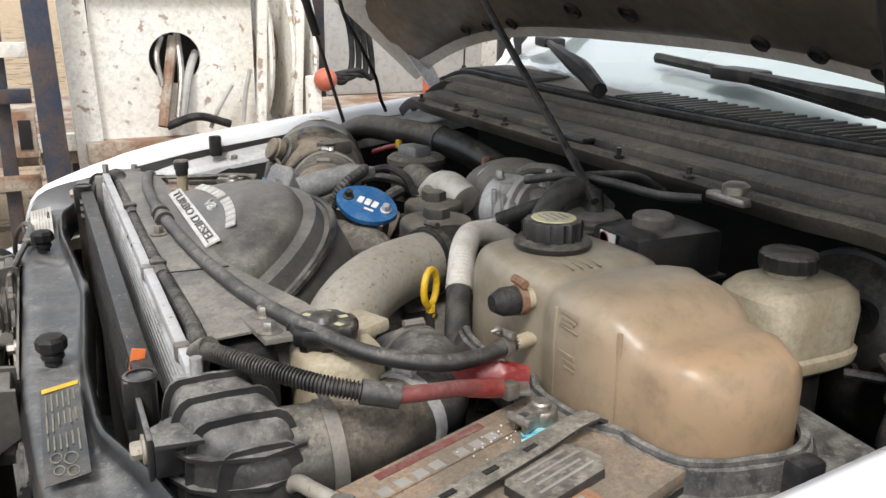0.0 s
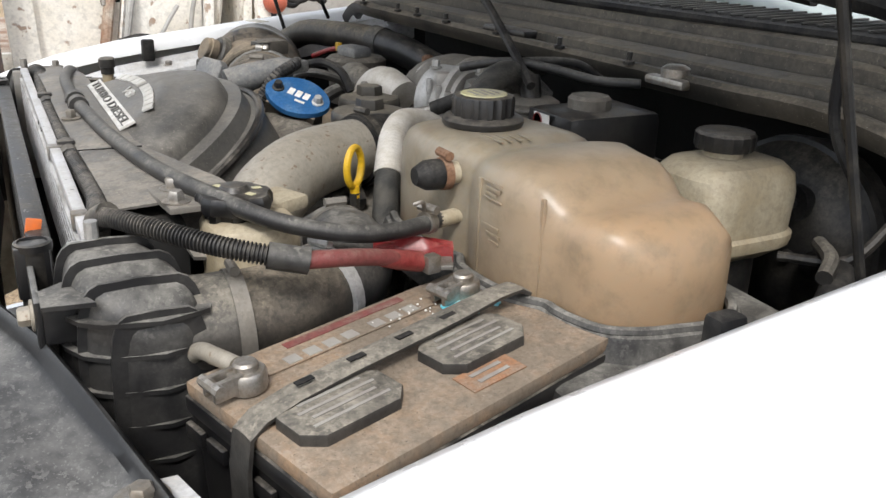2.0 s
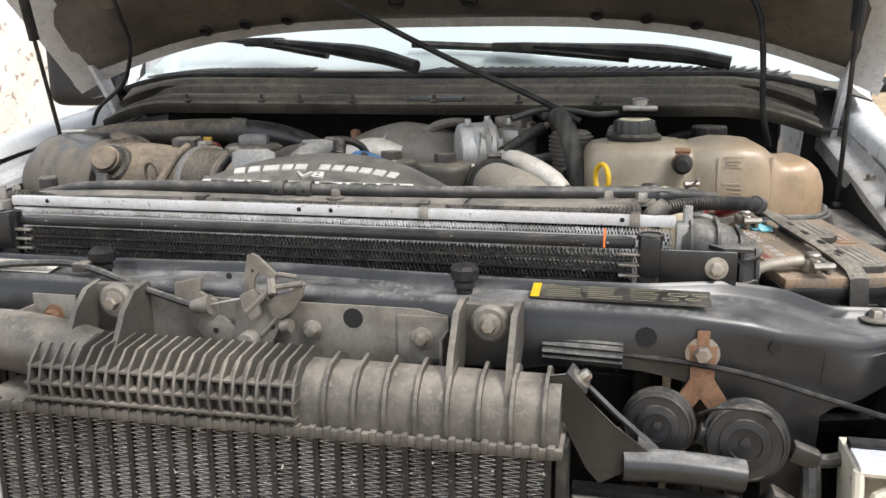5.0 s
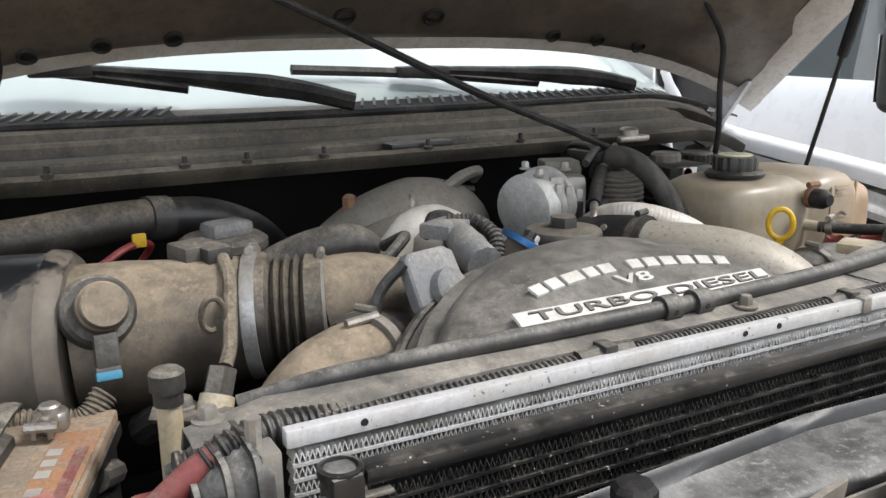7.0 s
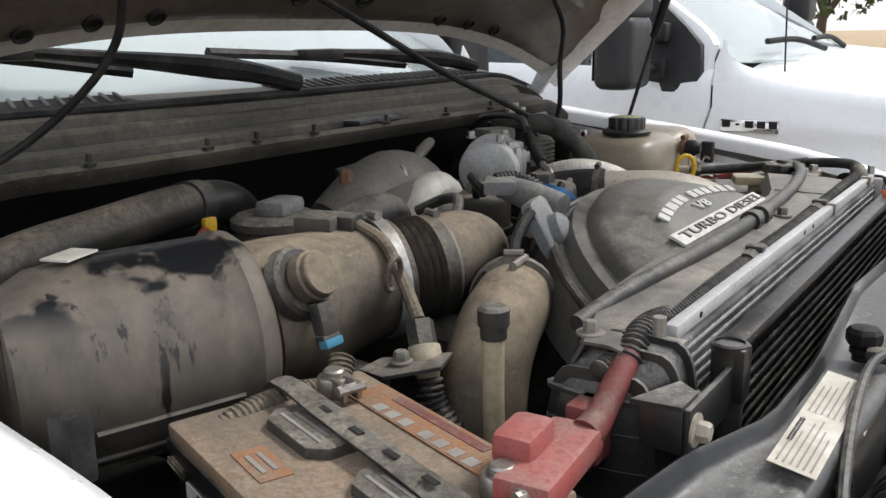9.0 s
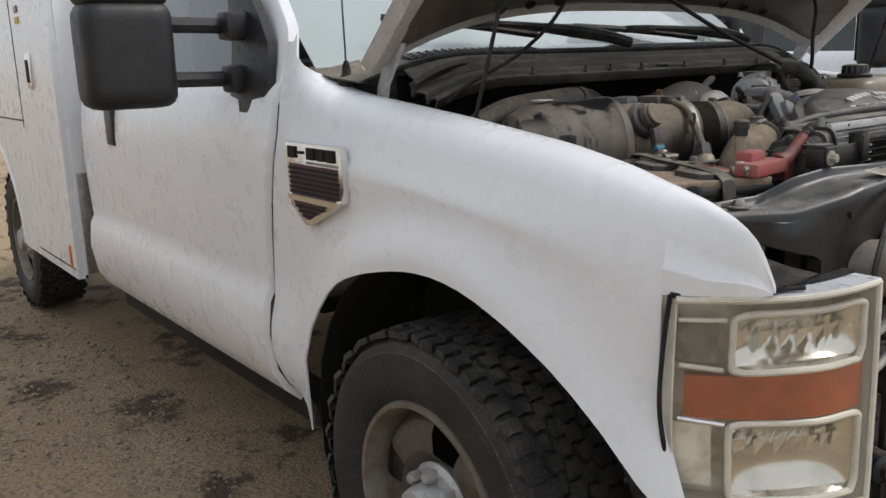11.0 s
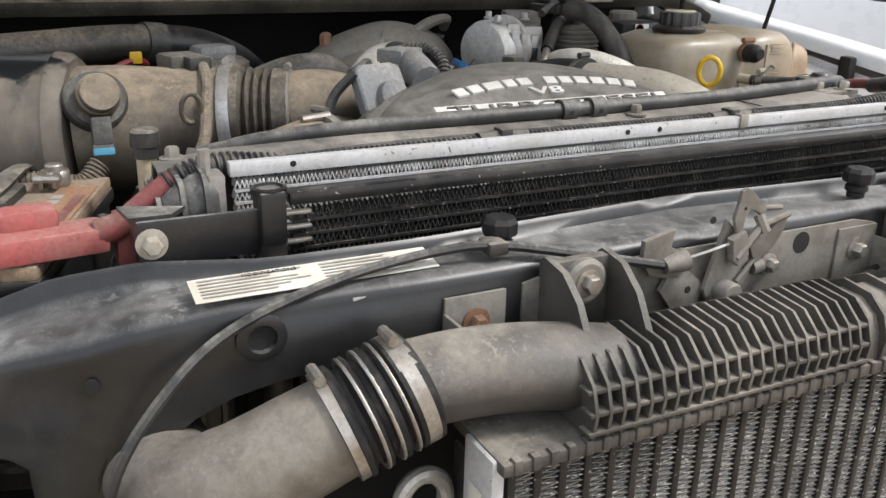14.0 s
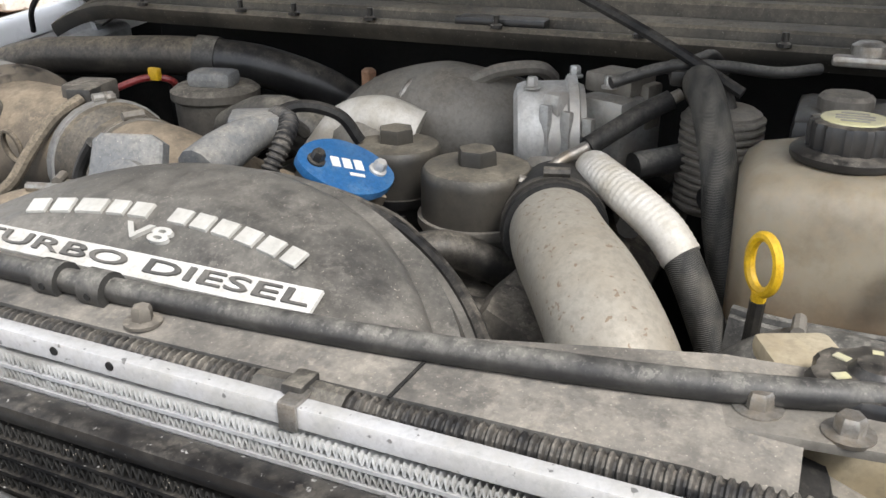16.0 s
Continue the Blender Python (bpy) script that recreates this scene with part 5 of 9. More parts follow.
def zigzag(name, x, y0, y1, rows, pitch, parent, material, depth=0.018, h=0.0085, edge_w=0.0013):
    """Corrugated fins between the flat tubes, in rows of height h."""
    vs, fs = [], []
    rr = random.Random(int(1000 * rows[0]))
    for z in rows:
        n = int((y1 - y0) / (pitch / 2))
        base = len(vs)
        for k in range(n + 1):
            y = y0 + (y1 - y0) * k / n + rr.uniform(-0.0006, 0.0006)
            zz = z + (h / 2 if k % 2 else -h / 2) * rr.uniform(0.86, 1.0)
            vs += [(x + rr.uniform(-0.0006, 0.0006), y, zz), (x + depth, y, zz)]
        fs += [(base + 2 * k, base + 2 * k + 2, base + 2 * k + 3, base + 2 * k + 1) for k in range(n)]
        edge = len(vs)
        vs += [(p[0] - 0.0003, p[1] + edge_w, p[2]) for p in vs[base:base + 2 * n + 2:2]]
        fs += [(base + 2 * k, base + 2 * k + 2, edge + k + 1, edge + k) for k in range(n)]
    me = bpy.data.meshes.new(name)
    me.from_pydata(vs, [], fs)
    me.materials.append(M[material])
    ob = new(name, me)
    ob.parent = parent
    ob.matrix_parent_inverse = rest[parent.name].inverted()
    rest[ob.name] = Matrix.Identity(4)
    return tagged(ob, kind="stuff")


RAD_ROWS = [1.1365 - 0.0118 * k for k in range(8)]
zigzag("fin_core", 0.088, -0.489, 0.456, RAD_ROWS, 0.0042, radiator, "fin_light", edge_w=0.0011)
for z in RAD_ROWS:
    bm = B_()
    rbox(bm, (0.0910, -0.0165, z - 0.0059), (0.008, 0.947, 0.0026), 0.0)
    part("flat_tube", bm, "rail_alloy", radiator)
# box behind the fins, near-black for the shade deep between them
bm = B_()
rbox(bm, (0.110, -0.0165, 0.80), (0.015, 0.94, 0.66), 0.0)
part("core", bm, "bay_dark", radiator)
RAD_X = 0.014
T_SEC = [(0.468, 0.092, 0.036, 1.138), (0.478, 0.093, 0.041, 1.142), (0.50, 0.097, 0.046, 1.141), (0.53, 0.105, 0.050, 1.134), (0.556, 0.114, 0.047, 1.120), (0.570, 0.120, 0.036, 1.104), (0.576, 0.122, 0.022, 1.085)]


def tank_ring(y, cx, hx, zt, s, grow=0.0):
    zb = 0.72
    cz, hz, e = (zt + zb) / 2, (zt - zb) / 2 + grow, 0.32
    out = []
    for k in range(32):
        q = 2 * math.pi * k / 32
        c, d = math.cos(q), math.sin(q)
        out.append((cx + (hx + grow) * math.copysign(abs(c) ** e, c), s * y, cz + hz * math.copysign(abs(d) ** e, d)))
    return out


for s in (1, -1):
    # end tank, swelling outwards, with a grid of ribs
    bm = B_()
    off = 0.006 if s > 0 else 0.032
    sec = [(off + 0.468 + (q[0] - 0.468) * (0.55 if s > 0 else 0.92), q[1] + RAD_X, q[2], q[3] + 0.007) for q in T_SEC]
    loft(bm, [tank_ring(*q, s) for q in sec])
    part("end_tank", bm, "tank_plastic", radiator, "black ribbed plastic end tank", sharp=50)
    for y in [off + q for q in ((0.480, 0.500, 0.518) if s > 0 else (0.480, 0.512, 0.540, 0.562))]:
        cx, hx, zt = (lerp_table([(q[0], q[j]) for q in sec], y) for j in (1, 2, 3))
        bm = B_()
        loft(bm, [tank_ring(y - 0.0022, cx, hx, zt, s, 0.006), tank_ring(y + 0.0022, cx, hx, zt, s, 0.006)], smooth=False)
        part("tank_rib", bm, "tank_plastic", radiator)
    for z in (1.108, 1.078, 1.045, 1.012, 0.978):
        bm = B_()
        poly = [(q[1] - q[2] - 0.0065, s * q[0]) for q in sec[:6]] + [(0.122 + RAD_X, s * (sec[-1][0] + 0.005))] + [(q[1] + q[2] + 0.0065, s * q[0]) for q in sec[:6][::-1]]
        prism(bm, poly, z - 0.002, z + 0.002)
        part("tank_rib", bm, "tank_plastic", radiator)
    bm = B_()
    prism(bm, [(0.069, s * (0.50 + off)), (0.049, s * (0.515 + off)), (0.049, s * (0.55 + off)), (0.089, s * (0.555 + off))], 1.124, 1.128)
    part("tank_ledge", bm, "tank_plastic", radiator)
    bm = B_()
    rbox(bm, (0.092, s * (0.469 + off), 1.05), (0.03, 0.016, 0.20), 0.003)
    tube(bm, [(0.098, s * (0.475 + off), 1.14), (0.098, s * (0.475 + off), 1.170)], 0.006, 8, 1)
    part("header_edge", bm, "alloy", radiator)
    bm = B_()
    rbox(bm, (0.047, s * 0.500 - 0.006, 1.104), (0.006, 0.115, 0.042), 0.003)
    rbox(bm, (0.050, s * 0.4485 - 0.0135, 1.116), (0.03, 0.024, 0.05), 0.004)
    rbox(bm, (0.067, s * 0.555 - 0.006, 1.104), (0.035, 0.006, 0.036), 0.002)
    br = part("mount_bracket", bm, "core_plastic", radiator)
    bolt(br, (0.044, s * 0.540, 1.105), (-1, 0, 0), 0.0085, "dull_pipe", 1.6)

# ---- condenser ----
cond = thing("condenser", (0.04, 0, 0.6), "black air-conditioning condenser with fine dusty fins", "condenser")
bm = B_()
rbox(bm, (0.058, -0.0135, 1.129), (0.022, 0.862, 0.013), 0.005)
part("top_tube", bm, "cond_tube", cond)
C_ROWS = [1.1145 - 0.0135 * k for k in range(12)]
zigzag("fin_core", 0.050, -0.439, 0.412, C_ROWS, 0.0052, cond, "cond_fin", 0.014, 0.0095, 0.0009)
for z in C_ROWS:
    bm = B_()
    rbox(bm, (0.058, -0.0135, z - 0.0068), (0.019, 0.857, 0.0026), 0.0)
    part("flat_tube", bm, "cond_tube", cond)
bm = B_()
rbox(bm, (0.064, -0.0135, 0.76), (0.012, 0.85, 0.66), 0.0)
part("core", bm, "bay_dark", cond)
for s in (1, -1):
    bm = B_()
    tube(bm, [(0.052, s * 0.4485 - 0.0135, 1.138), (0.052, s * 0.4485 - 0.0135, 0.55)], 0.0145, 14, 1)
    part("header_tube", bm, "dark_metal", cond)
    bm = B_()
    lathe(bm, [(0.0165, 0), (0.0165, 0.006), (0.013, 0.007), (0.0125, 0.004), (0.001, 0.004)], (0.052, s * 0.4485 - 0.0135, 1.136), seg=16)
    part("header_cap", bm, "black_plastic", cond)
    for k in range(3):
        bm = B_()
        rbox(bm, (0.048, s * 0.4265 - 0.0135, 1.117 - 0.0135 * k), (0.008, 0.03, 0.0035), 0.001)
        part("tube_end", bm, "steel", cond)
bm = B_()
rbox(bm, (0.055, -0.407, 1.1345), (0.014, 0.003, 0.024), 0.001, ry=12)
part("paint_dab", bm, "orange", cond, "orange tag on the condenser end")

# ---- charge-air cooler ----
ic = thing("charge_air_cooler", (-0.15, -0.03, 0.45), "charge-air cooler with ribbed black tank and stone-chipped fins", "intercooler")
Y0, Y1, Z0, Z1, XF = -0.372, 0.312, 0.46, 0.955, -0.172
bm = B_()
rbox(bm, (-0.138, (Y0 + Y1) / 2, (Z0 + Z1) / 2), (0.036, Y1 - Y0, Z1 - Z0), 0.0)
part("core_back", bm, "bay_dark", ic)
NT = 27
for k in range(NT):
    y = Y0 + 0.008 + (Y1 - Y0 - 0.016) * k / (NT - 1)
    bm = B_()
    rbox(bm, (-0.160, y, (Z0 + Z1) / 2), (0.026, 0.0078, Z1 - Z0), 0.002)
    part("core_tube", bm, "cond_tube", ic)
vs, fs = [], []
rr = random.Random(8)
for k in range(NT - 1):
    ya = Y0 + 0.008 + (Y1 - Y0 - 0.016) * k / (NT - 1) + 0.0034
    yb = Y0 + 0.008 + (Y1 - Y0 - 0.016) * (k + 1) / (NT - 1) - 0.0034
    n = int((Z1 - Z0) / 0.0028)
    base = len(vs)
    for j in range(n + 1):
        z = Z0 + (Z1 - Z0) * j / n
        side = j % 2
        x = XF + rr.uniform(0, 0.0015)
        vs += [(x, yb if side else ya, z), (x + 0.02, yb if side else ya, z)]
    fs += [(base + 2 * j, base + 2 * j + 2, base + 2 * j + 3, base + 2 * j + 1) for j in range(n)]
    edge = len(vs)
    vs += [(p[0] - 0.0003, p[1], p[2] + 0.0009) for p in vs[base:base + 2 * n + 2:2]]
    fs += [(base + 2 * j, base + 2 * j + 2, edge + j + 1, edge + j) for j in range(n)]
me = bpy.data.meshes.new("fin_core")
me.from_pydata(vs, [], fs)
M["fin_dark"] = surface("fin_dark", (0.35, 0.345, 0.335), 0.42, metal=0.2, second=(0.16, 0.157, 0.15), dust=0.0, scale=9, specks=0.95, speckcol=(0.86, 0.86, 0.84), bump=0.0, speck_scale=260)
me.materials.append(M["fin_dark"])
ob = new("fin_core", me)
ob.parent, ob.matrix_parent_inverse = ic, rest[ic.name].inverted()
tagged(ob, kind="stuff")
# bent fins that shine
for k in range(170):
    y, z = rr.uniform(Y0 + 0.01, Y1 - 0.01), rr.choice((rr.uniform(0.5, 0.95), rr.uniform(0.48, 0.66)))
    if k < 60:
        kk = round((y - Y0) / ((Y1 - Y0) / 26) - 0.5) + 0.5
        y = Y0 + kk * (Y1 - Y0) / 26
    bm = B_()
    rbox(bm, (XF - 0.0012, y, z), (0.0012, rr.uniform(0.0012, 0.0042), rr.uniform(0.0025, 0.008) * (2.4 if z < 0.66 else 1)), 0.0005, rx=rr.uniform(-35, 35), taper=rr.uniform(0.3, 1.0))
    part("bent_fin", bm, "bright_alloy", ic)
# side channels
for y, s in ((Y1 + 0.006, 1), (Y0 - 0.006, -1)):
    bm = B_()
    rbox(bm, (-0.150, y, (Z0 + Z1) / 2), (0.048, 0.012, Z1 - Z0 + 0.01), 0.002)
    part("side_channel", bm, "rail_alloy" if s > 0 else "dark_metal", ic)
bm = B_()
rbox(bm, (-0.118, Y1 + 0.008, 0.86), (0.03, 0.004, 0.16), 0.001)
part("label_backing", bm, "black_plastic", ic)
bm = B_()
rbox(bm, (-0.150, Y1 + 0.0135, 0.885), (0.022, 0.0015, 0.075), 0.0004)
lab = part("barcode_label", bm, "paper", ic)
for k in range(9):
    bm = B_()
    rbox(bm, (-0.152, Y1 + 0.0146, 0.868 + 0.005 * k), (0.012, 0.0008, 0.0022 if k % 3 else 0.0034), 0.0)
    part("print_bar", bm, "bay_dark", lab)
for k in range(6):
    bm = B_()
    rbox(bm, (-0.142, Y1 + 0.0125, 0.52 + 0.055 * k), (0.010, 0.0012, 0.010), 0.001)
    part("slot", bm, "bay_dark", ic)

# upper tank: rounded body, grid of ribs at one side and hoops at the other
bm = B_()
rings = []
for y in [-0.375 + 0.0345 * k for k in range(18)] + [0.235]:
    lift = 0.0
    rings.append([(x, y, z) for x, z in ((-0.178, 0.957), (-0.179, 0.968), (-0.176, 0.990), (-0.168, 1.008), (-0.150, 1.020), (-0.125, 1.022), (-0.108, 1.012), (-0.100, 0.99), (-0.100, 0.957))])
loft(bm, rings)
tank = part("upper_tank", bm, "tank_dust", ic, "dusty black ribbed plastic tank")
bm = B_()
rbox(bm, (-0.140, -0.03, 0.956), (0.09, 0.70, 0.012), 0.003)
part("tank_flange", bm, "tank_dust", tank)
for k in range(40):
    bm = B_()
    rbox(bm, (-0.182, Y0 + 0.004 + 0.0173 * k, 0.958), (0.010, 0.008, 0.014), 0.002)
    part("crimp_tab", bm, "tank_dust", tank)


def hoop(y, z_lo, w, proud):
    bm = B_()
    pts = [(-0.179, 0.962), (-0.182, 0.985), (-0.174, 1.008), (-0.155, 1.025), (-0.125, 1.029), (-0.103, 1.018), (-0.094, 0.99)]
    prof = [(x - (proud if x < -0.14 else -proud * 0.5), z + proud * 0.6) for x, z in pts]
    inn = [(x + 0.006 * (1 if x < -0.14 else -1), z - 0.008) for x, z in pts][::-1]
    poly = prof + inn
    a = [bm.verts.new((x, y - w / 2, z)) for x, z in poly]
    b = [bm.verts.new((x, y + w / 2, z)) for x, z in poly]
    n = len(pts)
    for i in range(n - 1):
        j = 2 * n - 1 - i
        bm.faces.new((a[i], a[i + 1], a[j - 1], a[j]))
        bm.faces.new((b[j], b[j - 1], b[i + 1], b[i]))
        bm.faces.new((a[i], b[i], b[i + 1], a[i + 1]))
        bm.faces.new((a[j], a[j - 1], b[j - 1], b[j]))
    part("hoop_rib", bm, "tank_dust", tank)


for k in range(8):
    hoop(-0.36 + 0.034 * k, 0.96, 0.004, 0.003)
for k in range(24):
    hoop(-0.09 + 0.0142 * k, 0.96, 0.0032, 0.009)
for k in range(3):
    bm = B_()
    z = (0.972, 0.990, 1.008)[k]
    x = (-0.186, -0.186, -0.180)[k]
    rbox(bm, (x + 0.004, 0.075, z), (0.016, 0.335, 0.004), 0.001)
    part("grid_rib", bm, "tank_dust", tank)
# outlet elbow towards the pipe
bm = B_()
rings = []
for f in [k / 10 for k in range(11)]:
    y = 0.18 + 0.19 * f
    cx, cz = -0.132 + 0.02 * f, 0.995 + 0.018 * math.sin(f * 2.2)
    rx, rz = 0.046 - 0.006 * f, 0.040 - 0.000 * f
    tilt = radians(28) * f
    rings.append([(cx + rx * math.cos(a) - 0.0 * f, y + rz * math.sin(a) * math.sin(tilt) * 0.8, cz + rz * math.sin(a) * math.cos(tilt)) for a in [2 * math.pi * j / 20 for j in range(20)]])
loft(bm, rings)
part("outlet_elbow", bm, "tank_dust", tank)
# mounting brackets up to the support
for yc, rnd in ((-0.288, False), (0.182, True)):
    for dy in (-0.032, 0.032):
        bm = B_()
        pts = [(-0.165, 0.955), (-0.172, 1.0), (-0.150, 1.045), (-0.12, 1.083), (-0.085, 1.088), (-0.063, 1.085), (-0.063, 1.03), (-0.095, 1.01), (-0.10, 0.955)] if not rnd else \
              [(-0.165, 0.975), (-0.15, 1.02), (-0.125, 1.06), (-0.10, 1.08), (-0.07, 1.085), (-0.063, 1.08), (-0.063, 1.0), (-0.10, 0.975)]
        prism(bm, pts, -0.0035, 0.0035, Matrix(((1, 0, 0, 0), (0, 0, 1, yc + dy), (0, 1, 0, 0), (0, 0, 0, 1))))
        part("bracket_web", bm, "tank_dust", tank)
    bm = B_()
    rbox(bm, (-0.075, yc, 1.045), (0.014, 0.062, 0.075), 0.004)
    part("bracket_face", bm, "tank_dust", tank)
    bm = B_()
    lathe(bm, [(0.022, 0), (0.022, 0.006), (0.018, 0.009), (0.010, 0.009)], (-0.082, yc, 1.062), (-1, 0, 0), 24)
    part("rubber_bushing", bm, "dust_alloy", tank)
    bolt(tank, (-0.090, yc, 1.062), (-1, 0, 0), 0.0095, "steel", 1.4)
for yc in (-0.205, 0.285):
    bm = B_()
    rbox(bm, (-0.066, yc, 1.022), (0.004, 0.062, 0.075), 0.0015)
    rbox(bm, (-0.085, yc - 0.030 * (1 if yc < 0 else -1), 1.0), (0.04, 0.004, 0.09), 0.0015)
    p = part("support_plate", bm, "dust_alloy", support)
    bolt(p, (-0.068, yc, 1.033), (-1, 0, 0), 0.0085, "rust" if yc > 0 else "steel", 1.6)

# charge pipe on the passenger side
cp = thing("charge_pipe", (-0.08, 0.55, 0.92), "dusty cast alloy charge pipe with black ribbed boot", "pipe")
bm = B_()
tube(bm, [(-0.112, 0.360, 1.012), (-0.112, 0.395, 1.000), (-0.110, 0.432, 0.986)], 0.0455, 28, 6, ribs=5, depth=0.007)
part("rubber_boot", bm, "clean_rubber", cp, "black ribbed rubber boot")
clamp(cp, (-0.112, 0.372, 1.008), (0.0, 1, -0.33), 0.0475, 0.016, "steel")
clamp(cp, (-0.110, 0.430, 0.987), (0.02, 1, -0.38), 0.0465, 0.010, "steel")
for k in range(3):
    bm = B_()
    lathe(bm, [(0.0488, -0.0014), (0.0496, 0), (0.0488, 0.0014)], (-0.112, 0.386 + 0.013 * k, 1.003 - 0.0045 * k), (0, 1, -0.34), 30)
    part("retaining_ring", bm, "steel", cp)
bm = B_()
tube(bm, [(-0.110, 0.432, 0.986), (-0.106, 0.47, 0.970), (-0.098, 0.512, 0.948), (-0.078, 0.542, 0.932), (-0.03, 0.560, 0.928), (0.03, 0.565, 0.932), (0.08, 0.565, 0.94)], [0.0425, 0.044, 0.048, 0.048, 0.046, 0.043, 0.042], 28, 8)
part("pipe", bm, "cast_dull", cp, "matt cast alloy pipe, dulled with dust")
bm = B_()
tube(bm, [(-0.03, 0.560, 0.928), (0.05, 0.566, 0.936)], [0.050, 0.047], 24, 4)
part("rear_boot", bm, "clean_rubber", cp)

# fluid lines and small coolers low on the passenger side
lines = thing("cooler_lines", (-0.06, 0.5, 0.8), "bare aluminium refrigerant lines with block fittings", "pipes")
for pts, r, mt_ in (([(-0.02, 0.60, 0.815), (-0.05, 0.56, 0.808), (-0.06, 0.53, 0.817), (-0.058, 0.50, 0.830)], 0.0095, "bright_alloy"),
                    ([(-0.02, 0.60, 0.755), (-0.05, 0.56, 0.742), (-0.06, 0.53, 0.748), (-0.058, 0.50, 0.762)], 0.0085, "bright_alloy"),
                    ([(-0.05, 0.505, 0.81), (-0.07, 0.49, 0.785), (-0.075, 0.46, 0.775), (-0.075, 0.43, 0.775)], 0.010, "rubber"),
                    ([(-0.075, 0.43, 0.775), (-0.075, 0.405, 0.775), (-0.075, 0.388, 0.765), (-0.075, 0.385, 0.72), (-0.075, 0.385, 0.62), (-0.075, 0.375, 0.59)], 0.007, "alloy"),
                    ([(-0.05, 0.62, 0.80), (-0.07, 0.585, 0.72), (-0.075, 0.555, 0.66)], 0.005, "clean_rubber")):
    bm = B_()
    tube(bm, pts, r, 12, 7)
    part("line", bm, mt_, lines)
for y, z in ((0.49, 0.832), (0.49, 0.765)):
    bm = B_()
    rbox(bm, (-0.055, y, z), (0.03, 0.032, 0.03), 0.004)
    b2 = part("block_fitting", bm, "alloy", lines)
    bolt(b2, (-0.072, y, z), (-1, 0, 0), 0.007, "steel", 1.3)
bm = B_()
for k in range(4):
    lathe(bm, [(0.0115, -0.003), (0.0128, 0), (0.0115, 0.003)], (-0.075, 0.432 + 0.007 * k, 0.775), (0, 1, 0), 16)
part("crimp", bm, "steel", lines)
oc = thing("oil_cooler", (-0.06, 0.45, 0.5), "small black finned oil cooler beside the radiator", "cooler")
bm = B_()
for k in range(24):
    rbox(bm, (-0.06, 0.43, 0.47 + 0.0105 * k), (0.022, 0.15, 0.003), 0.0)
tagged(part("fin_core", bm, "dark_metal", oc), kind="stuff")
bm = B_()
rbox(bm, (-0.05, 0.43, 0.59), (0.012, 0.155, 0.26), 0.002)
part("cooler_back", bm, "bay_dark", oc)
for y in (0.505, 0.355):
    bm = B_()
    rbox(bm, (-0.06, y, 0.59), (0.028, 0.010, 0.29), 0.003)
    part("cooler_side", bm, "dark_metal", oc)
bm = B_()
rbox(bm, (-0.085, 0.465, 0.695), (0.035, 0.06, 0.04), 0.006)
part("valve_block", bm, "rust", oc, "rusty valve block")
bm = B_()
tube(bm, [(-0.085, 0.435, 0.70), (-0.085, 0.435, 0.62)], 0.017, 14, 3, ribs=6, depth=0.006)
part("ribbed_plug", bm, "dark_metal", oc)
bm = B_()
tube(bm, [(-0.08, 0.50, 0.585), (-0.085, 0.46, 0.60), (-0.085, 0.42, 0.625)], [0.014, 0.018, 0.012], 12, 5)
part("pump_arm", bm, "dust_alloy", oc)
bm = B_()
rbox(bm, (-0.04, 0.56, 0.62), (0.06, 0.09, 0.16), 0.015)
part("duct", bm, "black_plastic", oc)
bm = B_()
lathe(bm, [(0.026, 0), (0.028, 0.01), (0.028, 0.045), (0.018, 0.05), (0.016, 0.06)], (-0.06, 0.55, 0.58), (-1, 0.3, 0), 20)
part("sensor_body", bm, "black_plastic", oc)
bm = B_()
rbox(bm, (-0.115, 0.56, 0.555), (0.012, 0.012, 0.03), 0.003)
part("sensor_tip", bm, "yellow", oc)
hk = thing("lifting_eye", (-0.10, 0.345, 0.885), "grey steel lifting eye behind the cooler edge", "eye")
bm = B_()
tube(bm, [(-0.105, 0.352 + 0.022 * math.cos(a), 0.888 + 0.026 * math.sin(a)) for a in [k * math.pi / 8 for k in range(17)]], 0.008, 10, 2)
part("ring", bm, "alloy", hk)
bm = B_()
rbox(bm, (-0.100, 0.345, 0.855), (0.006, 0.03, 0.03), 0.002)
part("foot", bm, "dark_metal", hk)

# side bracket, small cooler and horns on the driver's side
sb = thing("cooler_bracket", (-0.13, -0.44, 0.91), "black pressed-steel bracket beside the charge-air cooler", "bracket")
for nm, rows in (("front_flange", [[(-0.148, -0.360, 1.028), (-0.147, -0.378, 1.031)], [(-0.147, -0.368, 1.000), (-0.145, -0.398, 1.008)], [(-0.144, -0.384, 0.960), (-0.140, -0.430, 0.975)], [(-0.139, -0.402, 0.922), (-0.130, -0.460, 0.948)], [(-0.136, -0.416, 0.905), (-0.126, -0.476, 0.936)]]),
                 ("bolt_face", [[(-0.147, -0.378, 1.031), (-0.104, -0.381, 1.027)], [(-0.145, -0.398, 1.008), (-0.102, -0.400, 1.006)]]),
                 ("rear_arm", [[(-0.113, -0.400, 1.006), (-0.102, -0.401, 1.005)], [(-0.111, -0.432, 0.974), (-0.100, -0.434, 0.973)], [(-0.110, -0.476, 0.936), (-0.098, -0.478, 0.935)]]),
                 ("foot", [[(-0.131, -0.455, 0.952), (-0.098, -0.456, 0.953)], [(-0.126, -0.476, 0.936), (-0.098, -0.478, 0.935)]])):
    bm = B_()
    sheet(bm, rows, 0.0028)
    part(nm, bm, "core_plastic", sb)
bolt(sb, (-0.125, -0.392, 1.018), (0.02, -0.76, 0.65), 0.007, "steel", 1.8)
bm = B_()
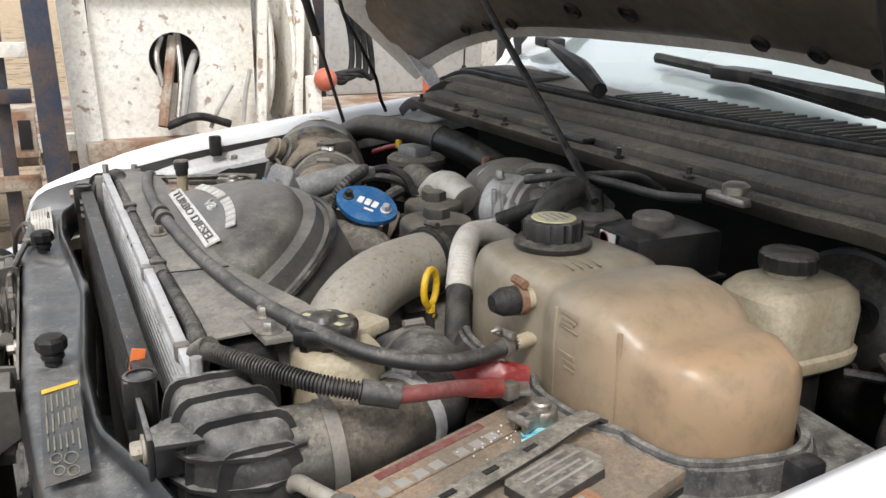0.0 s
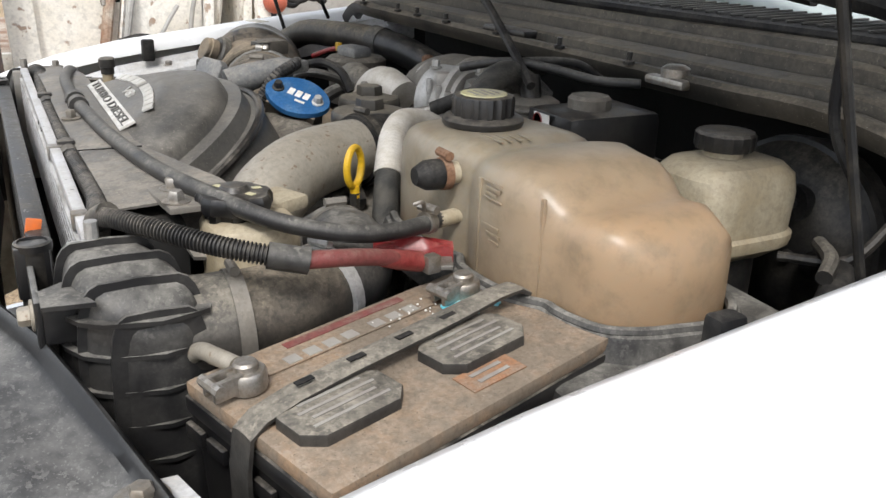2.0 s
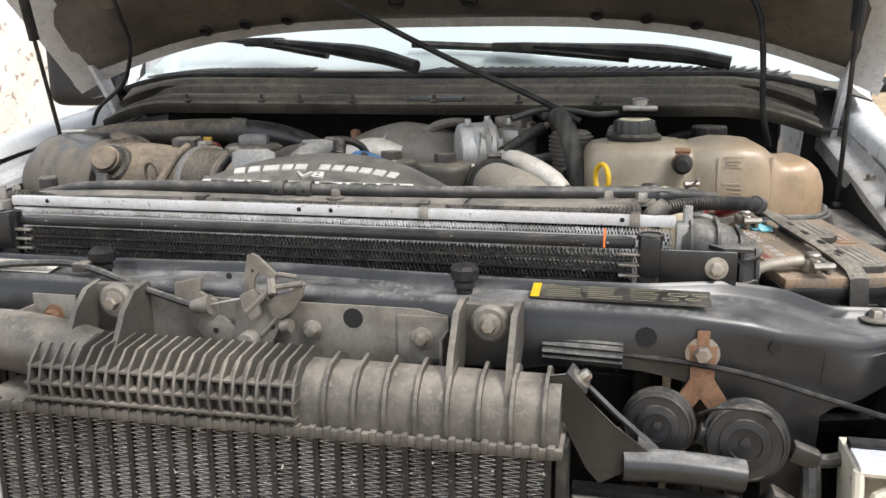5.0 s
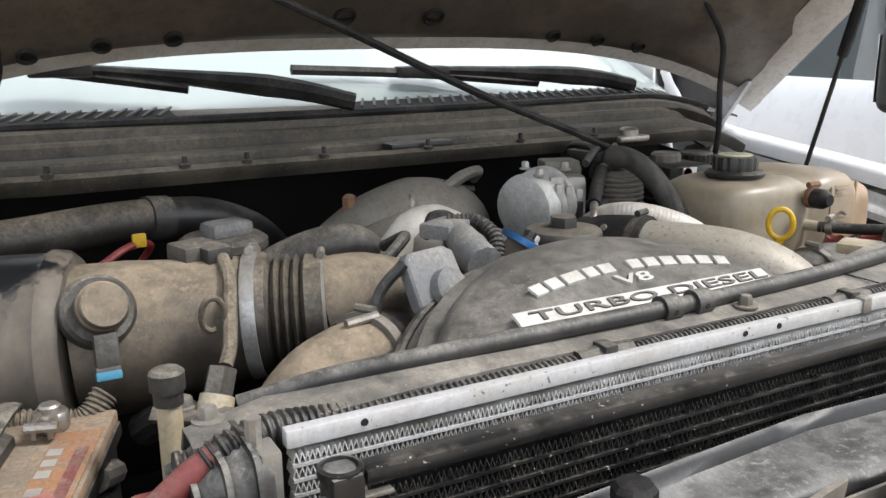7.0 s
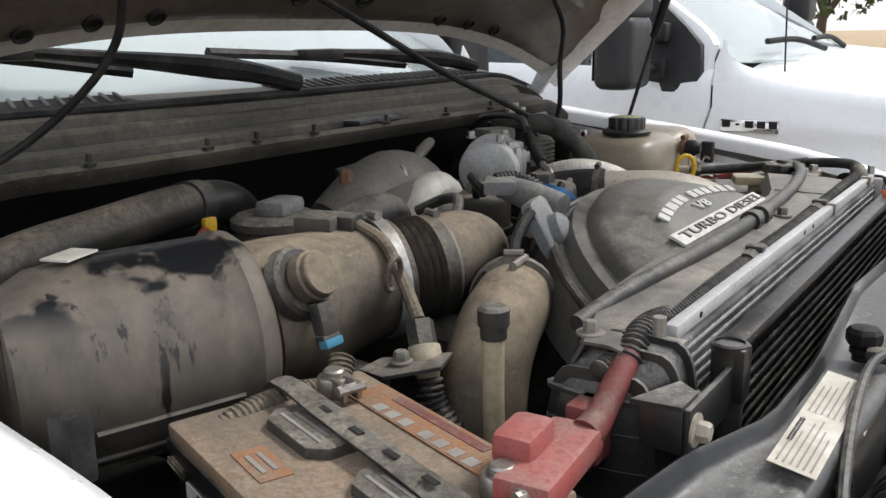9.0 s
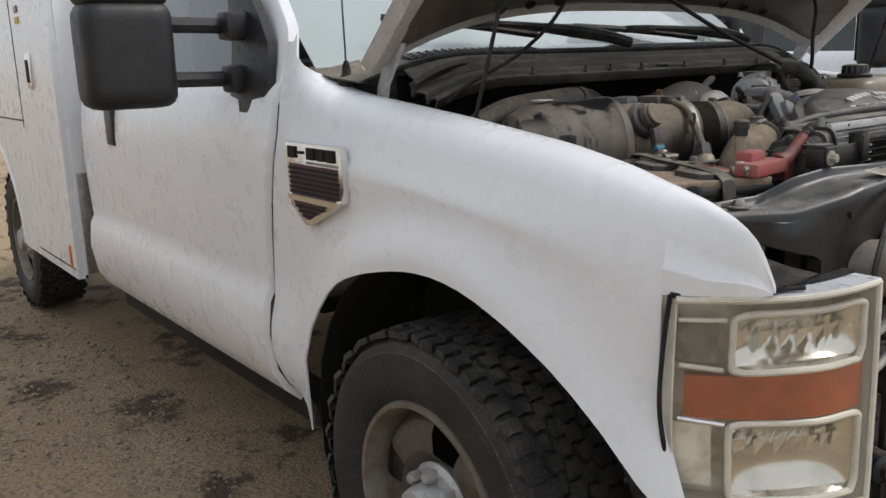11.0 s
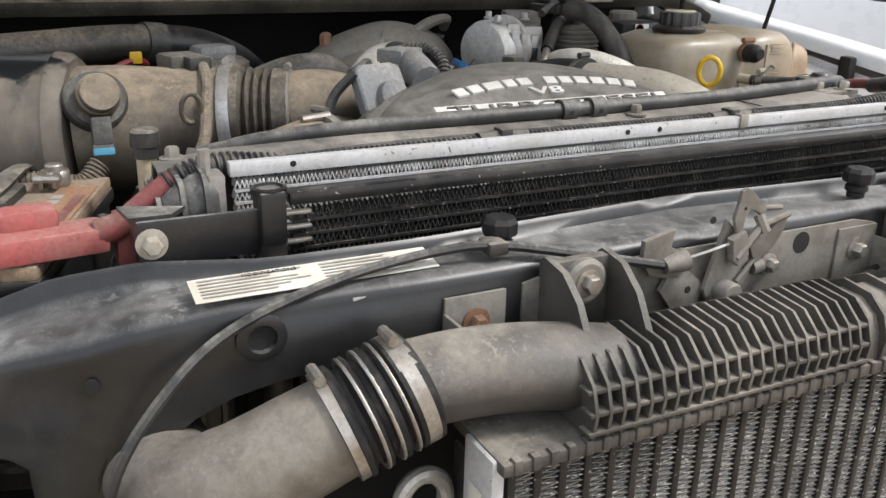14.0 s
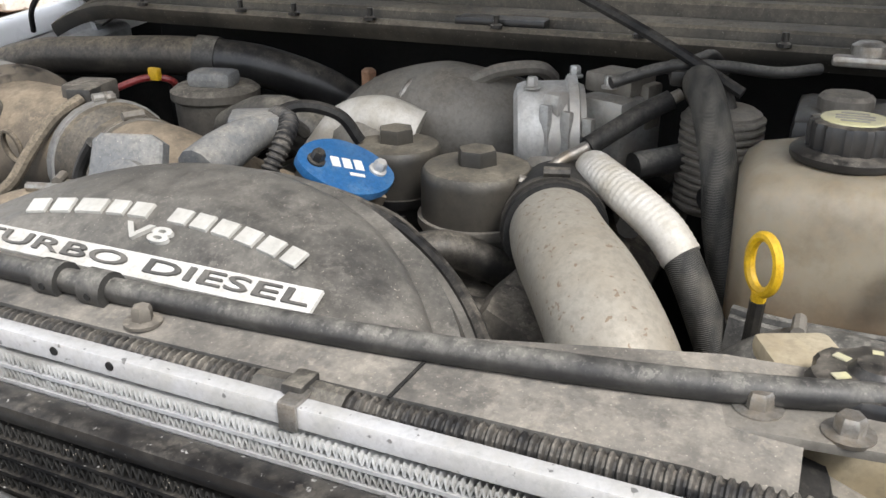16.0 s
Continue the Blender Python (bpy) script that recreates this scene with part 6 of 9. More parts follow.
tube(bm, [(-0.128, -0.440, 0.926), (-0.121, -0.50, 0.925), (-0.112, -0.566, 0.917)], 0.0175, 18, 3)
part("tube_end", bm, "core_plastic", sb)
sc = thing("steering_cooler", (-0.16, -0.46, 0.5), "small black cooler core with flattened grey fins", "cooler")
bm = B_()
rbox(bm, (-0.105, -0.475, 0.675), (0.02, 0.18, 0.42), 0.002)
part("core_back", bm, "bay_dark", sc)
bm = B_()
for k in range(30):
    rbox(bm, (-0.118, -0.475, 0.485 + 0.0135 * k), (0.012, 0.178, 0.0025), 0.0)
tagged(part("fin_core", bm, "dark_metal", sc), kind="stuff")
bm = B_()
rbox(bm, (-0.127, -0.425, 0.872), (0.006, 0.075, 0.020), 0.003)
part("flattened_fin", bm, "alloy", sc)
for y, z, r, x in ((-0.478, 0.947, 0.040, -0.060), (-0.572, 0.938, 0.045, -0.066)):
    h = thing("horn", (x, y, z), "round black car horn with a snail-shaped body", "horn", "horns")
    bm = B_()
    ax = Vector((-1, 0.12, 0.15)).normalized()
    lathe(bm, [(r * 0.80, -0.022), (r * 0.93, -0.016), (r * 0.94, -0.006), (r * 1.03, -0.005), (r * 1.04, 0.001), (r * 1.03, 0.005), (r * 0.955, 0.006), (r * 0.95, 0.015), (r * 0.92, 0.019), (r * 0.87, 0.020), (r * 0.85, 0.0185), (r * 0.62, 0.0185), (r * 0.60, 0.021), (r * 0.40, 0.022), (r * 0.38, 0.0195), (r * 0.16, 0.019), (r * 0.14, 0.023), (0.002, 0.0235)], (x, y, z), ax, 40)
    part("body", bm, "black_plastic", h)
    bm = B_()
    tube(bm, [(x + 0.03, y + 0.0, z), (x + 0.04, y + 0.02, z - 0.03), (x + 0.035, y + 0.045, z - 0.055)], [0.012, 0.016, 0.024], 14, 5)
    part("trumpet", bm, "black_plastic", h)
    bm = B_()
    rbox(bm, (x - 0.005, y - r - 0.016, z - 0.01), (0.022, 0.03, 0.02), 0.004, rx=20)
    part("connector", bm, "black_plastic", h)
hb = thing("horn_bracket", (-0.05, -0.522, 0.95), "rusty forked steel horn bracket", "bracket")
bm = B_()
prism(bm, [(-0.015, 0.075), (0.015, 0.075), (0.012, 0.035), (0.05, -0.03), (0.028, -0.03), (0.0, 0.012), (-0.034, -0.03), (-0.056, -0.03), (-0.014, 0.035)], 0, 0.004, Matrix(((0, 0, -1, -0.050), (1, 0, 0, -0.522), (0, 1, 0, 0.965), (0, 0, 0, 1))), 0.001)
part("fork", bm, "rust", hb)
hw = thing("horn_wire", (-0.06, -0.6, 0.9), "taped wiring loom with black connectors by the horns", "wiring")
for pts, r in (([(-0.07, -0.63, 0.925), (-0.06, -0.66, 0.918), (-0.04, -0.70, 0.920), (-0.01, -0.76, 0.91)], 0.008), ([(-0.07, -0.52, 0.965), (-0.095, -0.54, 0.985), (-0.095, -0.58, 0.985), (-0.075, -0.60, 0.965)], 0.002),
               ([(-0.07, -0.64, 0.92), (-0.085, -0.64, 0.88), (-0.09, -0.63, 0.84)], 0.011)):
    bm = B_()
    tube(bm, pts, r, 10, 6)
    part("loom", bm, "loom", hw)
bm = B_()
rbox(bm, (-0.09, -0.615, 0.872), (0.03, 0.05, 0.026), 0.005, rx=30)
part("connector", bm, "black_plastic", hw)

# ---- headlights ----


def headlight(s):
    h = thing("headlight", (0.0, s * 0.82, 0.58), "hazy yellowed headlight with an amber turn-signal band", "headlight", "headlights")

    def at(u, v, d=0.0):
        """u from the inner side out, v up, d into the lamp."""
        y = 0.676 + (0.265 + 0.012 * math.sin(v * 3.1)) * u + 0.015 * (1 - v) * (1 - u)
        x = -0.128 + 0.026 * u + 0.155 * u ** 2.6 + 0.012 * (v - 0.5) * (1 - u)
        top, bot = 0.940 - 0.014 * u, 0.582 + 0.006 * u
        lean = 0.012 * math.sin(v * math.pi) * (1 if u > 0.9 else 0.3)
        return Vector((x + d - lean * 0.3, s * (y - d * 0.25 * u), bot + (top - bot) * v))

    us = [k / 14 for k in range(15)]

    def patch(u0, u1, v0, v1, d, material, name, thick=0.003, n=8, label="", parent=h):
        bm = B_()
        sheet(bm, [[at(u0 + (u1 - u0) * i / n, v0 + (v1 - v0) * j / 6, d) for i in range(n + 1)] for j in range(7)], thick)
        return part(name, bm, material, parent, label)

    def rail(u0, v0, u1, v1, r, d, name="bezel_bar", material="bezel"):
        bm = B_()
        tube(bm, [at(u0 + (u1 - u0) * k / 8, v0 + (v1 - v0) * k / 8, d) for k in range(9)], r, 8, 2)
        return part(name, bm, material, h)

    patch(0.0, 1.0, 0.0, 1.0, 0.075, "reflector", "housing_back", 0.004, 12)
    for u0, v0, u1, v1 in ((0, 0, 1, 0), (0, 1, 1, 1), (0, 0, 0, 1), (1, 0, 1, 1)):
        bm = B_()
        n = 10
        sheet(bm, [[at(u0 + (u1 - u0) * k / n, v0 + (v1 - v0) * k / n, d) for k in range(n + 1)] for d in (0.0, 0.04, 0.08)], 0.003)
        part("housing_wall", bm, "bezel", h)
    # two windows: rounded bezels round fluted mirror bowls
    for v0, v1 in ((0.665, 0.925), (0.05, 0.42)):
        c, e = 0.035, 0.06
        ring = [(0.07 + c, v0), (0.40, v0), (0.79 - c, v0), (0.79, v0 + e), (0.79, (v0 + v1) / 2), (0.79, v1 - e), (0.79 - c, v1), (0.40, v1), (0.07 + c, v1), (0.07, v1 - e), (0.07, (v0 + v1) / 2), (0.07, v0 + e), (0.07 + c, v0)]
        bm = B_()
        tube(bm, [at(u, v, 0.010) for u, v in ring], 0.0058, 8, 4, cap=False)
        part("bezel_ring", bm, "bezel", h)
        bm = B_()
        nu, nv = 72, 16
        rows = []
        for j in range(nv + 1):
            fv = j / nv
            row = []
            for i in range(nu + 1):
                fu = i / nu
                bowl = (1 - (2 * fu - 1) ** 2) * (1 - (2 * fv - 1) ** 2)
                lean = fu * 9 + fv * 1.6
                flute = 0.0035 * abs((lean % 1.0) - 0.5) if fv > 0.58 else 0.0
                row.append(at(0.075 + 0.71 * fu, v0 + 0.004 + (v1 - v0 - 0.008) * fv, 0.014 + 0.045 * bowl ** 0.6 + flute))
            rows.append(row)
        sheet(bm, rows, 0.0)
        part("reflector_bowl", bm, "mirror_bowl", h, sharp=12)
        for k in range(7):
            bm = B_()
            fu = 0.15 + 0.092 * k
            vv = v1 - 0.075
            sheet(bm, [[at(fu, vv, 0.020), at(fu + 0.05, vv - 0.01, 0.026)], [at(fu - 0.035, vv - 0.085, 0.042), at(fu + 0.025, vv - 0.10, 0.034)]], 0.001)
            part("facet", bm, "chrome", h)
    # chrome lip on top, amber band, side marker cell
    bm = B_()
    sheet(bm, [[at(u, 1.0, d) + Vector((0, 0, 0.006)) for u in us] for d in (-0.002, 0.025, 0.05)], 0.004)
    part("top_lip", bm, "silver_lip", h)
    bm = B_()
    sheet(bm, [[at(u, 1.0, d) + Vector((0, 0, 0.011)) for u in us] for d in (0.04, 0.058)], 0.008)
    part("top_gasket", bm, "clean_rubber", h)
    patch(0.06, 0.95, 0.445, 0.648, 0.010, "amber_lens", "amber_band", 0.02, 14, "amber turn-signal lens")
    rail(0.81, 0.67, 0.96, 0.69, 0.004, 0.015)
    rail(0.81, 0.90, 0.97, 0.90, 0.004, 0.015)
    patch(0.81, 0.96, 0.69, 0.89, 0.03, "smoke_cell", "marker_cell", 0.004)
    patch(0.82, 0.96, 0.08, 0.40, 0.030, "reflector", "lower_cell", 0.004)
    rail(0.81, 0.42, 0.97, 0.44, 0.0045, 0.008, "bezel_bar", "chrome")
    # clear outer lens
    bm = B_()
    sheet(bm, [[at(u, v, 0.0) for u in us] for v in [k / 8 for k in range(9)]], 0.003)
    ln = part("lens", bm, "lens", h, "hazed clear plastic lens")
    ln.visible_shadow = False
    for a, b in (((0, 0), (1, 0)), ((0, 1), (1, 1)), ((0, 0), (0, 1))):
        rail(a[0], a[1], b[0], b[1], 0.006, 0.0, "lens_edge", "bezel")
    bm = B_()
    tube(bm, [at(1.015, 1.02, 0.004), at(1.025, 0.8, 0.004), at(1.03, 0.5, 0.004), at(1.012, 0.25, 0.004), at(0.99, 0.0, 0.004)], 0.004, 8, 5)
    part("gasket", bm, "clean_rubber", h)
    bm = B_()
    tube(bm, [at(1.015, 1.02, 0.004), at(0.8, 1.03, 0.006), at(0.5, 1.035, 0.01)], 0.004, 8, 5)
    part("gasket", bm, "clean_rubber", h)


M["smoke_cell"] = surface("smoke_cell", (0.13, 0.125, 0.11), 0.2, metal=0.3, second=(0.22, 0.21, 0.18), scale=20, bump=0.0)
M["mirror_bowl"] = surface("mirror_bowl", (0.66, 0.63, 0.56), 0.16, metal=0.95, second=(0.56, 0.53, 0.46), scale=10, bump=0.0)
M["bezel"] = surface("bezel", (0.66, 0.62, 0.52), 0.35, second=(0.52, 0.49, 0.41), scale=12, bump=0.0, coat=0.5)
M["reflector"] = surface("reflector", (0.84, 0.79, 0.66), 0.35, metal=0.1, second=(0.55, 0.50, 0.38), scale=18, bump=0.0)
M["silver_lip"] = surface("silver_lip", (0.66, 0.68, 0.72), 0.3, metal=0.3, second=(0.60, 0.61, 0.64), scale=12, bump=0.0)
headlight(1)
headlight(-1)

# ---- bumper ----
bumper = thing("front_bumper", (-0.2, 0, 0.4), "chrome front bumper with a black top step pad", "bumper")
BX = [(0.0, -0.335), (0.35, -0.32), (0.6, -0.285), (0.78, -0.23), (0.88, -0.17), (0.95, -0.08), (0.985, 0.02), (0.995, 0.12)]
bys = [-0.995, -0.985, -0.95, -0.9, -0.85, -0.78, -0.7, -0.6, -0.45, -0.3, -0.15, 0, 0.15, 0.3, 0.45, 0.6, 0.7, 0.78, 0.85, 0.9, 0.95, 0.985, 0.995]
bm = B_()
sheet(bm, [[(lerp_table(BX, abs(y)) + dx, y, z) for dx, z in ((0.03, 0.485), (0.006, 0.488), (0.0, 0.478), (-0.012, 0.42), (-0.010, 0.34), (0.02, 0.24))] for y in bys], 0.005)
part("chrome_face", bm, "chrome", bumper)
bm = B_()
sheet(bm, [[(lerp_table(BX, abs(y)) + dx, y, z) for dx, z in ((0.034, 0.484), (0.038, 0.496), (0.06, 0.499), (0.085, 0.495), (0.11, 0.499), (0.17, 0.49), (0.18, 0.47))] for y in bys[2:-2]], 0.004)
part("step_pad", bm, "core_plastic", bumper)

# ---- fender badges ----
for s in (1, -1):
    bd = thing("fender_badge", (1.04, s * 1.02, 1.0), "chrome fender vent badge with dark louvres", "badge", "fender badges")

    def plate(poly, d0, d1, material, name, parent=bd, bevel=0.0):
        bm = B_()
        mt = Matrix(((1, 0, 0, 0), (0, 0, s, s * 1.006), (0, 1, 0, 0), (0, 0, 0, 1)))
        prism(bm, poly, d0, d1, mt, bevel)
        return part(name, bm, material, parent)

    plate([(0.905, 1.112), (1.168, 1.112), (1.172, 1.10), (1.160, 0.96), (1.09, 0.915), (1.06, 0.915), (0.91, 0.985), (0.90, 1.02)], 0.0, 0.016, "chrome", "frame", bevel=0.004)
    plate([(0.918, 1.062), (1.155, 1.062), (1.148, 0.972), (1.085, 0.93), (1.065, 0.93), (0.922, 0.995)], 0.014, 0.0165, "louvre_red", "louvre_bed")
    for k in range(7):
        z = 1.054 - 0.0115 * k
        plate([(0.922, z), (1.152, z), (1.150, z - 0.005), (0.922, z - 0.005)], 0.016, 0.021, "bay_dark", "louvre")
    for k in range(3):
        z = 0.962 - 0.011 * k
        plate([(0.985 + 0.03 * k, z), (1.128 - 0.015 * k, z), (1.124 - 0.015 * k, z - 0.005), (0.995 + 0.03 * k, z - 0.005)], 0.016, 0.021, "bay_dark", "louvre")
    plate([(0.912, 0.988), (1.158, 0.988), (1.155, 0.974), (0.93, 0.974)], 0.016, 0.024, "chrome", "cross_bar")
    # model name stands as plain bars
    for k in range(5):
        x = 1.150 - 0.047 * k
        plate([(x, 1.104), (x - (0.032 if k != 1 else 0.016), 1.104), (x - (0.032 if k != 1 else 0.016), 1.076 if k != 1 else 1.092), (x, 1.076 if k != 1 else 1.092)][:: 1] if k != 1 else [(x - 0.005, 1.094), (x - 0.022, 1.094), (x - 0.022, 1.087), (x - 0.005, 1.087)], 0.016, 0.021, "bay_dark", "name_bar")
    plate([(1.06, 1.071), (0.92, 1.071), (0.92, 1.065), (1.06, 1.065)], 0.016, 0.02, "grey_mark", "small_name_bar")

# antenna on the passenger-side cowl corner
an = thing("antenna", (1.07, 0.896, 1.24), "thin black whip antenna on the cowl corner", "antenna")
bm = B_()
lathe(bm, [(0.022, -0.02), (0.022, 0.0), (0.012, 0.012), (0.010, 0.03), (0.005, 0.045)], (1.07, 0.896, 1.255), seg=16)
part("base", bm, "clean_rubber", an)
bm = B_()
tube(bm, [(1.07, 0.896, 1.29), (1.085, 0.896, 1.95)], [0.0026, 0.0016], 6, 3)
part("whip", bm, "dark_metal", an)
# filler panel at the foot of the windshield pillar
for s in (1, -1):
    bm = B_()
    sheet(bm, [[(0.95, s * 0.80, 1.19), (1.0, s * 0.93, 1.20)], [(1.10, s * 0.80, 1.235), (1.14, s * 0.955, 1.225)], [(1.20, s * 0.84, 1.262), (1.22, s * 0.93, 1.262)]], 0.004)
    part("cowl_side", bm, "cowl_slat", truck)

# ---- engine block and dark filling of the bay ----
engine = thing("engine", (0.55, 0, 0.75), "dust-caked V8 diesel engine block", "engine")
bm = B_()
rbox(bm, (0.58, 0.02, 0.93), (0.60, 0.40, 0.26), 0.05)
part("block", bm, "dirt_engine", engine)
for s in (1, -1):
    bm = B_()
    rbox(bm, (0.62, 0.02 + s * 0.22, 1.02), (0.50, 0.13, 0.10), 0.03, rx=-s * 30)
    part("valve_cover", bm, "dirt_engine", engine)
    for k in range(4):
        bm = B_()
        rbox(bm, (0.44 + 0.13 * k, 0.02 + s * 0.245, 1.075), (0.05, 0.05, 0.03), 0.01, rx=-s * 30)
        part("injector_plug", bm, "black_plastic", engine)
# ribbed intake cover in front of the filters
bm = B_()
sheet(bm, [[(0.40 + 0.03 * math.sin(j * 1.3), y, 1.03 - 0.02 * math.cos(j)), (0.46, y, 1.055), (0.53, y, 1.04)] for j, y in enumerate((0.18, 0.12, 0.06, 0.0, -0.06, -0.12, -0.18, -0.22))], 0.02)
part("intake_cover", bm, "dirt_engine", engine)
# flat bracket arm bent round below the filters
bm = B_()
sheet(bm, [[(x - 0.022, y, z - 0.004), (x - 0.012, y, z + 0.006), (x + 0.012, y, z + 0.006), (x + 0.022, y, z)] for x, y, z in smooth_path([(0.47, 0.05, 1.062), (0.468, 0.0, 1.082), (0.458, -0.05, 1.084), (0.452, -0.09, 1.072), (0.44, -0.13, 1.045), (0.43, -0.18, 1.0)], 5)], 0.008)
part("bracket_arm", bm, "dusty_plastic", engine)
bm = B_()
tube(bm, [(0.40, 0.10, 1.09), (0.42, 0.04, 1.098), (0.45, -0.02, 1.09), (0.46, -0.06, 1.06)], [0.035, 0.045, 0.042, 0.035], 18, 6)
part("thermostat_neck", bm, "dirt_engine", engine)
for k, (a, b) in enumerate((((0.40, -0.05, 1.09), (0.48, -0.16, 1.07)), ((0.36, -0.09, 1.05), (0.43, -0.20, 1.03)))):
    bm = B_()
    tube(bm, [a, ((a[0] + b[0]) / 2, (a[1] + b[1]) / 2, a[2] + 0.015), b], 0.018, 12, 5)
    part("coolant_arm", bm, "dark_metal", engine)

# ---- fan shroud with lettered dome ----
shroud = thing("fan_shroud", (0.2, 0.04, 1.1), "grey plastic fan shroud dome with raised lettering", "fan shroud")
PHI = radians(24)
CM = Matrix(((0, math.cos(PHI), -math.sin(PHI), 0.186), (-1, 0, 0, 0.0375), (0, math.sin(PHI), math.cos(PHI), 1.166), (0, 0, 0, 1)))
bm = B_()
rows = []
CV = -0.118
for r, h in ((0.065, 0.0), (0.12, 0.0), (0.190, 0.0), (0.200, -0.0015), (0.206, -0.005), (0.240, -0.017), (0.262, -0.027), (0.270, -0.036), (0.272, -0.050), (0.290, -0.055), (0.294, -0.078), (0.306, -0.083), (0.312, -0.15)):
    a0 = math.asin(0.060 / r)
    rows.append([CM @ Vector((r * math.cos(a), CV + r * math.sin(a), h)) for a in [a0 + (math.pi - 2 * a0) * k / 48 for k in range(49)]])
sheet(bm, rows, 0.004)
part("dome", bm, "cover_plastic", shroud, sharp=50)
bm = B_()
tube(bm, [CM @ Vector((0.306 * math.cos(a), CV + 0.306 * math.sin(a), -0.083)) for a in [radians(12 + 156 * k / 24) for k in range(25)]], 0.006, 8, 2)
part("rim", bm, "black_plastic", shroud)
bm = B_()
prism(bm, [(-0.1655, -0.0112), (0.1655, -0.0112), (0.1655, 0.0112), (-0.1655, 0.0112)], 0.0, 0.0035, CM, 0.001)
plate_ob = part("name_plate", bm, "plate_white", shroud, "white raised plate")
words("TURBO DIESEL", 0.0180, "letter_grey", plate_ob, CM @ pose(0.0055, 0.0, 0.0042) @ Matrix.Diagonal((2.66, 1.0, 1, 1)), 0.0012, "lettering", 0.0001)
words("V8", 0.022, "raised_mark", shroud, CM @ pose(0.0, 0.0305, 0.0015) @ Matrix.Diagonal((1.9, 0.95, 1, 1)), 0.0018, "lettering", 0.0004)
# maker's model name along the arc: plain raised bars, one for each letter
bu = -0.127
for k, w in enumerate((0.019, 0.020, 0.027, 0.018, 0.020, 0.0, 0.019, 0.019, 0.020, 0.020, 0.020, 0.018)):
    if w == 0.0:
        bu += 0.016
        continue
    bu += w / 2
    bm = B_()
    mt = CM @ pose(bu, 0.0535 - 0.0175 * (bu / 0.127) ** 2, 0.0, 0, 0, -15.5 * bu / 0.127)
    h = w / 2 - 0.0012
    prism(bm, [(-h, -0.0075), (h, -0.0075), (h, 0.0075), (-h, 0.0075)], 0.0, 0.003, mt, 0.0012)
    part("raised_bar", bm, "raised_mark", shroud)
    bu += w / 2 + 0.0028
# sight shield along the radiator
bm = B_()
rows = []
for y in [0.52 - 0.05 * k for k in range(20)]:
    front = 0.115 + 0.004 * max(0.0, -y / 0.22) ** 1.2
    rear = 0.185 + 0.06 * max(0.0, (-0.2 - y) / 0.2)
    if y > 0.40:
        rear -= 0.03 * (y - 0.40) / 0.1
    zz = 1.159 - 0.010 * max(0.0, (y - 0.3) / 0.2) - 0.012 * max(0.0, (-0.40 - y) / 0.06)
    rows.append([(front, y, zz - 0.012), (front, y, zz), ((front * 2 + rear) / 3, y, zz + 0.003), (rear, y, zz + 0.002), (rear + 0.012, y, zz - 0.02)])
sheet(bm, rows, 0.003)
shield = part("sight_shield", bm, "shield_plastic", shroud, "dusty flat plastic shield strip")
bm = B_()
rbox(bm, (0.150, -0.221, 1.1628), (0.075, 0.0022, 0.001), 0.0, rz=-2)
part("seam", bm, "bay_dark", shield)
for p in ((0.152, 0.500, 1.150), (0.128, -0.033, 1.161)):
    bolt(shield, p, (0, 0, 1), 0.007, "dust_alloy", 1.8)
bm = B_()
sheet(bm, [[(0.17, -0.36, 1.145), (0.24, -0.34, 1.14), (0.31, -0.36, 1.12)], [(0.18, -0.42, 1.13), (0.25, -0.42, 1.125), (0.31, -0.43, 1.11)], [(0.19, -0.47, 1.11), (0.24, -0.48, 1.105), (0.30, -0.48, 1.09)]], 0.004)
part("shroud_corner", bm, "shield_plastic", shroud)
bm = B_()
prism(bm, [(-0.04, -0.015), (0.04, -0.02), (0.045, 0.015), (0.0, 0.028), (-0.045, 0.018)], 0, 0.006, pose(0.184, -0.428, 1.155, 0, 0, -80), 0.002)
tab = part("mount_tab", bm, "dust_alloy", shroud)
for p in ((0.187, -0.405, 1.160), (0.181, -0.450, 1.160)):
    bolt(tab, p, (0, 0, 1), 0.008, "steel", 1.7)
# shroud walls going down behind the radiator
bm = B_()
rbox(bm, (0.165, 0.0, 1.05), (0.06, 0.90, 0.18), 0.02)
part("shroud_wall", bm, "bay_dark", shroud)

# ---- hoses across the front ----


def hose(name, label, pts, r, material, n=8, ribs=0, depth=0.0, group="", seg=14):
    h = thing(name, pts[0], label, "hose", group)
    bm = B_()
    tube(bm, pts, r, seg, n, ribs, depth)
    part("hose", bm, material, h)
    return h


vent = hose("vent_hose", "long dusty black rubber vent hose over the radiator shield",
            [(0.180, 0.47, 1.145), (0.165, 0.39, 1.160), (0.148, 0.26, 1.168), (0.143, 0.15, 1.170), (0.143, 0.04, 1.170), (0.150, -0.08, 1.169), (0.157, -0.18, 1.169), (0.168, -0.28, 1.170), (0.184, -0.37, 1.169), (0.212, -0.46, 1.167), (0.252, -0.525, 1.157), (0.315, -0.556, 1.145), (0.375, -0.545, 1.137), (0.428, -0.523, 1.134)], 0.0088, "rubber")
for y in (0.057, 0.016):
    bm = B_()
    tube(bm, [(0.143, y + 0.010, 1.170), (0.143, y - 0.010, 1.170)], 0.0132, 16, 2)
    part("collar", bm, "rubber", vent)
    bm = B_()
    lathe(bm, [(0.0028, 0), (0.0026, 0.0008)], (0.1302, y, 1.169), (-1, 0, 0), 10)
    part("pin_hole", bm, "bay_dark", vent)
clamp(vent, (0.412, -0.529, 1.135), (0.9, 0.35, -0.05), 0.0103, 0.010, "steel")
bm = B_()
